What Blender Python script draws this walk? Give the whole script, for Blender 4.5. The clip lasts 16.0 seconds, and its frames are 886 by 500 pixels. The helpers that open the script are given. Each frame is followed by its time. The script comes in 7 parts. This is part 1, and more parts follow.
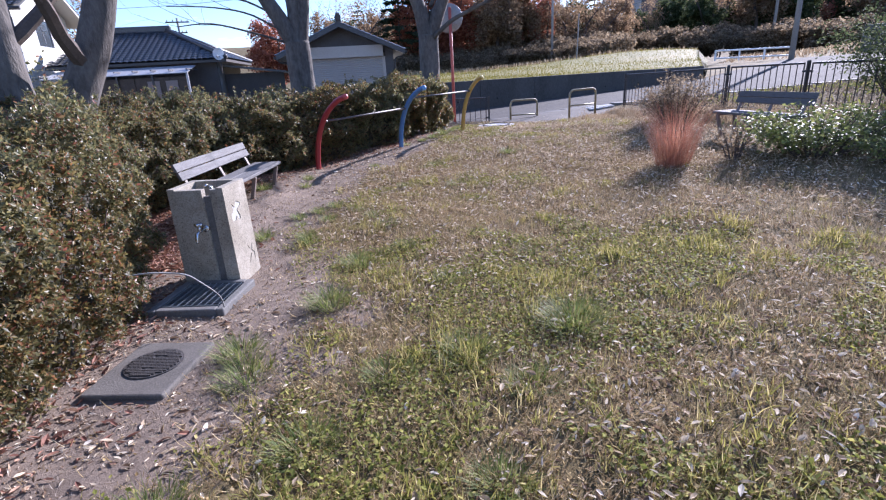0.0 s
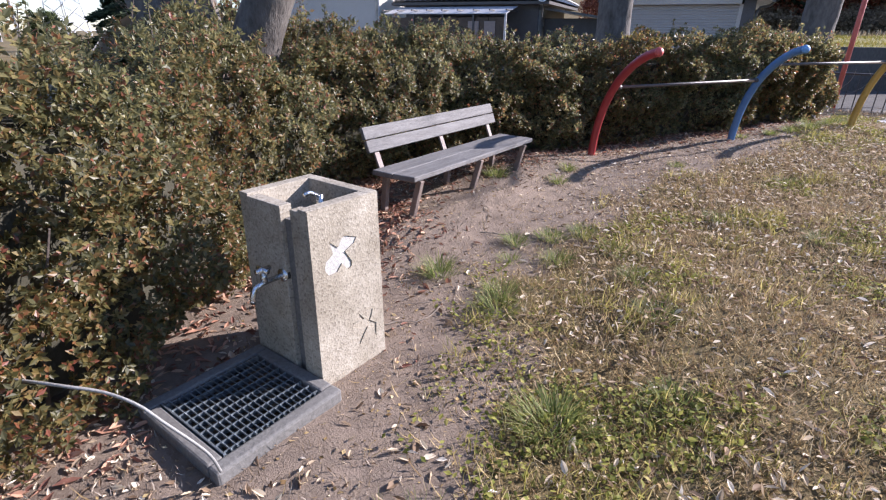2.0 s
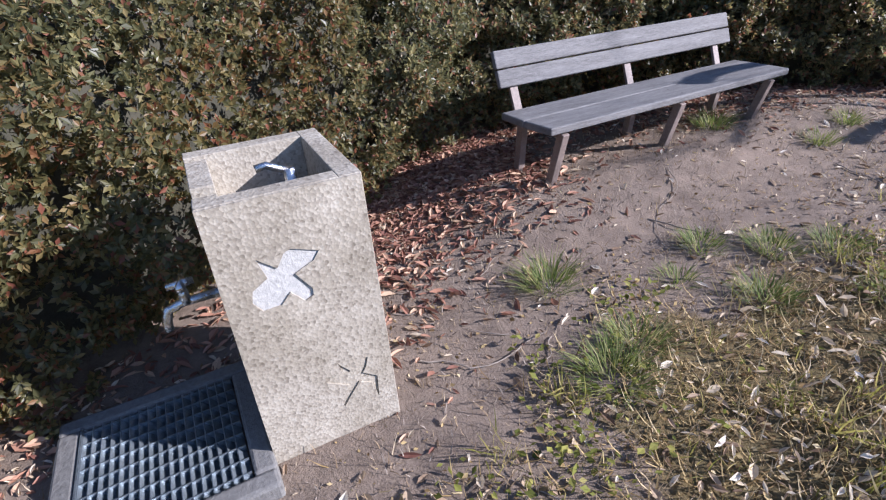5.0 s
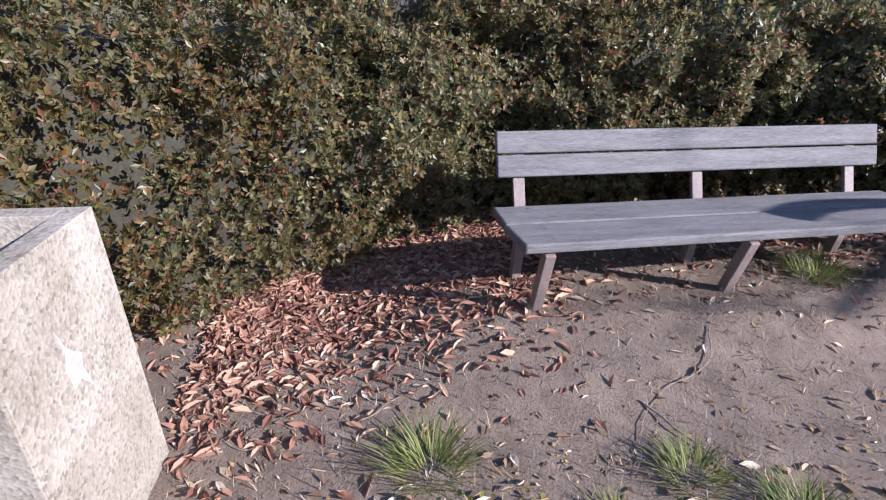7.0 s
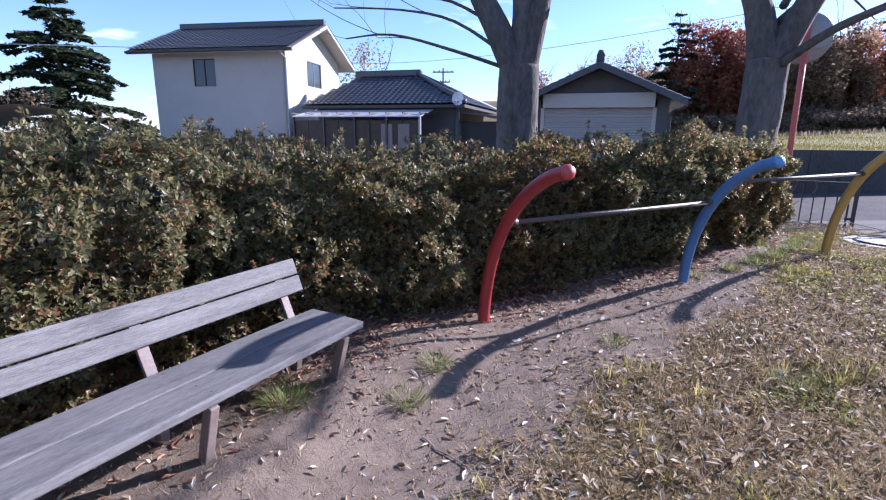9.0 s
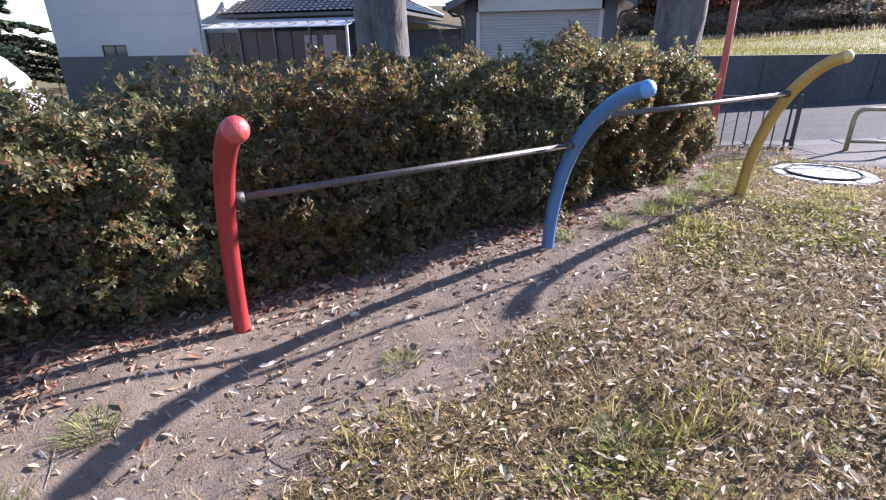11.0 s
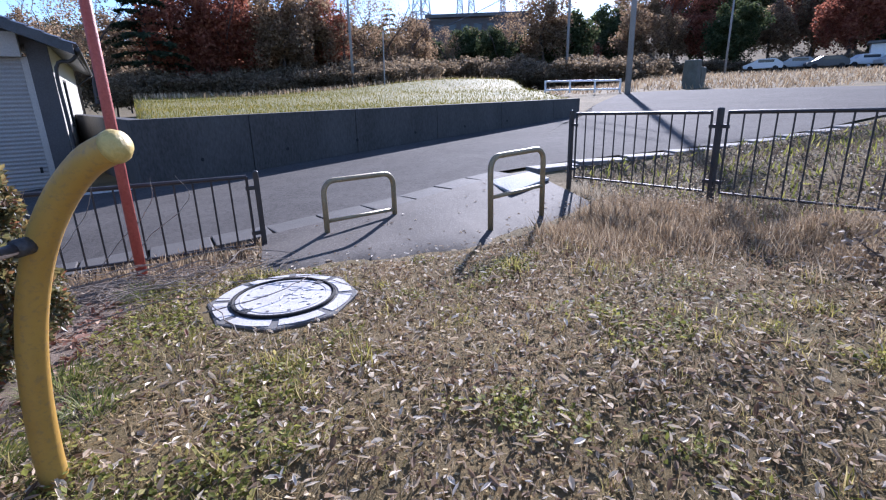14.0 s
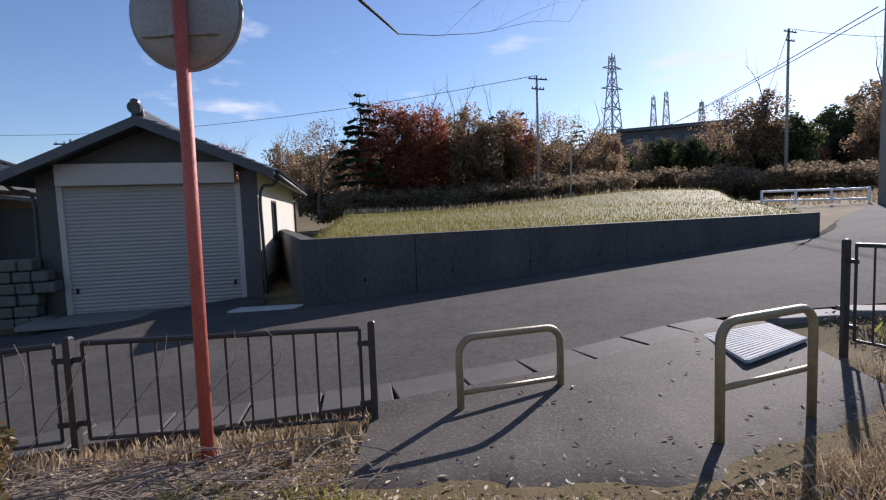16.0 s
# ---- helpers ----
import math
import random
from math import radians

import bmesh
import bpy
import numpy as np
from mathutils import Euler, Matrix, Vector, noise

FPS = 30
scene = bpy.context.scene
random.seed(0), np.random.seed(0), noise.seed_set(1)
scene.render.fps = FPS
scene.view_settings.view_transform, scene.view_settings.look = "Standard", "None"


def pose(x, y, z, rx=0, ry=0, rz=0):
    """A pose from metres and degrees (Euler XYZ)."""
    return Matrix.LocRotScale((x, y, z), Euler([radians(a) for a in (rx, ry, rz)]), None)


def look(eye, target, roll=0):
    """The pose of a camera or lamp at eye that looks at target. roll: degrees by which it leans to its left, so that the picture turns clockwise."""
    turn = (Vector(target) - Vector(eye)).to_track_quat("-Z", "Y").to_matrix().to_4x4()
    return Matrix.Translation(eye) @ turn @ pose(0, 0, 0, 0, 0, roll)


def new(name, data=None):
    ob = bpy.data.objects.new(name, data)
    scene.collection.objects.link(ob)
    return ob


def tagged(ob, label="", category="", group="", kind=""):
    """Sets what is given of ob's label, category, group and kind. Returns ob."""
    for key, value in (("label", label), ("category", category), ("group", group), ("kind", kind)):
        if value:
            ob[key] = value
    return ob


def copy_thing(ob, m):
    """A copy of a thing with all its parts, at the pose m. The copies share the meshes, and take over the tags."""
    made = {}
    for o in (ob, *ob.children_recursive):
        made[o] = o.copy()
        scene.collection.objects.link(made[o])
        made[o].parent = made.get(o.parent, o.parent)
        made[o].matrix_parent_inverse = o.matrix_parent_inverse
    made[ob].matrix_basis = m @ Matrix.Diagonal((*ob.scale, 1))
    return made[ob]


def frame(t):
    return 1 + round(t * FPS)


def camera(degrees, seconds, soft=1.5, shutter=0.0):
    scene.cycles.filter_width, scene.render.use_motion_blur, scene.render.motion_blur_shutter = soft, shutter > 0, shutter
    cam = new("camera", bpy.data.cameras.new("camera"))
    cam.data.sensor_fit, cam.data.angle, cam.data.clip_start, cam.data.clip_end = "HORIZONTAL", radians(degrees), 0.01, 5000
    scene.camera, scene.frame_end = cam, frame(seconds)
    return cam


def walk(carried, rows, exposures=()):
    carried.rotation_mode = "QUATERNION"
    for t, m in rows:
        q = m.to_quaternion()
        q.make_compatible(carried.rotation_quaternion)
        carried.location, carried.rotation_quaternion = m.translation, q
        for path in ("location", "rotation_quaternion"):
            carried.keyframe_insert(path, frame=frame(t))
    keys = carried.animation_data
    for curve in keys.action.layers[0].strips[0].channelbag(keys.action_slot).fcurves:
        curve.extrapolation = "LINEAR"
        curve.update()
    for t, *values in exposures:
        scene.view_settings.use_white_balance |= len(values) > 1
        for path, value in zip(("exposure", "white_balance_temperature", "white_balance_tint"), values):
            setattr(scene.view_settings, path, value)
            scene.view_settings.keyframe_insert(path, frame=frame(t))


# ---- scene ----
cam = camera(82.3, 16.0, 1.2)
PATH = [
    (0, (0.942, 0.511, 1.532), (0.794, 2.395, 0.878), -3.4),
    (0.5, (0.819, 1.103, 1.54), (0.678, 2.988, 0.886), -3.3),
    (1, (0.774, 1.902, 1.51), (0.564, 3.783, 0.864), -4.2),
    (1.5, (0.586, 2.609, 1.49), (-0.084, 4.357, 0.786), -2.5),
    (2, (0.451, 3.247, 1.422), (-0.659, 4.714, 0.638), 0.7),
    (2.5, (0.332, 3.69, 1.364), (-1.017, 4.864, 0.468), 2.3),
    (3, (0.25, 3.909, 1.303), (-1.124, 4.978, 0.319), 1.7),
    (3.2, (0.235, 3.935, 1.282), (-1.119, 4.994, 0.26), 1.6),
    (5.3, (-0.017, 4.732, 1.204), (-1.641, 5.36, 0.219), -3.7),
    (5.5, (-0.06, 4.914, 1.187), (-1.729, 5.45, 0.223), -2.5),
    (6, (-0.122, 5.329, 1.187), (-1.849, 5.648, 0.23), -0.9),
    (6.5, (-0.214, 5.543, 1.225), (-1.971, 5.75, 0.291), -0.1),
    (7, (-0.3, 5.547, 1.236), (-2.083, 5.8, 0.367), 1.2),
    (7.5, (-0.341, 5.612, 1.284), (-2.133, 6.123, 0.555), 2.2),
    (8, (-0.36, 5.692, 1.388), (-2.024, 6.622, 0.782), 2.9),
    (8.5, (-0.319, 5.801, 1.416), (-1.693, 7.172, 0.935), 2.3),
    (9, (-0.243, 5.943, 1.48), (-1.233, 7.624, 1.042), 0.5),
    (9.2, (-0.194, 6.042, 1.488), (-1.064, 7.79, 1.053), -0.1),
    (11.3, (0.353, 8.049, 1.538), (-0.507, 9.685, 0.774), -0.9),
    (11.5, (0.39, 8.301, 1.53), (-0.461, 9.945, 0.773), -0.8),
    (12, (0.575, 8.876, 1.497), (-0.109, 10.615, 0.784), -0.2),
    (12.5, (0.823, 9.417, 1.49), (0.445, 11.261, 0.815), -0.5),
    (13, (1.0, 9.965, 1.501), (0.977, 11.858, 0.857), -0.6),
    (13.5, (1.277, 10.486, 1.519), (1.608, 12.353, 0.885), -0.7),
    (14, (1.506, 10.922, 1.538), (2.101, 12.737, 0.944), -1.6),
    (14.5, (1.678, 11.29, 1.601), (2.329, 13.111, 1.09), -2.3),
    (15, (1.85, 11.672, 1.613), (2.354, 13.565, 1.209), -2.7),
    (15.5, (1.931, 12.125, 1.582), (2.134, 14.094, 1.3), -2.4),
    (16, (2.018, 12.542, 1.656), (1.946, 14.535, 1.498), -2.1),
]
walk(cam, [(t, look(eye, target, roll)) for t, eye, target, roll in PATH],
     [(0.0, 1.36, 5350, 27), (1.0, 1.32, 5400, 27), (2.0, 1.38, 5800, 23), (3.2, 1.42, 5850, 21), (5.3, 1.14, 5400, 22), (7.0, 1.18, 5450, 24), (9.2, 1.36, 5300, 28), (11.3, 1.78, 5650, 22), (12.5, 1.64, 5450, 22), (13.3, 1.42, 5400, 25), (14.0, 1.15, 5250, 23), (15.0, 0.64, 5350, 21), (16.0, 0.5, 5950, 20)])

# ---- light ----
SUN_AZ, SUN_EL = 34.5, 25.0   # azimuth to the right of +y, elevation
world = bpy.data.worlds.new("sky")
scene.world = world
world.use_nodes = True
wn = world.node_tree.nodes
sky = wn.new("ShaderNodeTexSky")
sky.sky_type = 'NISHITA'
sky.sun_disc = False
sky.sun_elevation = radians(SUN_EL)
sky.sun_rotation = radians(SUN_AZ)
sky.air_density, sky.dust_density, sky.ozone_density = 1.0, 0.25, 3.2
# small fair-weather clouds laid over the clear sky
wl = world.node_tree.links
coord = wn.new("ShaderNodeTexCoord")
split = wn.new("ShaderNodeSeparateXYZ")
wl.new(coord.outputs["Generated"], split.inputs[0])
lift = wn.new("ShaderNodeMath")
lift.operation, lift.inputs[1].default_value = 'ADD', 0.09
wl.new(split.outputs[2], lift.inputs[0])
plane = wn.new("ShaderNodeCombineXYZ")
for k in range(2):
    div = wn.new("ShaderNodeMath")
    div.operation = 'DIVIDE'
    wl.new(split.outputs[k], div.inputs[0])
    wl.new(lift.outputs[0], div.inputs[1])
    wl.new(div.outputs[0], plane.inputs[k])
puffs = wn.new("ShaderNodeTexNoise")
puffs.inputs["Scale"].default_value, puffs.inputs["Detail"].default_value, puffs.inputs["Roughness"].default_value = 1.15, 7.0, 0.55
wl.new(plane.outputs[0], puffs.inputs["Vector"])
cover = wn.new("ShaderNodeValToRGB")
cover.color_ramp.elements[0].position, cover.color_ramp.elements[1].position = 0.57, 0.72
wl.new(puffs.outputs["Fac"], cover.inputs[0])
cloudy = wn.new("ShaderNodeMix")
cloudy.data_type = 'RGBA'
cloudy.inputs[7].default_value = (7.0, 7.2, 7.5, 1)
wl.new(cover.outputs[0], cloudy.inputs[0])
wl.new(sky.outputs[0], cloudy.inputs[6])
wl.new(cloudy.outputs[2], wn["Background"].inputs[0])
wn["Background"].inputs[1].default_value = 0.09
sun = new("sun", bpy.data.lights.new("sun", 'SUN'))
sun.data.energy, sun.data.angle, sun.data.color = 5.0, radians(0.6), (1.0, 0.92, 0.79)
sun_dir = Vector((math.sin(radians(SUN_AZ)) * math.cos(radians(SUN_EL)), math.cos(radians(SUN_AZ)) * math.cos(radians(SUN_EL)), math.sin(radians(SUN_EL))))
sun.matrix_world = look(sun_dir * 50, (0, 0, 0))

from mathutils import geometry
rng = np.random.default_rng(7)


# ---- materials ----
def nodes_of(name):
    m = bpy.data.materials.new(name)
    m.use_nodes = True
    t = m.node_tree
    return m, t, t.nodes["Principled BSDF"]


def noise_node(t, scale, detail=5.0, rough=0.6, stretch=None):
    pos = t.nodes.new("ShaderNodeNewGeometry").outputs["Position"]
    if stretch:
        mp = t.nodes.new("ShaderNodeMapping")
        mp.inputs["Scale"].default_value = stretch
        t.links.new(pos, mp.inputs[0])
        pos = mp.outputs[0]
    n = t.nodes.new("ShaderNodeTexNoise")
    n.inputs["Scale"].default_value, n.inputs["Detail"].default_value, n.inputs["Roughness"].default_value = scale, detail, rough
    t.links.new(pos, n.inputs["Vector"])
    return n.outputs["Fac"]


def ramp(t, fac, stops):
    r = t.nodes.new("ShaderNodeValToRGB")
    e = r.color_ramp.elements
    while len(e) < len(stops):
        e.new(0.5)
    for el, (p, c) in zip(e, stops):
        el.position, el.color = p, (*c, 1)
    t.links.new(fac, r.inputs[0])
    return r.outputs[0]


def mixc(t, fac, a, b, mode='MIX'):
    m = t.nodes.new("ShaderNodeMix")
    m.data_type, m.blend_type = 'RGBA', mode
    if hasattr(fac, "links"):
        t.links.new(fac, m.inputs[0])
    else:
        m.inputs[0].default_value = fac
    for k, v in ((6, a), (7, b)):
        if hasattr(v, "links"):
            t.links.new(v, m.inputs[k])
        else:
            m.inputs[k].default_value = (*v, 1)
    return m.outputs[2]


def bump(t, b, fac, strength, dist):
    n = t.nodes.new("ShaderNodeBump")
    n.inputs["Strength"].default_value, n.inputs["Distance"].default_value = strength, dist
    t.links.new(fac, n.inputs["Height"])
    t.links.new(n.outputs[0], b.inputs["Normal"])


def surface(name, a, b, c=None, scale=3.0, fine=60.0, rough=0.8, metal=0.0, relief=0.4, dist=0.01, stretch=None, stain=0.35):
    """Two-scale worn surface: a and b mixed in patches, c as fine specks."""
    m, t, p = nodes_of(name)
    big = noise_node(t, scale, 6, 0.65, stretch)
    small = noise_node(t, fine, 4, 0.7, stretch)
    col = ramp(t, big, ((0.5 - stain / 2, a), (0.5 + stain / 2, b)))
    if c:
        spk = ramp(t, small, ((0.52, (0, 0, 0)), (0.66, (1, 1, 1))))
        col = mixc(t, spk, col, c)
    else:
        col = mixc(t, 0.5, col, ramp(t, small, ((0.3, tuple(v * 0.75 for v in a)), (0.7, tuple(min(1, v * 1.2) for v in b)))))
    t.links.new(col, p.inputs["Base Color"])
    p.inputs["Roughness"].default_value, p.inputs["Metallic"].default_value = rough, metal
    if rough >= 0.75:
        p.inputs["Specular IOR Level"].default_value = 0.25
    bump(t, p, small, relief, dist)
    return m


def leafy(name, stops, rough=0.45, through_light=0.35, patch=None, spec=0.5):
    """Leaves: a colour for each leaf, some light through them. patch: second ramp taken over in large patches."""
    m, t, p = nodes_of(name)
    rnd = t.nodes.new("ShaderNodeNewGeometry").outputs["Random Per Island"]
    col = ramp(t, rnd, stops)
    if patch:
        f = ramp(t, noise_node(t, patch[0], 3), ((patch[1], (0, 0, 0)), (patch[1] + 0.18, (1, 1, 1))))
        col = mixc(t, f, col, ramp(t, rnd, patch[2]))
    t.links.new(col, p.inputs["Base Color"])
    p.inputs["Roughness"].default_value = rough
    p.inputs["Specular IOR Level"].default_value = spec
    tr = t.nodes.new("ShaderNodeBsdfTranslucent")
    t.links.new(col, tr.inputs[0])
    mx = t.nodes.new("ShaderNodeMixShader")
    mx.inputs[0].default_value = through_light
    t.links.new(p.outputs[0], mx.inputs[1])
    t.links.new(tr.outputs[0], mx.inputs[2])
    t.links.new(mx.outputs[0], t.nodes["Material Output"].inputs[0])
    return m


def ground_material():
    m, t, p = nodes_of("park_ground")
    big = noise_node(t, 0.9, 6)
    mid = noise_node(t, 7.0, 6, 0.7)
    fine = noise_node(t, 90.0, 5, 0.75)
    soil = ramp(t, mid, ((0.3, (0.118, 0.088, 0.066)), (0.5, (0.19, 0.145, 0.109)), (0.75, (0.268, 0.207, 0.157))))
    soil = mixc(t, ramp(t, fine, ((0.4, (0, 0, 0)), (0.75, (0.4, 0.4, 0.4)))), soil, (0.31, 0.25, 0.205))
    turf = ramp(t, big, ((0.35, (0.1, 0.085, 0.03)), (0.5, (0.17, 0.13, 0.052)), (0.65, (0.25, 0.185, 0.085))))
    turf = mixc(t, 0.5, turf, ramp(t, fine, ((0.35, (0.045, 0.034, 0.019)), (0.7, (0.25, 0.185, 0.105)))))
    at = t.nodes.new("ShaderNodeAttribute")
    at.attribute_name = "bare"
    edge = t.nodes.new("ShaderNodeMath")
    edge.operation = 'ADD'
    t.links.new(at.outputs["Fac"], edge.inputs[0])
    t.links.new(mid, edge.inputs[1])
    f = ramp(t, edge.outputs[0], ((0.78, (0, 0, 0)), (0.98, (1, 1, 1))))
    t.links.new(mixc(t, f, turf, soil), p.inputs["Base Color"])
    p.inputs["Roughness"].default_value = 0.95
    p.inputs["Specular IOR Level"].default_value = 0.2
    add = t.nodes.new("ShaderNodeMath")
    add.operation = 'ADD'
    t.links.new(mid, add.inputs[0])
    t.links.new(fine, add.inputs[1])
    bump(t, p, add.outputs[0], 0.8, 0.012)
    return m


def asphalt_material():
    m, t, p = nodes_of("asphalt")
    big = noise_node(t, 0.5, 6)
    fine = noise_node(t, 140.0, 3, 0.8)
    col = ramp(t, big, ((0.3, (0.062, 0.057, 0.054)), (0.7, (0.105, 0.097, 0.09))))
    col = mixc(t, ramp(t, fine, ((0.5, (0, 0, 0)), (0.72, (0.7, 0.7, 0.7)))), col, (0.18, 0.172, 0.163))
    worn = ramp(t, noise_node(t, 24.0, 6, 0.75), ((0.32, (0.68, 0.67, 0.66)), (0.62, (1.12, 1.1, 1.07))))
    cracks = ramp(t, noise_node(t, 1.6, 8, 0.8), ((0.485, (1, 1, 1)), (0.498, (0.6, 0.6, 0.6)), (0.502, (0.6, 0.6, 0.6)), (0.515, (1, 1, 1))))
    col = mixc(t, 1.0, mixc(t, 1.0, col, worn, 'MULTIPLY'), cracks, 'MULTIPLY')
    t.links.new(col, p.inputs["Base Color"])
    p.inputs["Roughness"].default_value = 0.95
    p.inputs["Specular IOR Level"].default_value = 0.15
    bump(t, p, fine, 0.5, 0.006)
    return m


def terrazzo_material():
    """Washed-aggregate concrete: pale chips in cement."""
    m, t, p = nodes_of("washed_aggregate")
    v = t.nodes.new("ShaderNodeTexVoronoi")
    v.inputs["Scale"].default_value = 110
    t.links.new(t.nodes.new("ShaderNodeNewGeometry").outputs["Position"], v.inputs["Vector"])
    sep = t.nodes.new("ShaderNodeSeparateColor")
    t.links.new(v.outputs["Color"], sep.inputs[0])
    chips = ramp(t, sep.outputs[0], ((0.0, (0.13, 0.11, 0.085)), (0.12, (0.29, 0.26, 0.21)), (0.5, (0.41, 0.375, 0.305)), (0.9, (0.5, 0.465, 0.39))))
    cement = ramp(t, noise_node(t, 5, 6), ((0.35, (0.25, 0.215, 0.168)), (0.65, (0.36, 0.318, 0.255))))
    col = mixc(t, 0.5, cement, chips)
    grime = ramp(t, noise_node(t, 2.2, 7, 0.7), ((0.38, (0.72, 0.7, 0.66)), (0.6, (1, 1, 1))))
    t.links.new(mixc(t, 1.0, col, grime, 'MULTIPLY'), p.inputs["Base Color"])
    p.inputs["Roughness"].default_value = 0.85
    bump(t, p, v.outputs["Distance"], 0.35, 0.004)
    return m


M_GROUND = ground_material()
M_ASPHALT = asphalt_material()
M_FOUNTAIN = terrazzo_material()
M_CONCRETE = surface("old_concrete", (0.16, 0.15, 0.14), (0.25, 0.235, 0.215), scale=2.5, fine=70)
M_GUTTER = surface("gutter_concrete", (0.075, 0.069, 0.062), (0.125, 0.115, 0.104), scale=2.5, fine=90)
M_CONCRETE_DK = surface("dark_grey_concrete", (0.11, 0.106, 0.1), (0.19, 0.183, 0.172), scale=3, fine=60)
M_PAVE = surface("entrance_concrete", (0.055, 0.046, 0.038), (0.095, 0.081, 0.068), (0.15, 0.131, 0.111), scale=1.7, fine=45)
M_WALLCON = surface("retaining_wall_concrete", (0.05, 0.046, 0.042), (0.115, 0.107, 0.098), scale=1.1, fine=30, stretch=(1, 1, 0.35))
M_WOOD = surface("weathered_grey_wood", (0.072, 0.068, 0.066), (0.225, 0.218, 0.214), scale=4, fine=35, stretch=(6, 0.6, 9), rough=0.75, relief=0.6, dist=0.004)
M_WOOD_DK = surface("dark_wood", (0.05, 0.038, 0.03), (0.1, 0.075, 0.055), scale=4, fine=30)
M_LEG = surface("brown_coated_steel", (0.17, 0.13, 0.11), (0.24, 0.19, 0.165), scale=9, fine=70, rough=0.6)
M_RED = surface("red_paint", (0.3, 0.022, 0.024), (0.36, 0.036, 0.034), (0.26, 0.04, 0.036), scale=6, fine=50, rough=0.42, relief=0.12)
M_BLUE = surface("blue_paint", (0.06, 0.145, 0.29), (0.09, 0.19, 0.35), (0.11, 0.19, 0.3), scale=6, fine=50, rough=0.45, relief=0.12)
M_YELLOW = surface("yellow_paint", (0.43, 0.245, 0.045), (0.5, 0.3, 0.06), (0.35, 0.215, 0.07), scale=6, fine=50, rough=0.45, relief=0.12)
M_BLUECAP = surface("worn_blue_cap", (0.1, 0.25, 0.5), (0.15, 0.33, 0.58), scale=9, fine=60, rough=0.5)
M_CREAMCAP = surface("worn_cream_cap", (0.58, 0.4, 0.09), (0.66, 0.5, 0.17), scale=9, fine=60, rough=0.5)
M_REDCAP = surface("worn_red_cap", (0.42, 0.045, 0.04), (0.52, 0.09, 0.075), scale=9, fine=60, rough=0.45)
# darker copy of the bench wood, with the far bench's shade in the colour
M_WOOD_SHADED = surface("shaded_old_wood", (0.1, 0.09, 0.085), (0.17, 0.155, 0.145), scale=4, fine=35, stretch=(9, 0.6, 9), rough=0.8)
M_BAR = surface("worn_steel_bar", (0.055, 0.043, 0.038), (0.115, 0.095, 0.085), scale=8, fine=60, rough=0.5, metal=0.0)
M_FENCE = surface("dark_brown_fence_paint", (0.03, 0.026, 0.024), (0.05, 0.043, 0.04), scale=6, fine=50, rough=0.5)
M_GUARD = surface("aged_ochre_guard_paint", (0.3, 0.23, 0.12), (0.4, 0.32, 0.18), (0.22, 0.17, 0.11), scale=8, fine=60, rough=0.45, metal=0.2)
M_POLE = surface("faded_red_pole_paint", (0.4, 0.07, 0.05), (0.5, 0.13, 0.095), scale=5, fine=50, rough=0.55)
M_SIGNBACK = surface("mirror_back_grey", (0.28, 0.27, 0.262), (0.37, 0.358, 0.35), scale=4, fine=50, rough=0.5, metal=0.3)
M_STEEL = surface("galvanised_grating", (0.22, 0.26, 0.29), (0.33, 0.37, 0.4), scale=7, fine=60, rough=0.38, metal=0.75)
M_CHROME = surface("dull_chrome", (0.5, 0.5, 0.5), (0.62, 0.62, 0.61), scale=9, fine=60, rough=0.25, metal=1.0)
M_IRON = surface("cast_iron", (0.06, 0.055, 0.052), (0.11, 0.1, 0.095), scale=8, fine=80, rough=0.55, metal=0.5)
M_HATCH = surface("pale_cast_hatch", (0.5, 0.47, 0.45), (0.62, 0.59, 0.57), (0.4, 0.375, 0.35), scale=5, fine=45, rough=0.5)
M_GRATE = surface("dull_drain_grating", (0.42, 0.42, 0.42), (0.55, 0.55, 0.54), scale=5, fine=50, rough=0.8)
M_SLAB = surface("stained_slab_concrete", (0.085, 0.076, 0.066), (0.16, 0.145, 0.127), scale=4, fine=80)
M_BLACK = surface("dark_slot", (0.02, 0.02, 0.02), (0.035, 0.034, 0.033), scale=5, fine=40)
M_UNLIT_INSIDE = surface("unlit_inside", (0.05, 0.05, 0.052), (0.08, 0.08, 0.08), scale=4, fine=80)
M_INLAY = surface("white_inlay", (0.35, 0.34, 0.315), (0.46, 0.45, 0.425), scale=6, fine=60, rough=0.6)
M_CABLE = surface("pale_hose", (0.2, 0.195, 0.185), (0.28, 0.275, 0.26), scale=8, fine=60, rough=0.5)
M_BARK = surface("grey_bark", (0.045, 0.039, 0.035), (0.16, 0.145, 0.13), scale=3.2, fine=18, relief=1.0, dist=0.02, stretch=(1, 1, 0.4))
M_TWIG = surface("twig_bark", (0.075, 0.06, 0.05), (0.13, 0.105, 0.09), scale=4, fine=40)
M_DEADWOOD = surface("dead_twigs", (0.2, 0.165, 0.13), (0.32, 0.27, 0.22), scale=5, fine=40)
# darker plaster: the shade on the house front is put into its colour
M_PLASTER = surface("shade_toned_plaster", (0.36, 0.345, 0.315), (0.42, 0.4, 0.37), scale=1.0, fine=50, relief=0.2)
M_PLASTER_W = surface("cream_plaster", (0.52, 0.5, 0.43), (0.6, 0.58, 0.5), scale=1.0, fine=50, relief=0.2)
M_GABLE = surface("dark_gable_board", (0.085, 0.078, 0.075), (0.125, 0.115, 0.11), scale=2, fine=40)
M_TILE = surface("grey_glazed_roof_tile", (0.035, 0.036, 0.039), (0.075, 0.077, 0.082), scale=5, fine=40, rough=0.35)
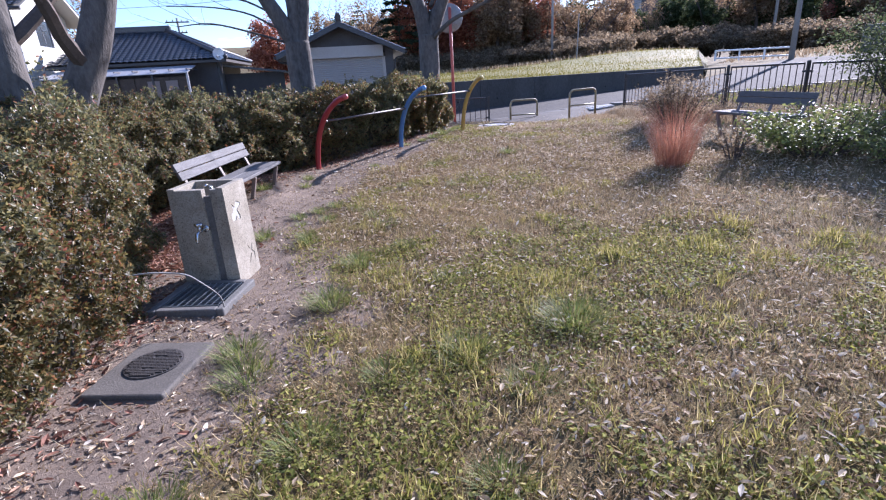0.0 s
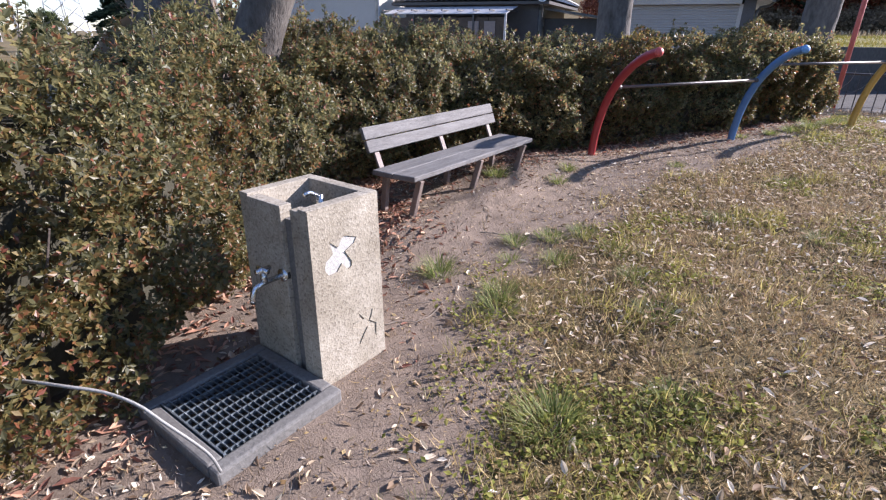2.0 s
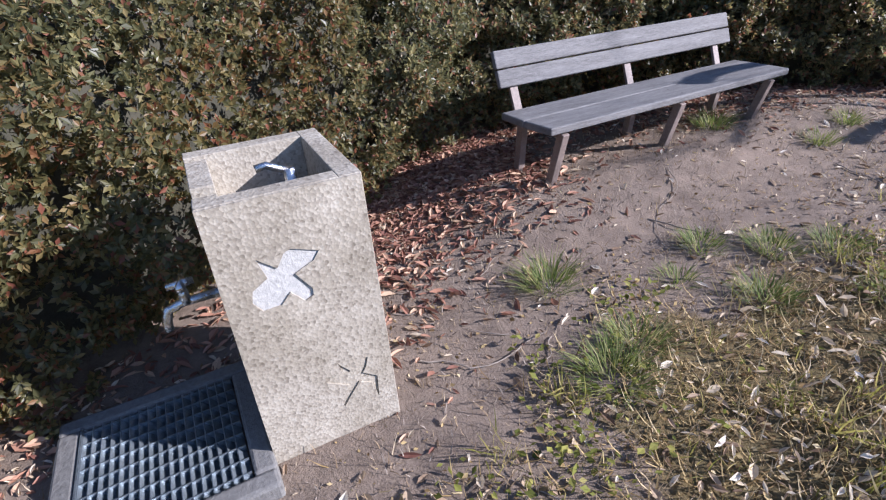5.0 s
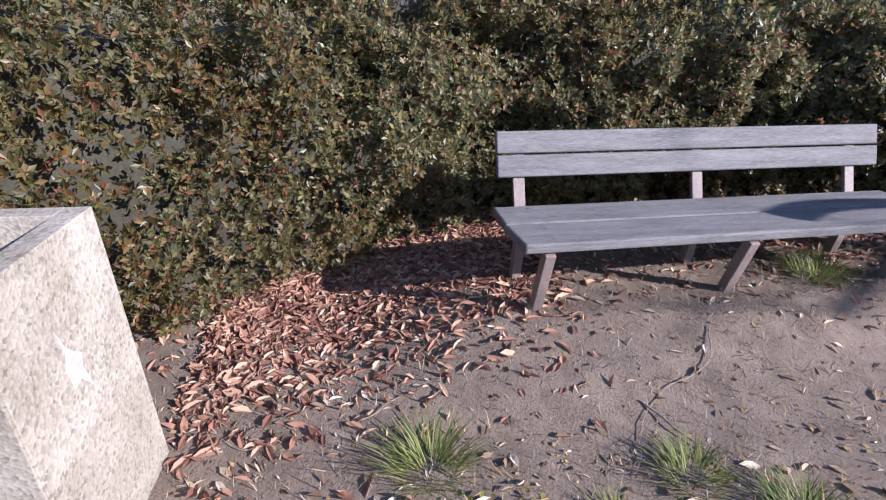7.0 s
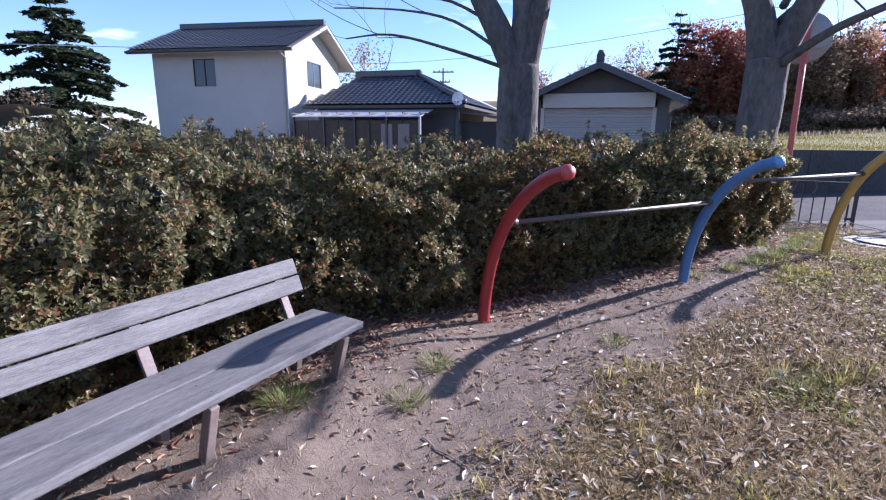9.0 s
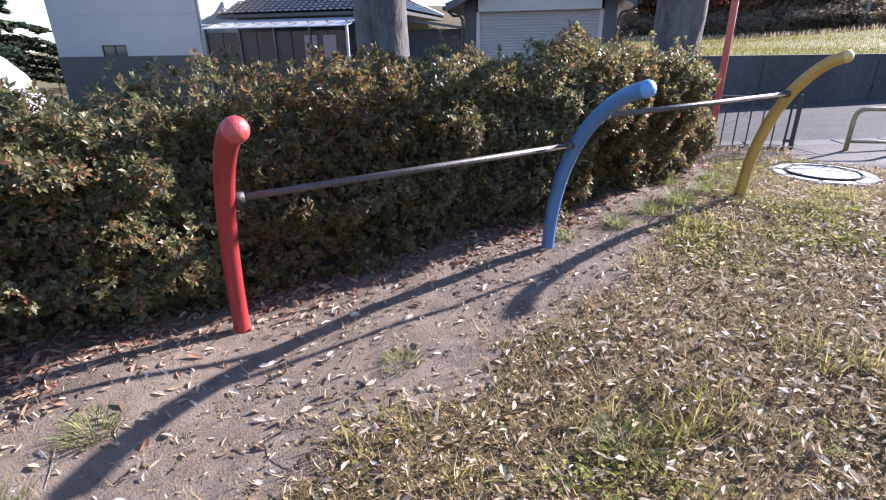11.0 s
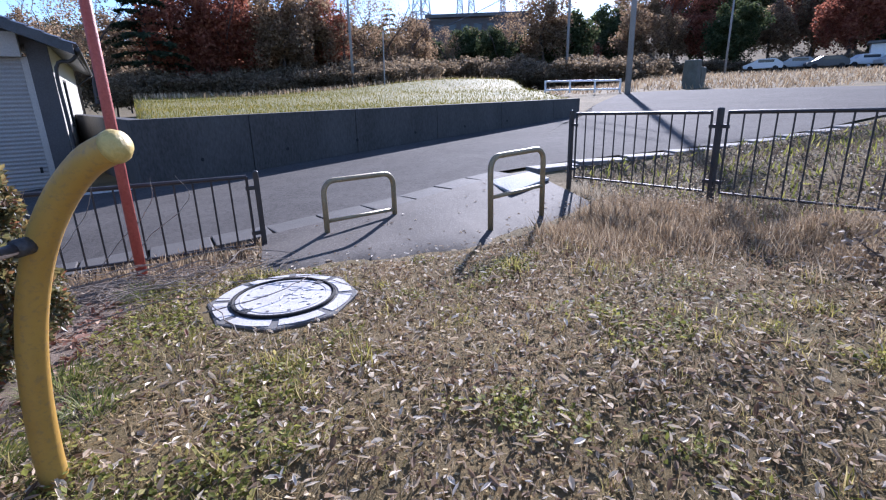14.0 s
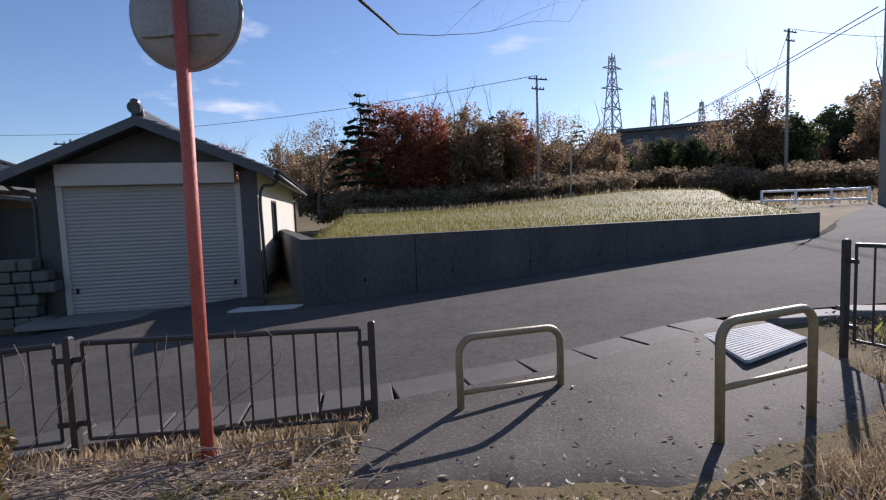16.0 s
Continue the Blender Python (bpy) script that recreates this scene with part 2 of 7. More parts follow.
M_SHUTTER = surface("pale_grey_steel_shutter", (0.31, 0.283, 0.255), (0.38, 0.35, 0.318), scale=1.2, fine=40, rough=0.5)
M_HEADER = surface("beige_shutter_box", (0.41, 0.367, 0.32), (0.48, 0.433, 0.38), scale=1.4, fine=40, rough=0.5)
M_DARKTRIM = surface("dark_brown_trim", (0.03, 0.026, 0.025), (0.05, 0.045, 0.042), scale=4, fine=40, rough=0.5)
M_PLASTIC = surface("grey_plastic_awning", (0.33, 0.33, 0.34), (0.42, 0.42, 0.43), scale=3, fine=40, rough=0.4)
M_WHITE = surface("white_paint", (0.7, 0.7, 0.69), (0.8, 0.8, 0.79), scale=4, fine=50, rough=0.5)
M_POLECON = surface("utility_pole_concrete", (0.24, 0.235, 0.23), (0.33, 0.325, 0.315), scale=3, fine=40)
M_LATTICE = surface("galvanised_lattice", (0.34, 0.35, 0.37), (0.42, 0.43, 0.45), scale=2, fine=20, rough=0.5, metal=0.4)
M_STONE = surface("dark_field_stone", (0.075, 0.08, 0.066), (0.15, 0.15, 0.125), scale=4, fine=30)
M_CAR = [surface("car_paint_" + n, c, tuple(v * 1.15 for v in c), scale=2, fine=30, rough=0.3) for n, c in (("white", (0.6, 0.6, 0.6)), ("silver", (0.32, 0.33, 0.34)), ("dark", (0.04, 0.045, 0.055)))]


def glass_material():
    m, t, p = nodes_of("window_glass")
    p.inputs["Base Color"].default_value = (0.05, 0.06, 0.07, 1)
    p.inputs["Roughness"].default_value, p.inputs["Metallic"].default_value = 0.05, 0.0
    p.inputs["Specular IOR Level"].default_value = 0.35
    return m


M_GLASS = glass_material()
M_HEDGE = leafy("hedge_leaves", ((0.0, (0.085, 0.09, 0.042)), (0.35, (0.15, 0.153, 0.07)), (0.68, (0.24, 0.225, 0.1)), (0.82, (0.36, 0.315, 0.13)), (0.93, (0.26, 0.14, 0.065)), (1.0, (0.3, 0.12, 0.08))), rough=0.42, through_light=0.55, spec=0.6,
    patch=(0.8, 0.44, ((0.0, (0.06, 0.06, 0.022)), (0.4, (0.14, 0.125, 0.045)), (0.7, (0.24, 0.18, 0.06)), (0.88, (0.24, 0.12, 0.045)), (1.0, (0.28, 0.09, 0.055)))))
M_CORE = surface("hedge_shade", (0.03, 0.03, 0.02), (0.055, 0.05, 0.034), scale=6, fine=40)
M_GRASS = leafy("green_grass", ((0.0, (0.13, 0.135, 0.03)), (0.4, (0.26, 0.245, 0.06)), (0.75, (0.42, 0.355, 0.12)), (1.0, (0.56, 0.46, 0.23))), rough=0.65, through_light=0.5, spec=0.2)
M_TUFT = leafy("tuft_grass", ((0.0, (0.07, 0.105, 0.028)), (0.4, (0.15, 0.2, 0.05)), (0.75, (0.28, 0.3, 0.09)), (1.0, (0.45, 0.41, 0.19))), rough=0.6, through_light=0.45, spec=0.25)
M_STRAW = leafy("dry_grass", ((0.0, (0.2, 0.14, 0.085)), (0.45, (0.36, 0.265, 0.16)), (0.8, (0.5, 0.39, 0.25)), (1.0, (0.62, 0.52, 0.37))), rough=0.75, through_light=0.35, spec=0.12)
M_THATCH = leafy("matted_dead_grass", ((0.0, (0.15, 0.095, 0.045)), (0.45, (0.36, 0.255, 0.115)), (0.8, (0.54, 0.41, 0.2)), (1.0, (0.68, 0.56, 0.34))), rough=0.8, through_light=0.3, spec=0.1)
M_REDGRASS = leafy("red_dry_grass", ((0.0, (0.24, 0.09, 0.055)), (0.6, (0.36, 0.16, 0.1)), (1.0, (0.45, 0.26, 0.17))), rough=0.7, through_light=0.4)
M_LITTER = leafy("fallen_leaves", ((0.0, (0.11, 0.065, 0.04)), (0.3, (0.34, 0.24, 0.155)), (0.6, (0.55, 0.44, 0.3)), (0.85, (0.7, 0.6, 0.45)), (1.0, (0.78, 0.71, 0.6))), rough=0.65, through_light=0.3, spec=0.2)
M_LITTER_RED = leafy("brown_fallen_leaves", ((0.0, (0.14, 0.06, 0.045)), (0.4, (0.3, 0.15, 0.1)), (0.8, (0.46, 0.27, 0.18)), (1.0, (0.58, 0.42, 0.28))), rough=0.65, through_light=0.2, spec=0.2)
M_CLOVER = leafy("low_weeds", ((0.0, (0.1, 0.115, 0.025)), (0.5, (0.24, 0.25, 0.055)), (0.85, (0.39, 0.37, 0.095)), (1.0, (0.5, 0.42, 0.16))), rough=0.65, through_light=0.45, spec=0.15)
M_SHRUB = leafy("yellow_green_shrub", ((0.0, (0.08, 0.11, 0.03)), (0.6, (0.2, 0.23, 0.06)), (1.0, (0.36, 0.36, 0.12))), rough=0.5, through_light=0.4)
M_BUSH = leafy("dark_bush", ((0.0, (0.04, 0.055, 0.024)), (0.6, (0.085, 0.11, 0.045)), (1.0, (0.17, 0.19, 0.09))), rough=0.7, through_light=0.5, spec=0.15)
M_BROWNBUSH = leafy("brown_bush", ((0.0, (0.13, 0.095, 0.06)), (0.6, (0.25, 0.19, 0.12)), (1.0, (0.4, 0.315, 0.205))), rough=0.7, through_light=0.55, spec=0.15)
M_MAPLE = leafy("rust_leaves", ((0.0, (0.19, 0.07, 0.05)), (0.5, (0.36, 0.135, 0.085)), (1.0, (0.48, 0.22, 0.13))), rough=0.7, through_light=0.6, spec=0.15)
M_BROWNLEAF = leafy("brown_leaves", ((0.0, (0.17, 0.115, 0.075)), (0.5, (0.31, 0.21, 0.125)), (1.0, (0.46, 0.34, 0.2))), rough=0.7, through_light=0.6, spec=0.15)
M_PINE = leafy("conifer_needles", ((0.0, (0.03, 0.045, 0.028)), (0.6, (0.065, 0.09, 0.05)), (1.0, (0.11, 0.13, 0.07))), rough=0.7, through_light=0.45, spec=0.15)
M_FIELD = surface("field_turf", (0.12, 0.12, 0.02), (0.2, 0.165, 0.04), (0.26, 0.22, 0.065), scale=0.35, fine=9, relief=0.6, dist=0.05)
M_FIELDGRASS = leafy("field_grass", ((0.0, (0.12, 0.13, 0.02)), (0.5, (0.24, 0.21, 0.045)), (1.0, (0.36, 0.28, 0.08))), rough=0.8, through_light=0.3, spec=0.15)

M_BANK = leafy("withered_weeds", ((0.0, (0.09, 0.07, 0.05)), (0.5, (0.19, 0.145, 0.1)), (1.0, (0.33, 0.27, 0.19))), rough=0.7, through_light=0.3)


# ---- mesh helpers ----
def mesh_arrays(name, verts, faces, material, smooth=False):
    """A mesh from arrays: verts (V, 3), faces (F, 3 or 4)."""
    verts, faces = np.asarray(verts, np.float32), np.asarray(faces, np.int32)
    me = bpy.data.meshes.new(name)
    k = faces.shape[1]
    me.vertices.add(len(verts))
    me.vertices.foreach_set("co", verts.ravel())
    me.loops.add(faces.size)
    me.loops.foreach_set("vertex_index", faces.ravel())
    me.polygons.add(len(faces))
    me.polygons.foreach_set("loop_start", np.arange(0, faces.size, k, dtype=np.int32))
    me.polygons.foreach_set("use_smooth", np.full(len(faces), smooth))
    me.update(calc_edges=True)
    me.materials.append(material)
    return me


def bm_mesh(name, bm, material, smooth=False):
    me = bpy.data.meshes.new(name)
    bmesh.ops.recalc_face_normals(bm, faces=bm.faces)
    for f in bm.faces:
        f.smooth = smooth
    bm.to_mesh(me)
    bm.free()
    me.materials.append(material)
    return me


def thing(name, label, category, place=(0, 0, 0), turn=0.0, group="", kind=""):
    ob = new(name)
    ob.matrix_world = pose(*place, 0, 0, turn)
    ob.empty_display_size = 0.1
    return tagged(ob, label, category, group, kind)


def part(name, bm, material, parent, label="", m=None, smooth=False):
    """One mesh under a thing or a part; bm: a bmesh or a ready mesh."""
    me = bm if isinstance(bm, bpy.types.Mesh) else bm_mesh(name, bm, material, smooth)
    ob = new(name, me)
    ob.parent = parent
    if m is not None:
        ob.matrix_local = m
    if label:
        ob["label"] = label
    return ob


def box(bm, cx, cy, cz, sx, sy, sz, bevel=0.0, m=None):
    """A box by centre and size, edges bevelled, added to bm."""
    r = bmesh.ops.create_cube(bm, size=1.0)["verts"]
    bmesh.ops.scale(bm, vec=(sx, sy, sz), verts=r)
    if bevel:
        es = list({e for v in r for e in v.link_edges})
        r = list({v for f in bmesh.ops.bevel(bm, geom=es, offset=bevel, segments=2, affect='EDGES', profile=0.5)["faces"] for v in f.verts} | {v for v in r if v.is_valid})
    bmesh.ops.translate(bm, vec=(cx, cy, cz), verts=r)
    if m is not None:
        bmesh.ops.transform(bm, matrix=m, verts=r)
    return r


def boxbm(cx, cy, cz, sx, sy, sz, bevel=0.0):
    bm = bmesh.new()
    box(bm, cx, cy, cz, sx, sy, sz, bevel)
    return bm


def tube(points, radii, sides=8, cap=True):
    """Vertices and quads of a tapered tube along points."""
    pts = [Vector(p) for p in points]
    n = len(pts)
    radii = [radii] * n if not hasattr(radii, "__len__") else radii
    v, f = [], []
    side = None
    for i, p in enumerate(pts):
        d = (pts[min(i + 1, n - 1)] - pts[max(i - 1, 0)]).normalized()
        if side is None:
            side = d.orthogonal().normalized()
        side = (side - d * side.dot(d)).normalized()
        up = d.cross(side)
        for k in range(sides):
            a = 2 * math.pi * k / sides
            v.append(p + (side * math.cos(a) + up * math.sin(a)) * radii[i])
    for i in range(n - 1):
        for k in range(sides):
            k2 = (k + 1) % sides
            f.append((i * sides + k, i * sides + k2, (i + 1) * sides + k2, (i + 1) * sides + k))
    if cap:
        for base, flip in ((0, True), ((n - 1) * sides, False)):
            c = len(v)
            v.append(pts[0] if flip else pts[-1])
            for k in range(sides):
                a, b = base + k, base + (k + 1) % sides
                f.append((b, a, c, c) if flip else (a, b, c, c))
    return v, f


def tubes_bm(list_of):
    """A bmesh of several tubes: (points, radii, sides)."""
    bm = bmesh.new()
    for pts, rad, sides in list_of:
        v, f = tube(pts, rad, sides)
        vs = [bm.verts.new(p) for p in v]
        for q in f:
            ids = list(dict.fromkeys(q))
            bm.faces.new([vs[i] for i in ids])
    return bm


def tube_bm(pts, rad, sides=10):
    return tubes_bm([(pts, rad, sides)])


def smooth_line(pts, n):
    """Catmull-Rom through pts, n steps a span."""
    p = [Vector(q) for q in pts]
    out = []
    for i in range(len(p) - 1):
        a, b, c, d = p[max(i - 1, 0)], p[i], p[i + 1], p[min(i + 2, len(p) - 1)]
        for k in range(n):
            t = k / n
            out.append(0.5 * (2 * b + (c - a) * t + (2 * a - 5 * b + 4 * c - d) * t * t + (3 * b - a - 3 * c + d) * t ** 3))
    return out + [p[-1]]


def rotations(n, tilt, flat=False):
    """n random rotation matrices: free spin about z, tilt (radians) from it."""
    a, b, c = rng.uniform(0, 2 * math.pi, n), (np.abs(rng.normal(0, tilt, n))), rng.uniform(0, 2 * math.pi, n)
    def rz(t):
        m = np.zeros((n, 3, 3))
        m[:, 0, 0], m[:, 0, 1], m[:, 1, 0], m[:, 1, 1], m[:, 2, 2] = np.cos(t), -np.sin(t), np.sin(t), np.cos(t), 1
        return m
    rx = np.zeros((n, 3, 3))
    rx[:, 0, 0], rx[:, 1, 1], rx[:, 1, 2], rx[:, 2, 1], rx[:, 2, 2] = 1, np.cos(b), -np.sin(b), np.sin(b), np.cos(b)
    return rz(a) @ rx @ rz(c)


def scatter(name, tv, tf, places, rots, sizes, material, smooth=False):
    """One mesh of many copies of a small shape (tv, tf)."""
    tv, tf = np.asarray(tv, float), np.asarray(tf, int)
    n, k = len(places), len(tv)
    sz = sizes[:, None, None] if sizes.ndim == 1 else sizes[:, None, :]
    v = np.einsum('nij,nkj->nki', rots, tv[None] * sz) + np.asarray(places)[:, None, :]
    f = (tf[None] + (np.arange(n) * k)[:, None, None]).reshape(-1, tf.shape[1])
    return mesh_arrays(name, v.reshape(-1, 3), f, material, smooth)


LEAF_V = ((0, -0.5, 0), (0.24, -0.05, 0.06), (0, 0.5, -0.03), (-0.24, -0.05, 0.06), (0, -0.05, 0.0))
LEAF_F = ((0, 1, 4), (1, 2, 4), (2, 3, 4), (3, 0, 4))
CURL_V = ((0, -0.5, 0.05), (0.2, -0.15, 0.1), (0.17, 0.2, 0.12), (0, 0.5, 0.0), (-0.17, 0.2, 0.1), (-0.2, -0.15, 0.12), (0, 0, 0))
CURL_F = ((0, 1, 6), (1, 2, 6), (2, 3, 6), (3, 4, 6), (4, 5, 6), (5, 0, 6))
BLADE_V = ((-0.035, 0, 0), (0.035, 0, 0), (-0.028, 0.08, 0.55), (0.028, 0.08, 0.55), (0, 0.32, 1.0))
BLADE_F = ((0, 1, 3), (0, 3, 2), (2, 3, 4))
SMALL_V = ((0, -0.5, 0), (0.25, 0, 0.05), (0, 0.5, 0), (-0.25, 0, 0.05))
SMALL_F = ((0, 1, 2), (0, 2, 3))


# ---- lie of the land ----
def lerp_table(v, xs, ys):
    return np.interp(v, xs, ys)


def step(a, b, v):
    t = np.clip((v - a) / (b - a), 0, 1)
    return t * t * (3 - 2 * t)


EDGE_X = (-40, -12, -4, -0.7, 1.4, 3.0, 4.7, 6.2, 7.6, 9.5, 12.2, 20, 40, 600)
EDGE_Y = (5.5, 13.4, 15.6, 16.35, 16.75, 17.3, 18.2, 18.5, 18.3, 18.2, 18.4, 20, 24, 60)


def road_z(x, y):
    xc, yc = np.clip(x, -9, 24), np.clip(y, 8, 48)
    return 0.05 + 0.045 * xc + 0.0125 * (yc - 20) + 0.055 * np.minimum(xc + 1, 0)


def park_z(x, y):
    z = lerp_table(y, (-5, 0, 5, 8, 9.5, 11, 12.7, 14.5, 16, 18), (-0.12, -0.1, -0.09, -0.03, 0.04, 0.14, 0.22, 0.15, 0.06, 0.1))
    z = z + 0.055 * np.clip(x - 2.6, 0, 3.5) * step(3, 9, y) * (0.35 + 0.65 * step(13.5, 8, y))
    z = z + 0.12 * step(-1.5, -2.05, x) * step(5.3, 6.1, y) * step(9.6, 8.4, y)   # low rise under the bench
    return z - 0.28 * step(-3.6, -7, x)


def ground_z(x, y):
    """Height of the ground sheet."""
    x, y = np.asarray(x, float), np.asarray(y, float)
    e = lerp_table(x, EDGE_X, EDGE_Y)
    k = step(-0.9, -0.1, y - e)
    z = park_z(x, y) * (1 - k) + (road_z(x, y) - 0.03) * k
    z = z + 0.42 * step(6.4, 9.5, x) * step(0.3, -2.0, y - e) * step(4, 9, y)
    d = np.hypot(x - 2, y - 12)
    az = np.degrees(np.arctan2(x - 2, y - 12))
    z = z + np.clip(d - 34, 0, 60) * 0.035 * step(33, 42, az) * step(110, 85, az)
    return z + 13.0 * step(95, 160, d) * step(-60, -35, az) * step(120, 95, az)


def gz(x, y):
    return float(ground_z(x, y))


HEDGE_Y = (0.6, 2.4, 3.2, 3.8, 4.3, 4.8, 5.5, 6.3, 8.0, 9.4, 10.6, 11.1, 11.6, 12.5, 13.3, 14.3, 15.2)
HEDGE_X = (-1.35, -1.24, -1.33, -1.53, -1.83, -2.3, -2.7, -2.95, -2.82, -2.12, -1.33, -1.0, -0.68, -0.22, 0.15, 0.32, 0.3)


def hedge_front(y):
    return np.interp(y, HEDGE_Y, HEDGE_X)


def bare(x, y):
    """1 where the soil is trodden bare, 0 in the turf."""
    d = x - hedge_front(y)
    w = lerp_table(y, (0, 2, 4, 5.5, 7.5, 9.5, 11.5, 13, 14), (0.6, 0.75, 1.3, 2.05, 1.9, 1.35, 0.85, 0.4, 0.1))
    n = np.array([noise.noise((px * 1.1, py * 1.1, 0.3)) + 0.6 * noise.noise((px * 3.3, py * 3.3, 2.1)) for px, py in zip(np.ravel(x), np.ravel(y))]).reshape(np.shape(x))
    return np.clip(step(0.45, -0.35, d - w + 0.55 * n) * step(0.2, 0.9, y), 0, 1)


RELIEF = []


def surface_z(x, y):
    """Height of the ground with its small unevenness."""
    xs, ys, nz = RELIEF
    x, y = np.asarray(x, float), np.asarray(y, float)
    i, j = np.clip(np.searchsorted(xs, x) - 1, 0, len(xs) - 2), np.clip(np.searchsorted(ys, y) - 1, 0, len(ys) - 2)
    u, w = np.clip((x - xs[i]) / (xs[i + 1] - xs[i]), 0, 1), np.clip((y - ys[j]) / (ys[j + 1] - ys[j]), 0, 1)
    return ground_z(x, y) + (nz[j, i] * (1 - u) + nz[j, i + 1] * u) * (1 - w) + (nz[j + 1, i] * (1 - u) + nz[j + 1, i + 1] * u) * w


def build_ground():
    def axis(lo, hi, fine, far):
        mid = np.arange(lo, hi + 1e-6, fine)
        out = [hi]
        s = fine
        while out[-1] < far:
            s *= 1.22
            out.append(out[-1] + s)
        neg = [lo]
        s = fine
        while neg[-1] > -far:
            s *= 1.22
            neg.append(neg[-1] - s)
        return np.array(neg[:0:-1] + list(mid) + out[1:])
    xs, ys = axis(-5, 9.4, 0.12, 900), axis(-1.5, 18.6, 0.12, 900)
    X, Y = np.meshgrid(xs, ys)
    Z = ground_z(X, Y)
    near = (X > -5) & (X < 9.5) & (Y > -2) & (Y < 16.2)
    nz = np.array([0.03 * noise.noise((a * 0.9, b * 0.9, 0)) + 0.014 * noise.noise((a * 3.5, b * 3.5, 5)) if k else 0 for a, b, k in zip(X.ravel(), Y.ravel(), near.ravel())]).reshape(X.shape)
    RELIEF.extend((xs, ys, nz))
    v = np.stack([X, Y, Z + nz], -1).reshape(-1, 3)
    w = len(xs)
    i = (np.arange(len(ys) - 1)[:, None] * w + np.arange(w - 1)[None, :]).ravel()
    me = mesh_arrays("ground", v, np.stack([i, i + 1, i + 1 + w, i + w], 1), M_GROUND, True)
    at = me.attributes.new("bare", 'FLOAT', 'POINT')
    b = np.zeros(X.shape)
    b[near] = bare(X[near], Y[near])
    at.data.foreach_set("value", b.ravel().astype(np.float32))
    tagged(new("ground", me), "park ground of trodden brown soil and patchy autumn turf", "ground", kind="structure")


build_ground()

FAR = ((-40, 14), (-20, 19.2), (-12, 21.2), (-6.6, 22.55), (-2.6, 23.5), (-0.9, 21.2), (5.6, 23.9), (11.72, 26.5), (14.5, 29.8), (18.5, 34.0), (21.5, 36.3), (25, 33), (30, 31), (45, 33))


def build_road():
    near = [(x, float(np.interp(x, EDGE_X, EDGE_Y)) + 0.28) for x in (-40, -20, -12, -6.6, -2.6, -0.9, 1.5, 3.2, 4.9, 7.0, 9.5, 12.5, 18, 45)]
    v, f = [], []
    n = 14
    a = smooth_line([(x, y, 0) for x, y in near], 5)
    b = smooth_line([(x, y, 0) for x, y in FAR], 5)
    for p, q in zip(a, b):
        for k in range(n + 1):
            r = p.lerp(q, k / n)
            v.append((r.x, r.y, float(road_z(r.x, r.y)) + 0.012))
    for i in range(len(a) - 1):
        for k in range(n):
            c = i * (n + 1) + k
            f.append((c, c + n + 1, c + n + 2, c + 1))
    tagged(new("road", mesh_arrays("road", v, f, M_ASPHALT, True)), "worn grey asphalt road sloping up past the park entrance", "road", kind="structure")


build_road()

WL, WR = Vector((-0.79, 21.35, 0)), Vector((11.72, 26.57, 0))
WDIR = (WR - WL).normalized()
WNOR = Vector((-WDIR.y, WDIR.x, 0))


def build_retaining_wall():
    L = (WR - WL).length
    wall = thing("wall_retaining", "dark weathered concrete retaining wall below a grassy field", "wall", WL[:], math.degrees(math.atan2(WDIR.y, WDIR.x)), kind="structure")
    bounds = [0, 2.1, 4.6, 7.1, 9.6, 12.1, L]
    for a, b in zip(bounds, bounds[1:]):
        part("wall_panel", boxbm((a + b) / 2, 0.13, 0.3, b - a - 0.012, 0.26, 1.84, 0.008), M_WALLCON, wall)
    ret = boxbm(0.13, 4.0, 0.3, 0.26, 7.5, 1.84, 0.008)
    part("wall_return", ret, M_WALLCON, wall)
    for k in range(6):
        bm = tube_bm([(1.1 + 1.75 * k, -0.004, 0.42 + 0.05 * k), (1.1 + 1.75 * k, 0.03, 0.42 + 0.05 * k)], 0.035, 10)
        part("weep_hole", bm, M_BLACK, wall, "dark round drain pipe end")


build_retaining_wall()


def field_z(p):
    s = max(0.0, (Vector((p[0], p[1], 0)) - WL).dot(WNOR))
    r = max(0.0, p[0])
    return 1.14 + 0.016 * s + 0.0011 * r * min(s, 40) + 0.25 * noise.noise((p[0] * 0.07, p[1] * 0.07, 0)) * min(1, s / 6) + 0.7 * math.exp(-((p[0] - 18) ** 2 + (p[1] - 53) ** 2) / 70)


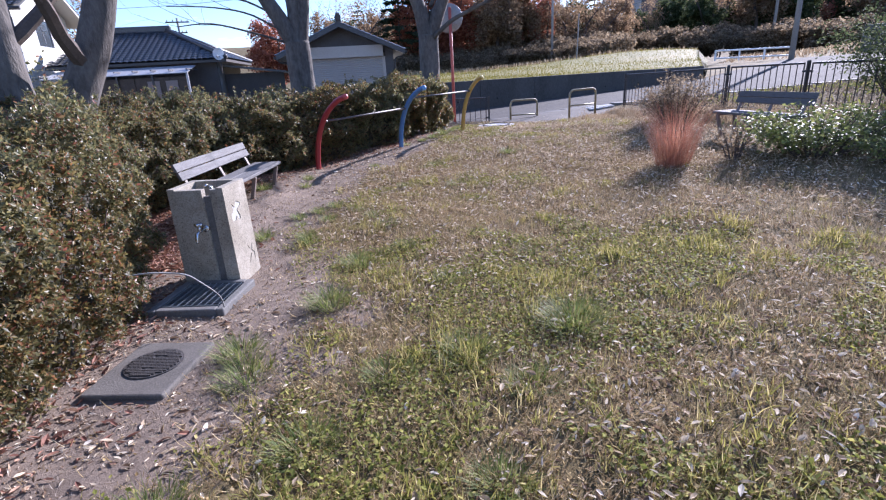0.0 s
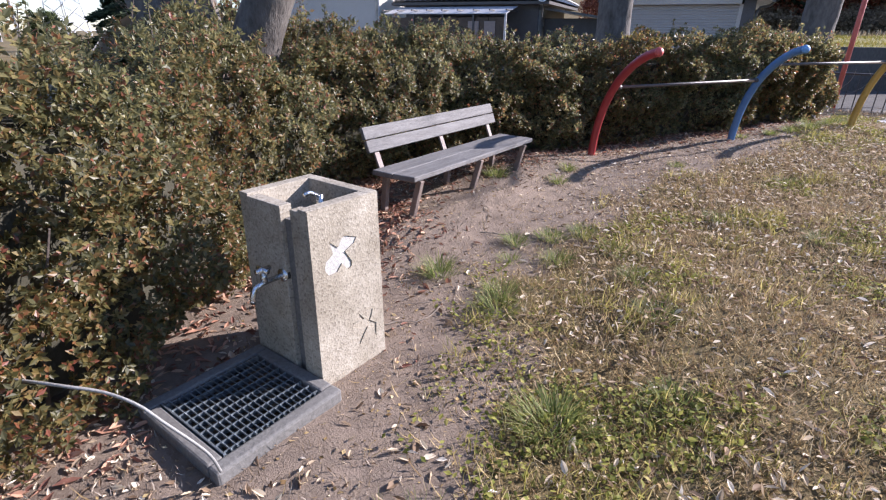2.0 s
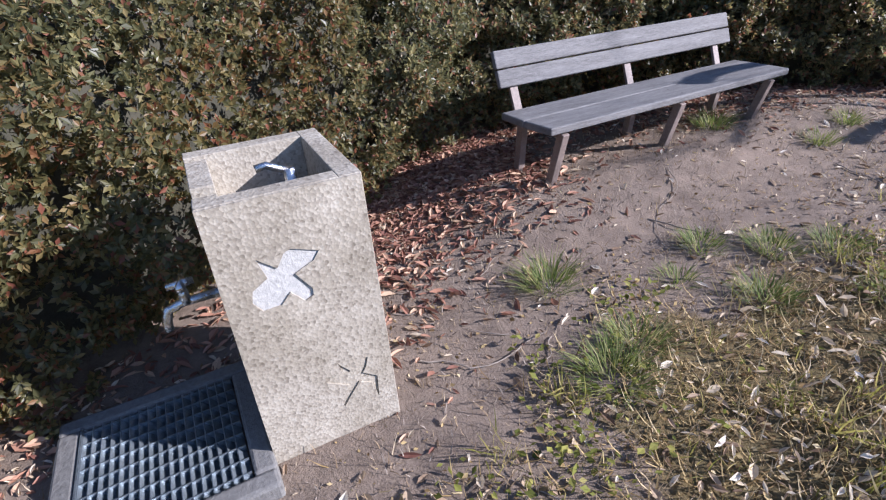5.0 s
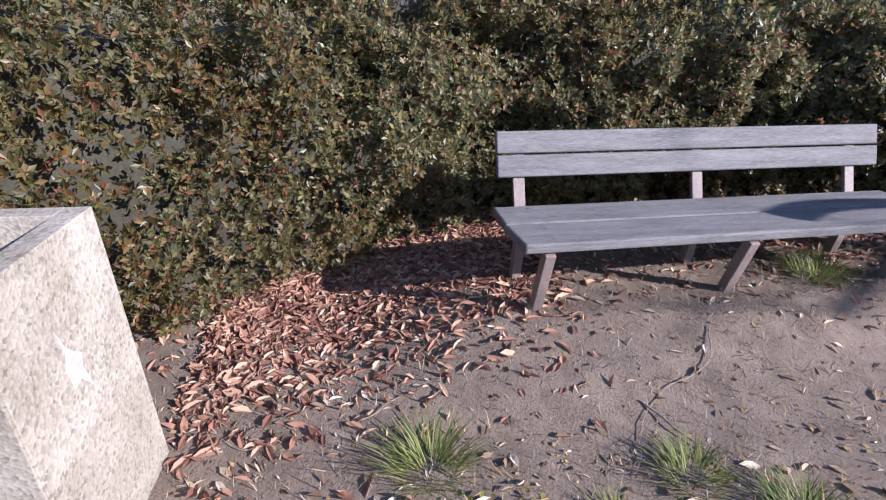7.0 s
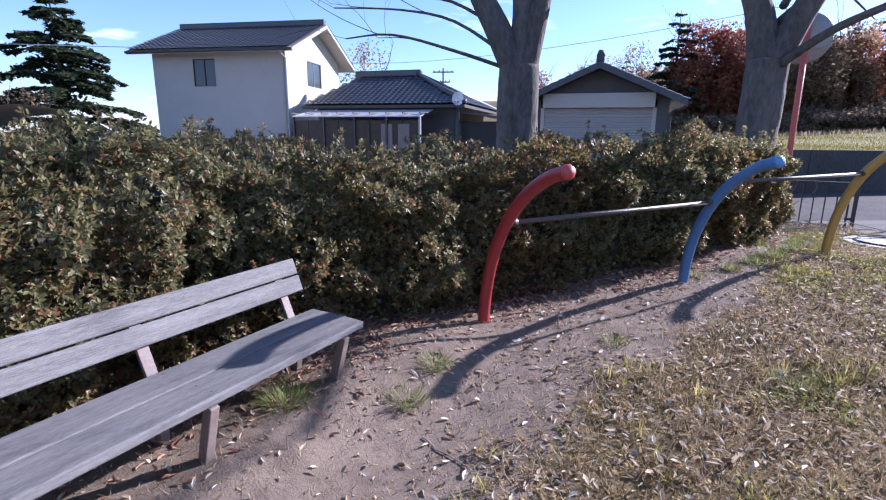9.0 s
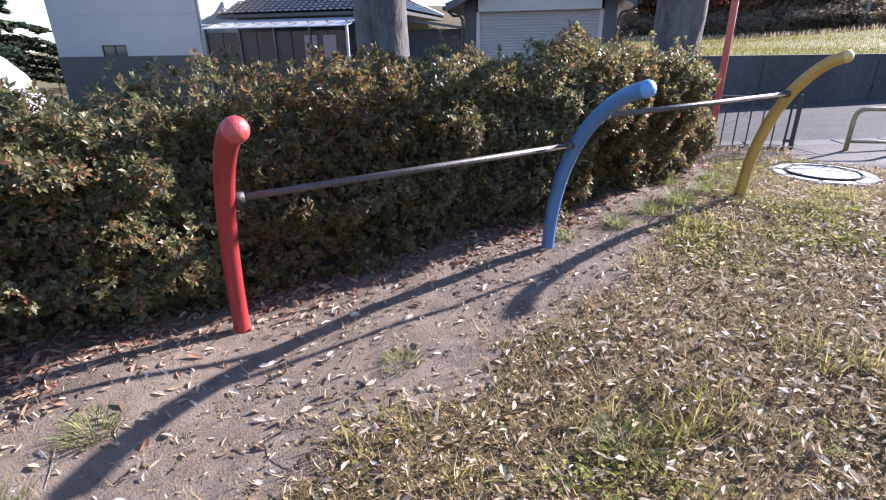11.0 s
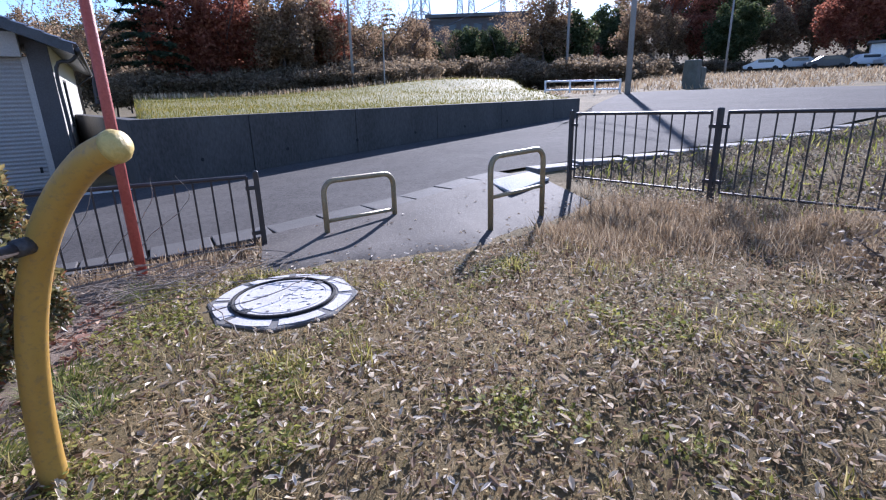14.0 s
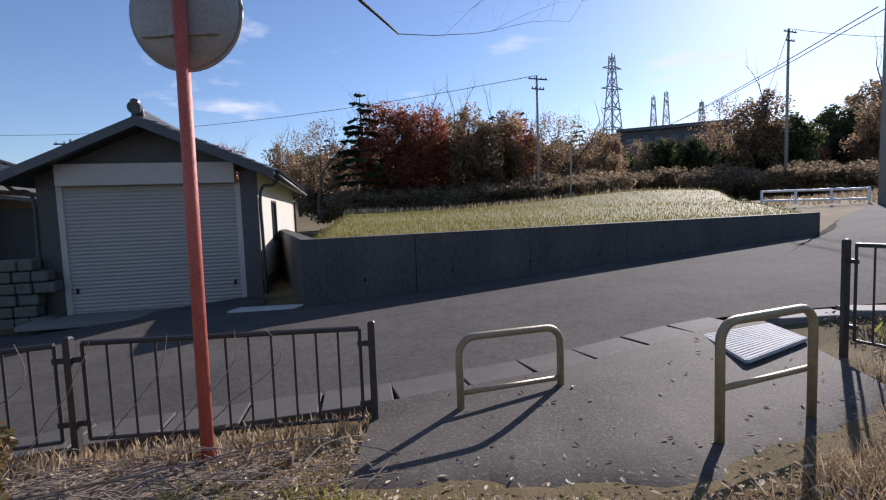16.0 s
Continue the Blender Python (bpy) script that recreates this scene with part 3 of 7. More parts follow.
def build_field():
    v, f = [], []
    nu, nv = 60, 36
    for j in range(nv + 1):
        s = 0.2 + 75 * (j / nv) ** 1.8
        a = WL + WNOR * s * 0.93 + WDIR * (0.12 + 0.18 * s)
        b = WR + WNOR * s * 0.78 + WDIR * (0.75 * s - 0.02)
        for i in range(nu + 1):
            p = a.lerp(b, i / nu)
            v.append((p.x, p.y, field_z(p) - (0.0 if i not in (0, nu) else 0.05)))
    for j in range(nv):
        for i in range(nu):
            c = j * (nu + 1) + i
            f.append((c, c + 1, c + nu + 2, c + nu + 1))
    for i in (0, nu):   # side slopes of the raised field
        for j in range(nv):
            c, d = j * (nu + 1) + i, (j + 1) * (nu + 1) + i
            base = len(v)
            for q in (v[c], v[d]):
                v.append((q[0] + (min(1.2, 0.02 + 0.07 * j) if i else -0.0), q[1], float(road_z(q[0], q[1])) - 0.3))
            f.append((c, d, base + 1, base))
    tagged(new("ground_field", mesh_arrays("field", v, f, M_FIELD, True)), "yellowing grass field raised behind the retaining wall", "field", kind="structure")
    n = 36000
    s = 0.25 + 60 * rng.random(n) ** 2.2
    u = rng.random(n)
    P = []
    for si, ui in zip(s, u):
        a = WL + WNOR * si * 0.93 + WDIR * (0.12 + 0.18 * si)
        b = WR + WNOR * si * 0.78 + WDIR * (0.75 * si - 0.02)
        p = a.lerp(b, ui)
        P.append((p.x, p.y, field_z(p) - 0.02))
    size = (0.04 + 0.07 * rng.random(n)) * (1 + s / 30)
    sz = np.stack([size * 2.2, size, size], 1)
    me = scatter("field_grass", BLADE_V, BLADE_F, P, rotations(n, 0.25), sz, M_FIELDGRASS)
    tagged(new("field_grass", me), "short yellow-green grass of the raised field", "grass", kind="stuff")
    n = 2600   # taller weeds along the far rim
    u = rng.random(n)
    s = 34 + rng.normal(0, 2.5, n)
    P = []
    for si, ui in zip(s, u):
        a = WL + WNOR * si * 0.93 + WDIR * (0.12 + 0.18 * si)
        b = WR + WNOR * si * 0.78 + WDIR * (0.75 * si)
        p = a.lerp(b, ui)
        P.append((p.x, p.y, field_z(p)))
    size = 0.15 + 0.3 * rng.random(n)
    me = scatter("tall_weeds", BLADE_V, BLADE_F, P, rotations(n, 0.2), np.stack([size * 2.5, size, size], 1), M_STRAW)
    tagged(new("tall_weeds", me), "tall dry weeds along the back of the field", "weeds", kind="stuff")


build_field()


def apron_z(x, y, near, q):
    return gz(x, y) * (1 - q) + (float(road_z(x, y)) + 0.03) * q + 0.024


def build_entrance():
    """Concrete apron between the park and the road, and the slab gutter along the road."""
    ys = lambda x: float(np.interp(x, EDGE_X, EDGE_Y))
    v, f = [], []
    xs = np.linspace(1.3, 5.3, 48)
    for x in xs:
        near = 15.16 + 0.05 * (x - 1.4) + 0.9 * max(0, x - 3.4) * 0.55 + 0.16 * noise.noise((x * 1.7, 3, 0)) + 0.08 * noise.noise((x * 6, 8, 0))
        for k in range(5):
            q = (0.0, 0.07, 0.3, 0.65, 1.0)[k]
            y = near + (ys(x) - 0.2 - near) * q
            v.append((x, y, apron_z(x, y, near, q) - (0.0 if k else 0.05)))
    for i in range(len(xs) - 1):
        for k in range(4):
            c = i * 5 + k
            f.append((c, c + 5, c + 6, c + 1))
    tagged(new("pavement", mesh_arrays("pavement", v, f, M_PAVE, True)), "dark worn concrete apron at the park entrance", "pavement", kind="structure")
    gutter = thing("kerb_gutter", "row of concrete gutter slabs with open joints along the road", "gutter", kind="structure")
    x = -4.0
    while x < 4.6:
        w = 0.6
        a, b = Vector((x, ys(x), 0)), Vector((x + w * 0.985, ys(x + w * 0.985), 0))
        d = (b - a).normalized()
        m = Matrix.Translation(((a.x + b.x) / 2, (a.y + b.y) / 2 + 0.05, float(road_z((a.x + b.x) / 2, (a.y + b.y) / 2)) - 0.03 + rng.uniform(-.004, .004))) @ Matrix.Rotation(math.atan2(d.y, d.x) + rng.uniform(-.01, .01), 4, 'Z') @ Matrix.Rotation(-math.atan2(float(road_z(b.x, b.y) - road_z(a.x, a.y)), (b - a).length), 4, 'Y')
        part("gutter_slab", boxbm(0, 0, 0, (b - a).length - 0.012, 0.46, 0.13, 0.01), M_GUTTER, gutter, m=m)
        x += w
    kerb = thing("kerb", "pale concrete kerb stones along the roadside bank", "kerb", kind="structure")
    x = 5.5
    while x < 13.5:
        a, b = Vector((x, ys(x), 0)), Vector((x + 0.9, ys(x + 0.9), 0))
        d = (b - a).normalized()
        m = Matrix.Translation(((a.x + b.x) / 2, (a.y + b.y) / 2, float(road_z((a.x + b.x) / 2, (a.y + b.y) / 2)) - 0.065)) @ Matrix.Rotation(math.atan2(d.y, d.x), 4, 'Z')
        part("kerb_stone", boxbm(0, 0, 0, (b - a).length - 0.01, 0.34, 0.18, 0.015), M_CONCRETE, kerb, m=m)
        x += 0.9


build_entrance()


# ---- hedge and trees ----
def build_hedge():
    hedge = thing("hedge", "clipped evergreen hedge of small green and bronze leaves", "hedge")
    T, H = 1.5, lambda y: np.interp(y, (0.5, 4, 6, 9, 12, 15.2), (1.5, 1.44, 1.38, 1.18, 1.2, 1.08))
    # dark inner mass that closes the sight through the leaves, coloured as shade
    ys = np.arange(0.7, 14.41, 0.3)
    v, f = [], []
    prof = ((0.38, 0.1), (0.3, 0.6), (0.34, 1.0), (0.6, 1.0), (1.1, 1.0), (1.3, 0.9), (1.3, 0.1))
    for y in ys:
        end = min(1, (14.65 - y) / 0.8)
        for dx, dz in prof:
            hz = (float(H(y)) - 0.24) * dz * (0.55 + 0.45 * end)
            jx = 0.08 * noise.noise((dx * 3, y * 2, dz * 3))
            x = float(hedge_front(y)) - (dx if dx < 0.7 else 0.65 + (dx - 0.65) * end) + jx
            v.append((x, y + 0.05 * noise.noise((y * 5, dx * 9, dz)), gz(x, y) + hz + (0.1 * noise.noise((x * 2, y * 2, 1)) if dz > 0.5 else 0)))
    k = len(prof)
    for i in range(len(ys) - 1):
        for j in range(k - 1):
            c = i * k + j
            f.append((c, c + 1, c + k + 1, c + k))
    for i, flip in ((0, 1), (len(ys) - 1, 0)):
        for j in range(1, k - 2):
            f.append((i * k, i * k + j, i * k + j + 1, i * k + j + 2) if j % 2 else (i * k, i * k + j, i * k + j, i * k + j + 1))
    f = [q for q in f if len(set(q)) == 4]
    part("shade_core", mesh_arrays("shade_core", v, f, M_CORE, True), M_CORE, hedge)
    # whorled leaf shoots in a shell over front, top, back and the end
    c = 44000
    y = rng.uniform(0.55, 14.75, c)
    h = H(y) + 0.2 * np.array([noise.noise((q * 1.3, 0, 4)) + 0.6 * noise.noise((q * 3.7, 0, 9)) for q in y])
    face = rng.random(c)
    front, top, back = face < 0.62, (face >= 0.62) & (face < 0.95), face >= 0.95
    d = np.where(front, 0.0, np.where(top, rng.uniform(0, T, c), T))
    zz = np.where(top, h, h * rng.random(c) ** 0.9)
    deep = np.abs(rng.normal(0, 0.085, c))
    lump = np.array([noise.noise((a * 1.5, b * 1.5, e * 1.5)) * 0.24 + noise.noise((a * 4.5, b * 4.5, e * 4.5)) * 0.2 for a, b, e in zip(d, y, zz)])
    d = np.where(front, deep - lump, np.where(back, T - deep, d))
    zz = np.where(top, h - deep * 0.9 + lump * 1.3, zz)
    d = d + np.where(front, 0.14 * step(0.4, 0.0, zz) + 0.2 * np.clip((zz - h * 0.7) / (h * 0.3), 0, 1) ** 2, 0)
    end = np.clip((14.8 - y) / 0.9, 0.0, 1)
    d = 0.7 + (d - 0.7) * np.sqrt(end)
    zz = zz * (0.5 + 0.5 * np.sqrt(end))
    x = hedge_front(y) - d
    keep = (zz > 0.03) & ((zz > 0.2) | (rng.random(c) < 0.65))
    P = np.stack([x, y, ground_z(x, y) + zz], 1)[keep]
    A = np.where(top[keep, None], (0.0, 0.0, 1.0), np.where(back[keep, None], (-1.0, 0.0, 0.5), (0.85, -0.15, 0.5)))
    # long shoots that stand out of the clipped top, leafy to the tip
    twigs, SP, SA = [], [], []
    for _ in range(170):
        yy = rng.uniform(0.8, 14.2)
        dd = rng.uniform(0.1, 1.3)
        xx = float(hedge_front(yy)) - dd
        z0 = gz(xx, yy) + float(H(yy)) - 0.08
        ln = 0.06 + 0.24 * rng.random() ** 1.8
        foot = Vector((xx, yy, z0 - 0.1))
        tip = foot + Vector((rng.normal(0.03, 0.08), rng.normal(0, 0.08), ln + 0.15))
        twigs.append(([foot, foot.lerp(tip, 0.5) + Vector((rng.normal(0, 0.01), rng.normal(0, 0.01), 0)), tip], (0.005, 0.0035, 0.002), 4))
        for q in np.arange(0.35, 1.01, 0.13):
            SP.append(foot.lerp(tip, q))
            SA.append((tip - foot).normalized())
    P, A = np.concatenate([P, np.array(SP)]), np.concatenate([A, np.array(SA)])
    A = A + rng.normal(0, 0.45, A.shape)
    A /= np.linalg.norm(A, axis=1)[:, None]
    per = 9
    U = np.cross(A, rng.normal(0, 1, A.shape))
    U /= np.linalg.norm(U, axis=1)[:, None]
    V = np.cross(A, U)
    whorl = np.tile(np.arange(per) * 2.4, len(P)) + np.repeat(rng.uniform(0, 6.28, len(P)), per)
    A, U, V, P = (np.repeat(q, per, 0) for q in (A, U, V, P))
    n = len(P)
    tilt = rng.uniform(0.5, 1.55, n)
    D = A * np.cos(tilt)[:, None] + (U * np.cos(whorl)[:, None] + V * np.sin(whorl)[:, None]) * np.sin(tilt)[:, None]
    N = A - D * np.sum(A * D, 1)[:, None]
    N /= np.linalg.norm(N, axis=1)[:, None] + 1e-6
    R = np.stack([np.cross(D, N), D, N], 2)
    size = rng.uniform(0.022, 0.043, n) * np.interp(P[:, 1], (4, 10), (0.95, 1.2))
    P = P + D * size[:, None] * 0.55 + A * rng.uniform(-0.03, 0.01, n)[:, None]
    part("foliage", scatter("foliage", SMALL_V, SMALL_F, P, R, np.stack([size * 0.95, size, size], 1), M_HEDGE), M_HEDGE, hedge, "small glossy green, yellow and bronze leaves")["kind"] = "stuff"
    part("twig_work", tubes_bm(twigs), M_TWIG, hedge, "thin upright twigs above the clipped top")["kind"] = "stuff"
    sticks = []
    for _ in range(110):
        yy = rng.uniform(0.8, 14.5)
        xx = float(hedge_front(yy)) - rng.uniform(0.3, 0.8)
        g = gz(xx, yy)
        top_ = Vector((xx + rng.uniform(-.15, .3), yy + rng.uniform(-.3, .3), g + rng.uniform(0.5, 1.35)))
        a = Vector((xx - 0.1, yy, g - 0.03))
        sticks.append(([a, a.lerp(top_, 0.5) + Vector((rng.uniform(-.05, .05), rng.uniform(-.05, .05), 0)), top_], (0.012, 0.008, 0.004), 4))
    part("branchwork", tubes_bm(sticks), M_TWIG, hedge, "thin brown stems")["kind"] = "stuff"


build_hedge()


def grow(base, direction, length, radius, depth, out, seed, spread=0.55, droop=0.0, split=(2, 3)):
    """Branches as tubes, recursively; the tips end in thin twigs."""
    r = random.Random(seed)
    pts, rad = [Vector(base)], [radius]
    d = Vector(direction).normalized()
    n = 5 if depth > 2 else 4
    for i in range(n):
        d = (d + Vector((r.uniform(-1, 1), r.uniform(-1, 1), r.uniform(-0.6, 0.6))) * 0.16 + Vector((0, 0, -droop))).normalized()
        pts.append(pts[-1] + d * length / n)
        rad.append(radius * (1 - 0.45 * (i + 1) / n) if depth > 0 else radius * (1 - 0.85 * (i + 1) / n))
    out.append((pts, rad, 10 if radius > 0.1 else 6 if radius > 0.03 else 4))
    if depth <= 0:
        return
    for k in range(r.randint(*split)):
        i = r.randint(max(1, n - 2), n) if k else n
        ax = Vector((r.uniform(-1, 1), r.uniform(-1, 1), r.uniform(-0.3, 0.7))).normalized()
        nd = (d * (1 - spread) + ax * spread + Vector((0, 0, 0.12 - droop))).normalized()
        grow(pts[i], nd, length * r.uniform(0.6, 0.85), rad[i] * (r.uniform(0.5, 0.75) if k else 0.96), depth - 1, out, r.random(), spread, droop, split)


def park_tree(place, limbs, trunk, seed, label):
    """A broad bare tree: trunk, limbs that are given, and branches grown from them."""
    tree = thing("tree", label, "tree", (place[0], place[1], gz(*place) - 0.05))
    tb = tubes_bm(trunk)
    for v in tb.verts:
        out = Vector((v.co.x, v.co.y, 0)).normalized()
        a = math.atan2(v.co.y, v.co.x)
        v.co += out * (0.035 * noise.noise((v.co.x * 5 + seed, v.co.y * 5, v.co.z * 1.2)) + 0.014 * math.cos(3 * a + seed + v.co.z * 0.8) + 0.012 * noise.noise((v.co.x * 14, v.co.y * 14 + seed, v.co.z * 5)))
    part("trunk", tb, M_BARK, tree, smooth=True)
    thick, fine = [], []
    for k, (pts, rad) in enumerate(limbs):
        line = smooth_line(pts, 4)
        rr = np.linspace(rad[0], rad[1], len(line))
        thick.append((line, list(rr), 10))
        for j in range(3):
            i = len(line) - 1 - j * 3
            ax = Vector((math.sin(k * 2.1 + j * 2.4), math.cos(k * 2.1 + j * 2.4), 0.75 if j else 1.0))
            if rad[0] < 0.1:   # side branches carry on outwards
                ax = ax * 0.45 + (line[-1] - line[-4]).normalized()
            grow(line[max(i, 2)], ax, (1.9 - 0.3 * j) * min(1.0, 0.35 + 6 * rad[0]), rr[max(i, 2)] * 0.5, 3, fine, seed + k * 7 + j, 0.5, 0.03)
    for t in thick:
        part("limb", tubes_bm([t]), M_BARK, tree, smooth=True)
    part("twig_growth", tubes_bm(fine), M_TWIG, tree, "bare twiggy branches")["kind"] = "stuff"
    return tree


def flare(h, r0, r1, lean=(0, 0)):
    pts = [(lean[0] * t, lean[1] * t, h * t) for t in (0, 0.06, 0.16, 0.35, 0.6, 0.8, 1.0)]
    rad = [r0 * 1.45, r0 * 1.2, r0 * 1.05, r0, (r0 + r1) / 2 * 0.98, r1 * 1.04, r1]
    return [(smooth_line(pts, 7), list(np.interp(np.linspace(0, 6, 43), range(7), rad)), 28)]


park_tree((-3.06, 12.73), [
    ([(0, 0, 2.1), (-0.3, -0.12, 2.75), (-0.62, -0.25, 3.4), (-0.95, -0.3, 4.4)], (0.21, 0.11)),
    ([(0, 0, 2.1), (0.02, 0.05, 2.9), (-0.05, 0.1, 3.6), (0.05, 0.2, 4.8)], (0.19, 0.1)),
    ([(0.05, 0, 2.0), (0.2, 0.05, 2.8), (0.3, 0.1, 3.4), (0.5, 0.1, 4.6)], (0.17, 0.09)),
    ([(-0.1, -0.05, 2.2), (-0.8, -0.45, 2.45), (-1.5, -0.85, 2.64), (-2.1, -1.1, 2.6)], (0.03, 0.009)),
    ([(-0.1, -0.1, 2.35), (-0.7, -0.55, 2.78), (-1.4, -0.8, 2.95), (-2.2, -1.2, 2.98)], (0.026, 0.008)),
    ([(-0.2, -0.1, 2.7), (-0.9, -0.3, 3.1), (-1.5, -0.5, 3.2), (-2.3, -0.8, 3.45)], (0.026, 0.008)),
], flare(2.25, 0.3, 0.27), 11, "bare grey-barked tree with forked limbs standing in the hedge")
park_tree((-0.18, 13.98), [
    ([(-0.03, 0, 2.3), (-0.14, 0, 2.9), (-0.35, 0, 3.5), (-0.6, 0.1, 4.6)], (0.2, 0.11)),
    ([(0.05, 0, 2.2), (0.3, 0, 2.85), (0.6, 0, 3.5), (1.0, 0.1, 4.6)], (0.18, 0.1)),
    ([(0.12, -0.1, 2.25), (0.62, -0.35, 2.6), (1.25, -0.55, 2.85), (2.2, -0.7, 3.2)], (0.06, 0.03)),
    ([(0.1, 0.1, 2.8), (0.9, 1.3, 3.7), (1.9, 2.8, 4.2), (2.8, 4.4, 4.4)], (0.08, 0.03)),
    ([(0.1, 0.1, 3.0), (0.5, 1.4, 3.9), (0.95, 2.9, 3.75), (1.6, 4.2, 3.45)], (0.05, 0.01)),
], flare(2.35, 0.25, 0.25), 23, "bare tree with ridged grey bark at the end of the hedge")
park_tree((-3.45, 5.5), [
    ([(-0.08, -0.06, 0.85), (-0.3, -0.22, 1.6), (-0.6, -0.45, 2.6), (-0.95, -0.7, 4.2)], (0.21, 0.12)),
    ([(-0.02, 0, 0.9), (-0.1, -0.05, 1.7), (-0.12, 0, 2.6), (-0.2, 0.1, 4.2)], (0.18, 0.11)),
    ([(0.08, 0.06, 0.85), (0.3, 0.2, 1.55), (0.62, 0.42, 2.4), (1.05, 0.7, 4.2)], (0.21, 0.12)),
], flare(1.0, 0.27, 0.27), 41, "bare many-stemmed tree rising out of the hedge")


def crown_points(n, rx, ry, rz, cz, clumps, rs):
    """Points in uneven clumps that make a crown."""
    r = np.random.default_rng(rs)
    a = r.normal(0, 1, (clumps, 3))
    a /= np.linalg.norm(a, axis=1)[:, None]
    c = a * (r.random((clumps, 1)) ** 0.45) * (rx, ry, rz) * 0.82
    i = r.integers(0, clumps, n)
    q = r.normal(0, 1, (n, 3))
    q /= np.linalg.norm(q, axis=1)[:, None]
    return c[i] + q * (r.random((n, 1)) ** 0.4) * (np.array((rx, ry, rz)) * r.uniform(0.16, 0.3, (clumps, 1))[i]) + (0, 0, cz)


def leaf_tree(label, mat, height, width, seed, leaves=7000, leaf=0.3, bare_share=0.0):
    tree = thing("tree", label, "tree")
    lines = []
    grow((0, 0, -0.3), (0.05, 0, 1), height * 0.42, height * 0.022, 4, lines, seed, 0.42, 0.0, (2, 3))
    part("trunk", tubes_bm(lines), M_TWIG, tree)
    if leaves:
        P = crown_points(leaves, width / 2, width / 2, height * 0.47, height * 0.53, 60, seed)
        s = rng.uniform(0.6, 1.3, leaves) * leaf
        part("crown", scatter("crown", SMALL_V, SMALL_F, P, rotations(leaves, 1.0), np.stack([s * 1.5, s, s], 1), mat), mat, tree)["kind"] = "stuff"
    return tree


def conifer(label, height, width, seed, gap=0.55, n_per=260, start=0.12):
    """Tiers of drooping needle-covered boughs round a straight trunk."""
    r = random.Random(seed)
    tree = thing("conifer", label, "tree")
    part("trunk", tube_bm([(0, 0, -0.3), (0.02, 0, height * 0.5), (0, 0, height)], (height * 0.02, height * 0.013, 0.02), 8), M_TWIG, tree)
    boughs, P = [], []
    z = height * start
    while z < height * 0.97:
        f = 1 - z / height
        ln = width / 2 * (f ** 0.75) * r.uniform(0.75, 1.1) + 0.15
        for k in range(r.randint(4, 6)):
            a = r.uniform(0, 6.283)
            tip = Vector((math.cos(a) * ln, math.sin(a) * ln, z - 0.12 * ln + r.uniform(-.1, .25)))
            boughs.append(([(0, 0, z), Vector((0, 0, z)).lerp(tip, 0.5) + Vector((0, 0, 0.1 * ln)), tip], (0.05, 0.03, 0.01), 4))
            m = max(12, int(n_per * f * 0.5))
            t = np.sqrt(rng.random(m))
            w = 0.2 * ln * (1.15 - t)
            P.append(np.stack([t * tip.x + rng.normal(0, 1, m) * w * abs(math.sin(a)) * 0.9 + rng.normal(0, .06, m), t * tip.y + rng.normal(0, 1, m) * w * abs(math.cos(a)) * 0.9 + rng.normal(0, .06, m), z + t * (tip.z - z) + 0.3 * ln * t * (1 - t) - np.abs(rng.normal(0, 0.1, m))], 1))
        z += gap * r.uniform(0.8, 1.2)
    part("boughs", tubes_bm(boughs), M_TWIG, tree)["kind"] = "stuff"
    P = np.concatenate(P)
    s = rng.uniform(0.22, 0.5, len(P)) * (height / 11)
    part("needles", scatter("needles", SMALL_V, SMALL_F, P, rotations(len(P), 0.5), np.stack([s * 1.2, s, s], 1), M_PINE), M_PINE, tree)["kind"] = "stuff"
    return tree


def at_angle(az, d, eye=(2.0, 12.5)):
    return eye[0] + math.sin(radians(az)) * d, eye[1] + math.cos(radians(az)) * d


def wood_z(x, y):
    p = Vector((x, y, 0))
    inside = (p - WL).dot(WNOR) > 0 and (p - WL).dot(WDIR) > 0
    return field_z(p) if inside and (p - WL).dot(WNOR) < 76 and x < 42 else gz(x, y)


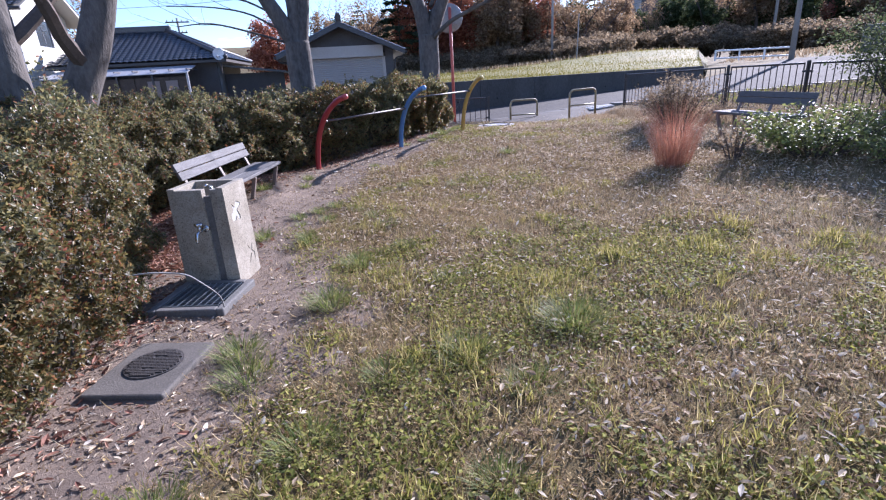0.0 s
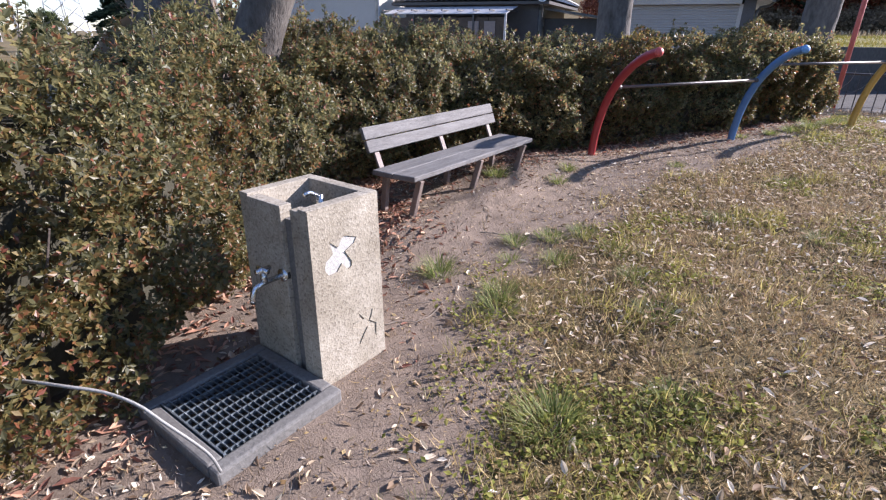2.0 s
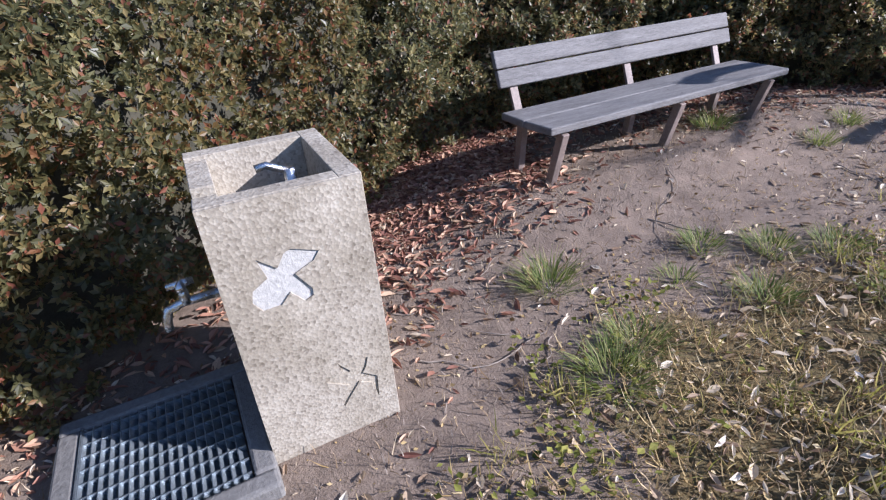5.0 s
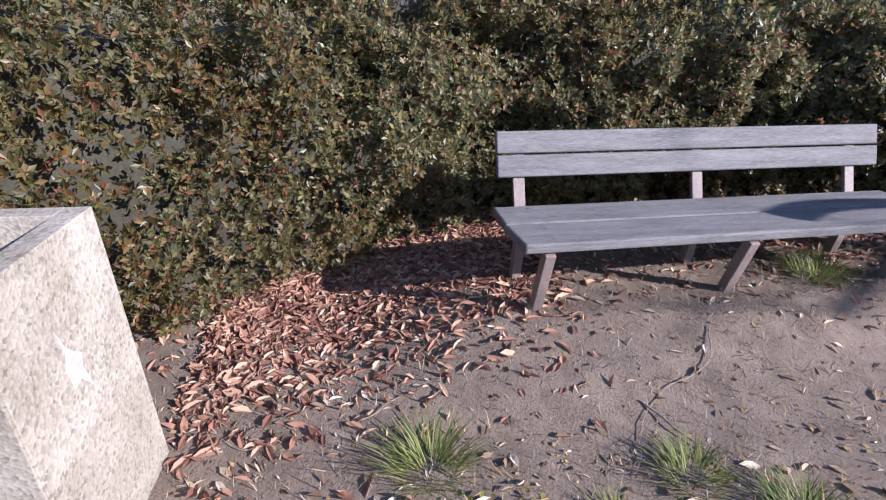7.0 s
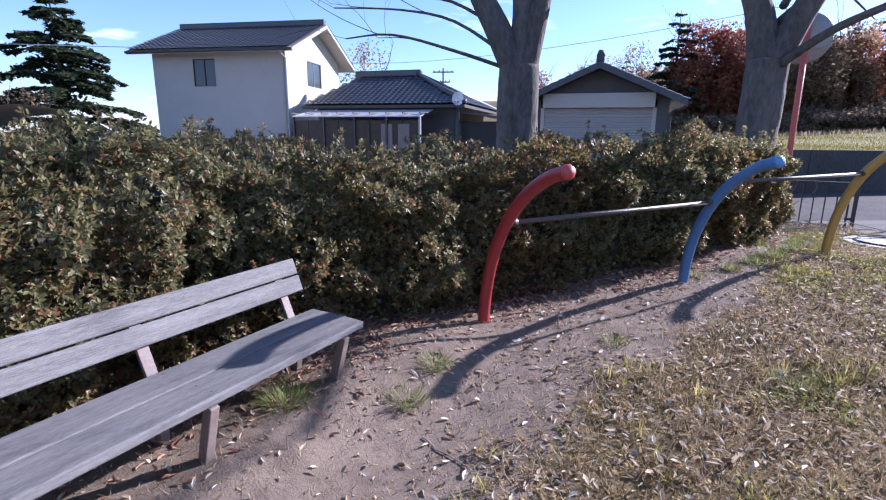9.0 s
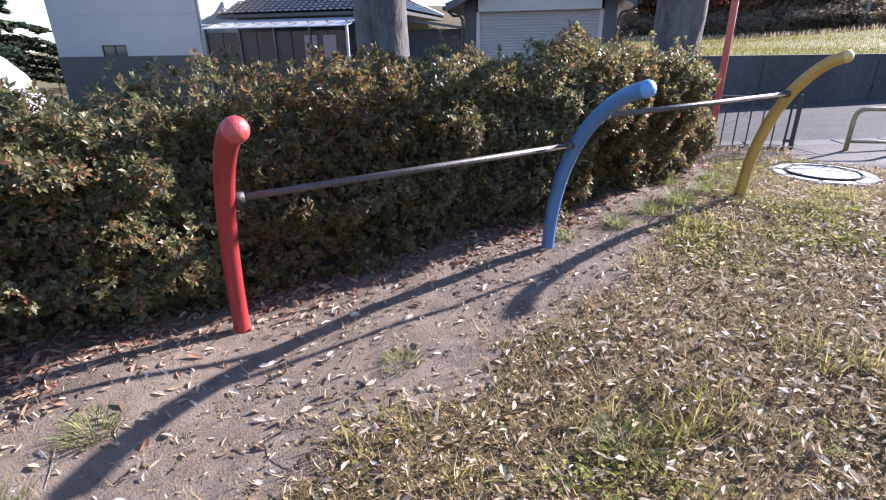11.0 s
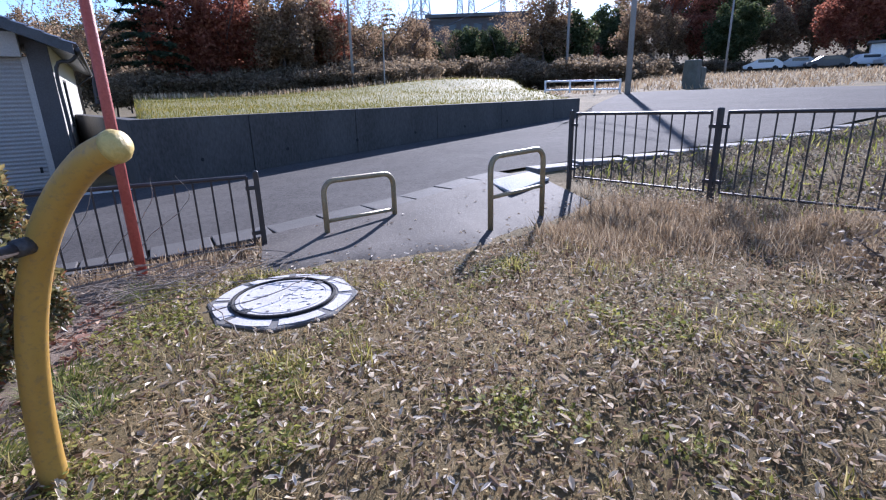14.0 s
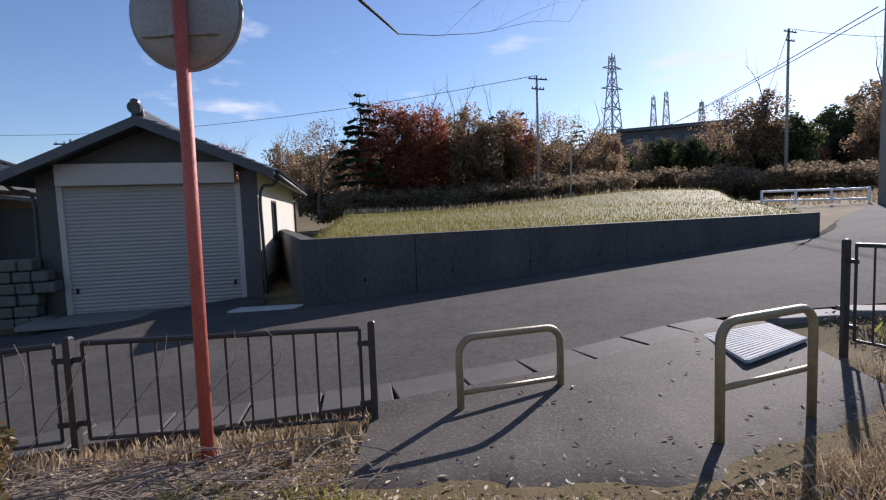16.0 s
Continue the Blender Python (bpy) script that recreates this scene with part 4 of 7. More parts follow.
def build_woods():
    rust = leaf_tree("broad tree with rust-red autumn leaves behind the field", M_MAPLE, 11.5, 9.0, 3, 14000, 0.3)
    brown = leaf_tree("tree with thin brown autumn leaves behind the field", M_BROWNLEAF, 11.0, 8.0, 5, 11000, 0.28)
    thin = leaf_tree("nearly bare autumn tree with a few tan leaves", M_BROWNLEAF, 10.0, 6.5, 8, 2600, 0.2)
    green = leaf_tree("dark evergreen broadleaf tree", M_BUSH, 9.0, 8.5, 9, 13000, 0.32)
    under = leaf_tree("low tangled undergrowth at the edge of the woods", M_BROWNBUSH, 4.0, 7.0, 12, 7000, 0.25)
    pine = conifer("tall dark pine with layered boughs", 13.0, 10.5, 4, 0.85, 620, 0.25)
    used = set()
    def put(src, az, d, s=1.0, turn=0.0, eye=(2.0, 12.5)):
        x, y = at_angle(az, d, eye)
        sink = 1.25 * s if src is under else 0.1
        m = pose(x, y, wood_z(x, y) - sink, 0, 0, turn) @ Matrix.Diagonal((s, s, s, 1))
        if src in used:
            o = copy_thing(src, pose(x, y, wood_z(x, y) - sink, 0, 0, turn))
            o.scale = (s, s, s)
        else:
            src.matrix_world = m
            used.add(src)
        src["group"] = "trees of the woods"
    put(rust, -7.5, 52, 1.0, 20)
    put(rust, -3.5, 54, 0.98, 140)
    put(rust, -25, 70, 1.0, 200)
    put(brown, 1.5, 52, 1.0, 0)
    put(brown, 4.2, 55, 0.98, 90)
    put(brown, -1.0, 58, 1.05, 210)
    put(rust, 5.8, 58, 0.85, 250)
    put(brown, -13.5, 60, 0.8, 40)
    put(thin, -15.5, 50, 0.95, 10)
    put(thin, -17.5, 56, 0.95, 100)
    put(thin, 8.0, 56, 0.95, 50)
    put(thin, 10.5, 58, 1.05, 130)
    put(thin, 12.5, 60, 1.0, 280)
    put(thin, 14.5, 62, 0.85, 330)
    put(pine, -10.6, 50.5, 0.9, 0)
    put(pine, -2.2, 64, 0.92, 77)
    put(pine, 7.0, 66, 0.88, 160)
    put(green, 15.8, 72, 0.62, 0)
    for k in range(12):   # belt of mixed trees below the far building and the hill
        put((green, brown, green, thin)[k % 4], 14.0 + 1.75 * k, 80 + 5 * (k % 3), (0.85, 0.95, 0.8)[k % 3] * (1.0 if k < 7 else 1.45), 53 * k)
    for k in range(13):
        put((brown, rust, green, brown)[k % 4], 30.0 + 2.9 * k, 90 + 6 * (k % 3), (1.15, 1.0, 1.2)[k % 3], 71 * k)
    for k in range(12):
        put((green, brown, rust, green)[k % 4], 36.0 + 2.9 * k, 106 + 7 * (k % 3), (1.55, 1.7, 1.45)[k % 3], 37 * k)
    for k in range(16):   # deeper row that closes the gaps of the autumn wood
        put((brown, green, pine, brown)[k % 4], -19.0 + 2.3 * k, 68 + 4 * (k % 3), (0.85, 0.95, 0.8)[k % 3], 61 * k)
    for k in range(2, 17):
        put(under, -17 + 2.0 * k, (48, 51, 47)[k % 3], (0.85, 1.1, 0.75)[k % 3], 47 * k)
        put(under, -18 + 2.0 * k, 58, 1.3, 91 * k)
    for k in range(14):
        put(under, 13 + 2.0 * k, (62, 66, 70)[k % 3], (1.0, 1.2, 0.9)[k % 3], 67 * k)
        put(under, 14 + 2.0 * k, 84, 1.3, 29 * k)
    for k in range(12):
        put(under, 41 + 2.6 * k, 86, (0.8, 0.65)[k % 2], 31 * k)
    spruce = conifer("dense dark blue-green spruce beside the house", 11.0, 12.0, 6, 0.36, 1300, 0.04)
    x, y = -38.0, 22.5
    spruce.matrix_world = pose(x, y, gz(x, y) - 0.2)
    for k, (az, d, s) in enumerate(((-34, 85, 0.7), (-31, 90, 0.6), (-28, 95, 0.62), (-75, 70, 0.5), (-80, 60, 0.55), (-88, 60, 0.6))):
        put(green, az, d, s, 50 * k, (0, 6))
    put(thin, -40, 42, 1.0, 60, (0, 6))
    put(thin, -69, 34, 0.5, 160, (0, 6))


build_woods()


# ---- park furniture ----
def build_fountain():
    W, D, Hh = 0.47, 0.4, 0.885
    z0 = -0.12
    f = thing("drinking_fountain", "square washed-concrete drinking fountain with white bird inlays and taps", "fountain", (-1.365, 4.638, z0), 0.0)
    bm = bmesh.new()
    t, sl, gx0 = 0.06, 0.068, 0.088
    k = 1.035   # slight batter
    def slab(bm, x0, x1, y0, y1, za, zb):
        vs = box(bm, (x0 + x1) / 2, (y0 + y1) / 2, (za + zb) / 2, x1 - x0, y1 - y0, zb - za, 0.0025)
        for v in vs:
            s = 1 + (k - 1) * (1 - v.co.z / Hh)
            v.co.x *= s
            v.co.y *= s
    for name, ext in (("back_panel", (-W / 2, W / 2 - 0.007, D / 2 - t, D / 2, 0, Hh)),
                      ("side_panel", (-W / 2, -W / 2 + t, -D / 2, D / 2 - t, 0, Hh)),
                      ("side_panel", (W / 2 - t, W / 2 - 0.007, -D / 2, D / 2 - t, 0, Hh)),
                      ("front_panel", (-W / 2 + t, gx0 - sl / 2, -D / 2, -D / 2 + t, 0, Hh - 0.012)),
                      ("front_panel", (gx0 + sl / 2, W / 2 - t, -D / 2, -D / 2 + t, 0, Hh - 0.012)),
                      ("bowl", (-W / 2 + t, W / 2 - t, -D / 2 + t, D / 2 - t, 0, Hh - 0.13))):
        bm = bmesh.new()
        slab(bm, *ext)
        part(name, bm, M_FOUNTAIN, f)
    # groove bed in a darker concrete than the panels
    part("drain_groove", boxbm(gx0, -D / 2 + 0.036, Hh / 2 - 0.03, sl, 0.03, Hh - 0.08), M_CONCRETE_DK, f, "recessed groove in darker concrete")
    tap = part("tap", tubes_bm([([(0, -D / 2 + 0.02, 0.55), (0, -D / 2 - 0.11, 0.55), (0, -D / 2 - 0.15, 0.54), (0, -D / 2 - 0.165, 0.5), (0, -D / 2 - 0.166, 0.475)], (0.013, 0.013, 0.015, 0.014, 0.013), 10), ([(0, -D / 2 + 0.015, 0.55), (0, -D / 2 - 0.012, 0.55)], 0.03, 14), ([(0, -D / 2 - 0.1, 0.55), (0, -D / 2 - 0.1, 0.6)], (0.017, 0.012), 10)]), M_CHROME, f, "dull chrome tap over the grating", Matrix.Translation((0.03, 0, 0)), True)
    bmh = tubes_bm([([(-0.035, -D / 2 - 0.1, 0.61), (0.035, -D / 2 - 0.1, 0.61)], (0.012, 0.012), 8), ([(0, -D / 2 - 0.135, 0.61), (0, -D / 2 - 0.065, 0.61)], (0.012, 0.012), 8)])
    part("tap_handle", bmh, M_CHROME, tap, smooth=True)
    part("spout", tubes_bm([([(0, 0.06, Hh - 0.14), (0, 0.06, Hh - 0.03)], (0.022, 0.016), 12), ([(0, 0.06, Hh - 0.04), (0.0, 0.0, Hh - 0.01), (0, -0.03, Hh - 0.015)], (0.012, 0.011, 0.012), 10)]), M_CHROME, f, "chrome bubbler spout in the basin", smooth=True)

    SWALLOW = [(-0.06, 0.078), (-0.015, 0.038), (0.008, 0.074), (0.026, 0.082), (0.095, 0.056), (0.077, 0.032), (0.023, 0.008), (0.058, -0.049), (0.057, -0.071), (0.033, -0.082), (0.001, -0.042), (-0.028, -0.073), (-0.074, -0.075), (-0.095, -0.042), (-0.087, -0.008), (-0.044, 0.018)]
    DIVER = [(-0.033, 0.094), (0.001, 0.048), (0.029, 0.055), (0.044, 0.08), (0.057, 0.079), (0.048, 0.047), (0.034, 0.026), (0.076, -0.008), (0.07, -0.094), (0.057, -0.028), (0.018, -0.004), (-0.016, -0.048), (-0.039, -0.08), (-0.042, -0.068), (-0.012, -0.003), (-0.076, 0.038), (-0.074, 0.059), (-0.023, 0.047)]
    birds = ((-0.041, 0.649, SWALLOW, M_INLAY, "faded white bird set into the panel"), (0.069, 0.227, DIVER, M_FOUNTAIN, "bird shape sunk into the panel"))
    # outer face of the side panel with the birds cut into it
    plate = bmesh.new()
    xo, xi = W / 2, W / 2 - 0.007
    loops = [[(-D / 2, 0.0), (D / 2 - 0.004, 0.0), (D / 2 - 0.004, Hh - 0.002), (-D / 2, Hh - 0.002)]] + [[(u + a, v + c) for a, c in line] for u, v, line, _, _ in birds]
    outer = []
    for loop in loops:
        vo = [plate.verts.new((xo, u, v)) for u, v in loop]
        vi = [plate.verts.new((xi, u, v)) for u, v in loop]
        for i in range(len(vo)):
            j = (i + 1) % len(vo)
            plate.faces.new((vo[i], vi[i], vi[j], vo[j]))
        outer += vo
    for tri in geometry.tessellate_polygon([[Vector((u, v, 0)) for u, v in loop] for loop in loops]):
        plate.faces.new([outer[i] for i in tri])
    for v in plate.verts:
        g = 1 + (k - 1) * (1 - v.co.z / Hh)
        v.co.x *= g
        v.co.y *= g
    part("face_plate", plate, M_FOUNTAIN, f, "washed-aggregate face with two sunken birds")
    for u, v, line, mat, label in birds:
        b = bmesh.new()
        g = 1 + (k - 1) * (1 - v / Hh)
        vs = [b.verts.new((xi * g + 0.002, (u + a) * g, v + c)) for a, c in line]
        for tri in geometry.tessellate_polygon([[Vector((a, c, 0)) for a, c in line]]):
            b.faces.new([vs[i] for i in tri])
        part("bird_inlay", b, mat, f, label)
    b = bmesh.new()
    ring = [(0.03, 0.1), (0.015, 0.05), (-0.01, 0.02), (-0.035, 0.0), (-0.02, -0.03), (-0.035, -0.1), (0.0, -0.05), (0.03, -0.06), (0.035, -0.01), (0.022, 0.03)]
    face = b.faces.new([b.verts.new((x + 0.02, 0, z + 0.6)) for x, z in ring])
    r = bmesh.ops.extrude_face_region(b, geom=[face])
    bmesh.ops.translate(b, vec=(0, 0.01, 0), verts=[e for e in r["geom"] if isinstance(e, bmesh.types.BMVert)])
    bmesh.ops.triangulate(b, faces=b.faces)
    part("bird_inlay", b, M_INLAY, f, "white bird-shaped inlay", Matrix.Translation((0, D / 2 * (1 + (k - 1) * 0.33) - 0.008, 0)))
    base = thing("drain_basin", "low concrete drain basin with a steel grating before the fountain", "drain", (-1.295, 4.13, -0.15), 1.0)
    bm = bmesh.new()
    w, d, h, rim = 0.6, 0.6, 0.12, 0.065
    box(bm, -w / 2 + rim / 2, 0, h / 2, rim, d, h, 0.012)
    box(bm, w / 2 - rim / 2, 0, h / 2, rim, d, h, 0.012)
    box(bm, 0, -d / 2 + rim / 2, h / 2, w - 2 * rim, rim, h, 0.01)
    box(bm, 0, d / 2 - rim / 2, h / 2, w - 2 * rim, rim, h, 0.01)
    part("basin_rim", bm, M_CONCRETE_DK, base)
    part("basin_floor", boxbm(0, 0, 0.03, w - 2 * rim + 0.02, d - 2 * rim + 0.02, 0.04), M_CONCRETE_DK, base)
    g = part("grating", boxbm(0, -d / 2 + rim + 0.006, h - 0.012, w - 2 * rim - 0.004, 0.006, 0.03), M_STEEL, base, "galvanised steel grating of slanting bars")
    bar = bm_mesh("bar", boxbm(0, 0, 0, w - 2 * rim - 0.01, 0.004, 0.036), M_STEEL)
    rod = bm_mesh("cross_bar", boxbm(0, 0, 0, 0.004, d - 2 * rim - 0.01, 0.026), M_STEEL)
    n = 17
    for i in range(n):
        y = -d / 2 + rim + 0.02 + i * (d - 2 * rim - 0.04) / (n - 1)
        part("bar", bar, M_STEEL, g, m=Matrix.Translation((0, y, h - 0.018)) @ Matrix.Rotation(radians(38), 4, 'X'))
    for i in range(9):
        x = -w / 2 + rim + 0.02 + i * (w - 2 * rim - 0.04) / 8
        part("cross_bar", rod, M_STEEL, g, m=Matrix.Translation((x, 0, h - 0.016)))
    lid = thing("valve_cover", "round cast-iron valve lid in a worn concrete slab", "manhole", (-1.1, 3.11, -0.145), 0.0)
    part("slab", boxbm(0, 0, 0.03, 0.5, 0.6, 0.1, 0.012), M_SLAB, lid)
    iron = part("iron_lid", tube_bm([(0.0, 0.03, 0.06), (0.0, 0.03, 0.087)], 0.17, 32), M_IRON, lid, "round dark cast-iron lid")
    stud = bm_mesh("stud", boxbm(0, 0, 0, 0.024, 0.012, 0.008, 0.0), M_IRON)
    for i in range(-6, 7):
        for j in range(-9, 10):
            x, y = i * 0.026 + (0.013 if j % 2 else 0), j * 0.0175
            if math.hypot(x, y) < 0.15 and abs(abs(y) - 0.07) > 0.016 or math.hypot(x, y) < 0.15 and abs(x) > 0.03:
                part("stud", stud, M_IRON, iron, m=Matrix.Translation((x, y + 0.03, 0.089)))
    for s in (-1, 1):
        part("key_hole", boxbm(0, 0.03 + s * 0.07, 0.0885, 0.035, 0.018, 0.003), M_BLACK, iron)
    hose = smooth_line([(-2.1, 3.3, 0.36), (-1.62, 3.41, 0.375), (-1.33, 3.545, 0.38), (-1.22, 3.64, 0.345), (-1.126, 3.697, 0.305), (-1.068, 3.738, 0.238), (-0.99, 3.82, 0.09), (-0.985, 3.85, -0.02)], 6)
    hb = thing("hose", "thin pale grey hose hanging from the hedge onto the grating", "hose")
    part("hose_pipe", tube_bm(hose, 0.0055, 8), M_CABLE, hb, smooth=True)


build_fountain()


def build_bench(name, label, origin, turn, length, seat_h, mat, back=True):
    """Plank bench: seat along local y, facing +x."""
    b = thing(name, label, "bench", origin, turn)
    L = length
    for i, x in enumerate((-0.135, 0.075)):
        bm = boxbm(x, 0, seat_h - 0.02, 0.205, L, 0.042, 0.008)
        if i:
            for v in bm.verts:
                if v.co.x > 0.1 and abs(v.co.y) > L / 2 - 0.05:
                    v.co.y *= 1 - 0.02
        part("seat_board", bm, mat, b, "grey weathered seat plank")
    if back:
        for x, z, s in ((-0.352, seat_h + 0.265, 0.1), (-0.312, seat_h + 0.165, 0.1)):
            bm = boxbm(0, 0, 0, 0.034, L * 0.975, s, 0.007)
            part("back_board", bm, mat, b, "grey weathered back plank", Matrix.Translation((x, 0, z)) @ Matrix.Rotation(radians(-21), 4, 'Y'))
    for y in (-L / 2 + 0.13, 0.0, L / 2 - 0.17):
        bm = bmesh.new()
        for p, q in (((0.15, y, seat_h - 0.05), (0.03, y, -0.06)), ((-0.2, y, seat_h - 0.05), (-0.25, y, -0.06))):
            a, c = Vector(p), Vector(q)
            m = Matrix.Translation((a + c) / 2) @ (c - a).to_track_quat('Z', 'X').to_matrix().to_4x4()
            box(bm, 0, 0, 0, 0.05, 0.045, (c - a).length, 0.004, m)
        box(bm, -0.07, y, seat_h - 0.06, 0.38, 0.05, 0.035, 0.003)
        part("leg_frame", bm, M_LEG, b, "brown steel leg frame")
        if back:
            bm = bmesh.new()
            a, c = Vector((-0.235, y, seat_h - 0.06)), Vector((-0.38, y, seat_h + 0.29))
            m = Matrix.Translation((a + c) / 2) @ (c - a).to_track_quat('Z', 'Y').to_matrix().to_4x4()
            box(bm, 0, 0, 0, 0.055, 0.02, (c - a).length, 0.003, m)
            part("back_support", bm, M_LEG, b, "brown steel back upright")
        for x in (-0.2, -0.08, 0.03, 0.13):
            part("bolt", tube_bm([(x, y + 0.02, seat_h - 0.004), (x, y + 0.02, seat_h + 0.002)], 0.005, 8), M_IRON, b)
    return b


build_bench("park_bench", "long grey weathered wooden bench with brown steel legs by the hedge", (-2.21, 7.115, -0.02), 2.2, 2.07, 0.435, M_WOOD)
build_bench("park_bench", "old grey wooden bench half hidden by shrubs at the fence", (5.56, 9.5, 0.24), 196.0, 1.6, 0.4, M_WOOD_SHADED)


def build_post(name, colour, base, tip, mat, cap, group):
    """A post that stands upright and then arcs over to one side."""
    b = Vector((base[0], base[1], gz(base[0], base[1])))
    lean = Vector((tip[0] - base[0], tip[1] - base[1], 0))
    h = tip[2] - b.z
    prof = ((0, -0.1), (0.0, 0.0), (0.03, 0.2), (0.1, 0.4), (0.215, 0.58), (0.375, 0.74), (0.57, 0.865), (0.8, 0.96), (1.0, 1.0))
    line = smooth_line([b + lean * u + Vector((0, 0, h * w if w >= 0 else w)) for u, w in prof], 5)
    p = thing(name, "curved %s exercise post leaning over bare ground by the hedge" % colour, "exercise post", (0, 0, 0), group=group)
    r = 0.045
    part("post", tube_bm(line, r, 20), mat, p, smooth=True)
    d = (line[-1] - line[-2]).normalized()
    dome = tube_bm([line[-1] - d * 0.012, line[-1] + d * 0.008, line[-1] + d * 0.026, line[-1] + d * 0.036], (r + 0.003, r + 0.002, r * 0.8, r * 0.35), 20)
    part("end_cap", dome, cap, p, "worn %s end cap" % colour, smooth=True)
    return line


def on_line(line, z):
    return min(line[8:], key=lambda q: abs(q.z - z))


G = "curved posts with hand bars"
L1 = build_post("curved_post", "red", (-1.885, 9.37), (-1.14, 8.91, 1.28), M_RED, M_REDCAP, G)
L2 = build_post("curved_post", "blue", (-0.635, 11.115), (-0.03, 10.63, 1.31), M_BLUE, M_BLUECAP, G)
L3 = build_post("curved_post", "yellow", (0.62, 12.81), (1.1, 12.56, 1.42), M_YELLOW, M_CREAMCAP, G)


def build_bar(a, b):
    bar = thing("hand_bar", "worn grey steel hand bar fixed between two curved posts", "rail", group="hand bars")
    part("bar", tube_bm([a, b], 0.0175, 12), M_BAR, bar, smooth=True)
    d = (b - a).normalized()
    for p, s in ((a, 1), (b, -1)):
        part("clamp", tube_bm([p + d * s * 0.03, p + d * s * 0.085], 0.027, 12), M_IRON, bar, "dark bolted collar", smooth=True)


build_bar(on_line(L1, 0.88), on_line(L2, 0.93))
build_bar(on_line(L2, 1.12), on_line(L3, 1.14))


# ---- entrance: fences, guards, hatch, mirror ----
def build_fence(label, points, height, bars, lift):
    fence = thing("fence", label, "fence")
    P = [Vector((x, y, gz(x, y) if z is None else z)) for x, y, z in points]
    up = Vector((0, 0, 1))
    for p in P:
        part("post", tubes_bm([([p - up * 0.15, p + up * (height + 0.02)], 0.036, 4), ([p + up * (height + 0.02), p + up * (height + 0.032)], (0.036, 0.02), 4)]), M_FENCE, fence)
    for a, b in zip(P, P[1:]):
        d = (b - a).normalized()
        ia, ib = a + d * 0.09, b - d * 0.09
        part("top_rail", tube_bm([ia + up * (height - 0.02), ib + up * (height - 0.02)], 0.021, 8), M_FENCE, fence)
        part("bottom_rail", tube_bm([ia + up * lift, ib + up * lift], 0.015, 8), M_FENCE, fence)
        for k in range(bars):
            q = ia.lerp(ib, k / (bars - 1))
            r = 0.014 if k in (0, bars - 1) else 0.0095
            part("baluster", tube_bm([q + up * lift, q + up * (height - 0.02)], r, 6), M_FENCE, fence)
        for q, s in ((a, 1), (b, -1)):
            for hh in (height * 0.83, lift + 0.12):
                part("bracket", boxbm(0, 0, 0, 0.1, 0.03, 0.04, 0.004), M_FENCE, fence, m=Matrix.Translation(q + d * s * 0.06 + up * hh) @ Matrix.Rotation(math.atan2(d.y, d.x), 4, 'Z'))
    return fence


build_fence("low dark brown steel fence with thin upright bars by the road", [(-4.9, 15.05, -0.18), (-2.83, 15.5, -0.06), (-0.74, 15.92, 0.06), (1.33, 16.24, 0.04)], 0.78, 13, 0.07)
build_fence("dark brown steel fence with thin upright bars above dry grass", [(5.57, 17.33, 0.22), (6.2, 15.38, 0.27), (6.83, 13.4, 0.33), (7.45, 11.45, 0.36), (8.05, 9.5, 0.36), (8.65, 7.6, 0.34), (9.25, 5.6, 0.32)], 1.0, 13, 0.1)


def build_guard(a, b, h, g):
    """Inverted U of bent pipe with a cross rail."""
    A, B = Vector(a), Vector(b)
    up, d = Vector((0, 0, 1)), (B - A).normalized()
    r = 0.13
    arc = lambda c, s: [c + d * (-s * r * math.cos(t)) + up * (r * math.sin(t)) for t in np.linspace(0, math.pi / 2, 6)]
    line = [A - up * 0.12, A + up * (h - r)] + arc(A + up * (h - r) + d * r, 1)[1:] + arc(B + up * (h - r) - d * r, -1)[::-1] + [B - up * 0.12]
    gd = thing("pipe_guard", "ochre steel pipe guard hoop set in the entrance concrete", "guard rail", group="entrance guards")
    part("hoop", tube_bm(line, 0.03, 14), M_GUARD, gd, smooth=True)
    part("cross_rail", tube_bm([A + up * 0.27, B + up * 0.27], 0.021, 12), M_GUARD, gd, smooth=True)


build_guard((1.975, 16.33, -0.02), (2.81, 16.7, -0.04), 0.7, 0)
build_guard((3.6, 15.68, 0.21), (4.4, 16.03, 0.22), 0.69, 0)


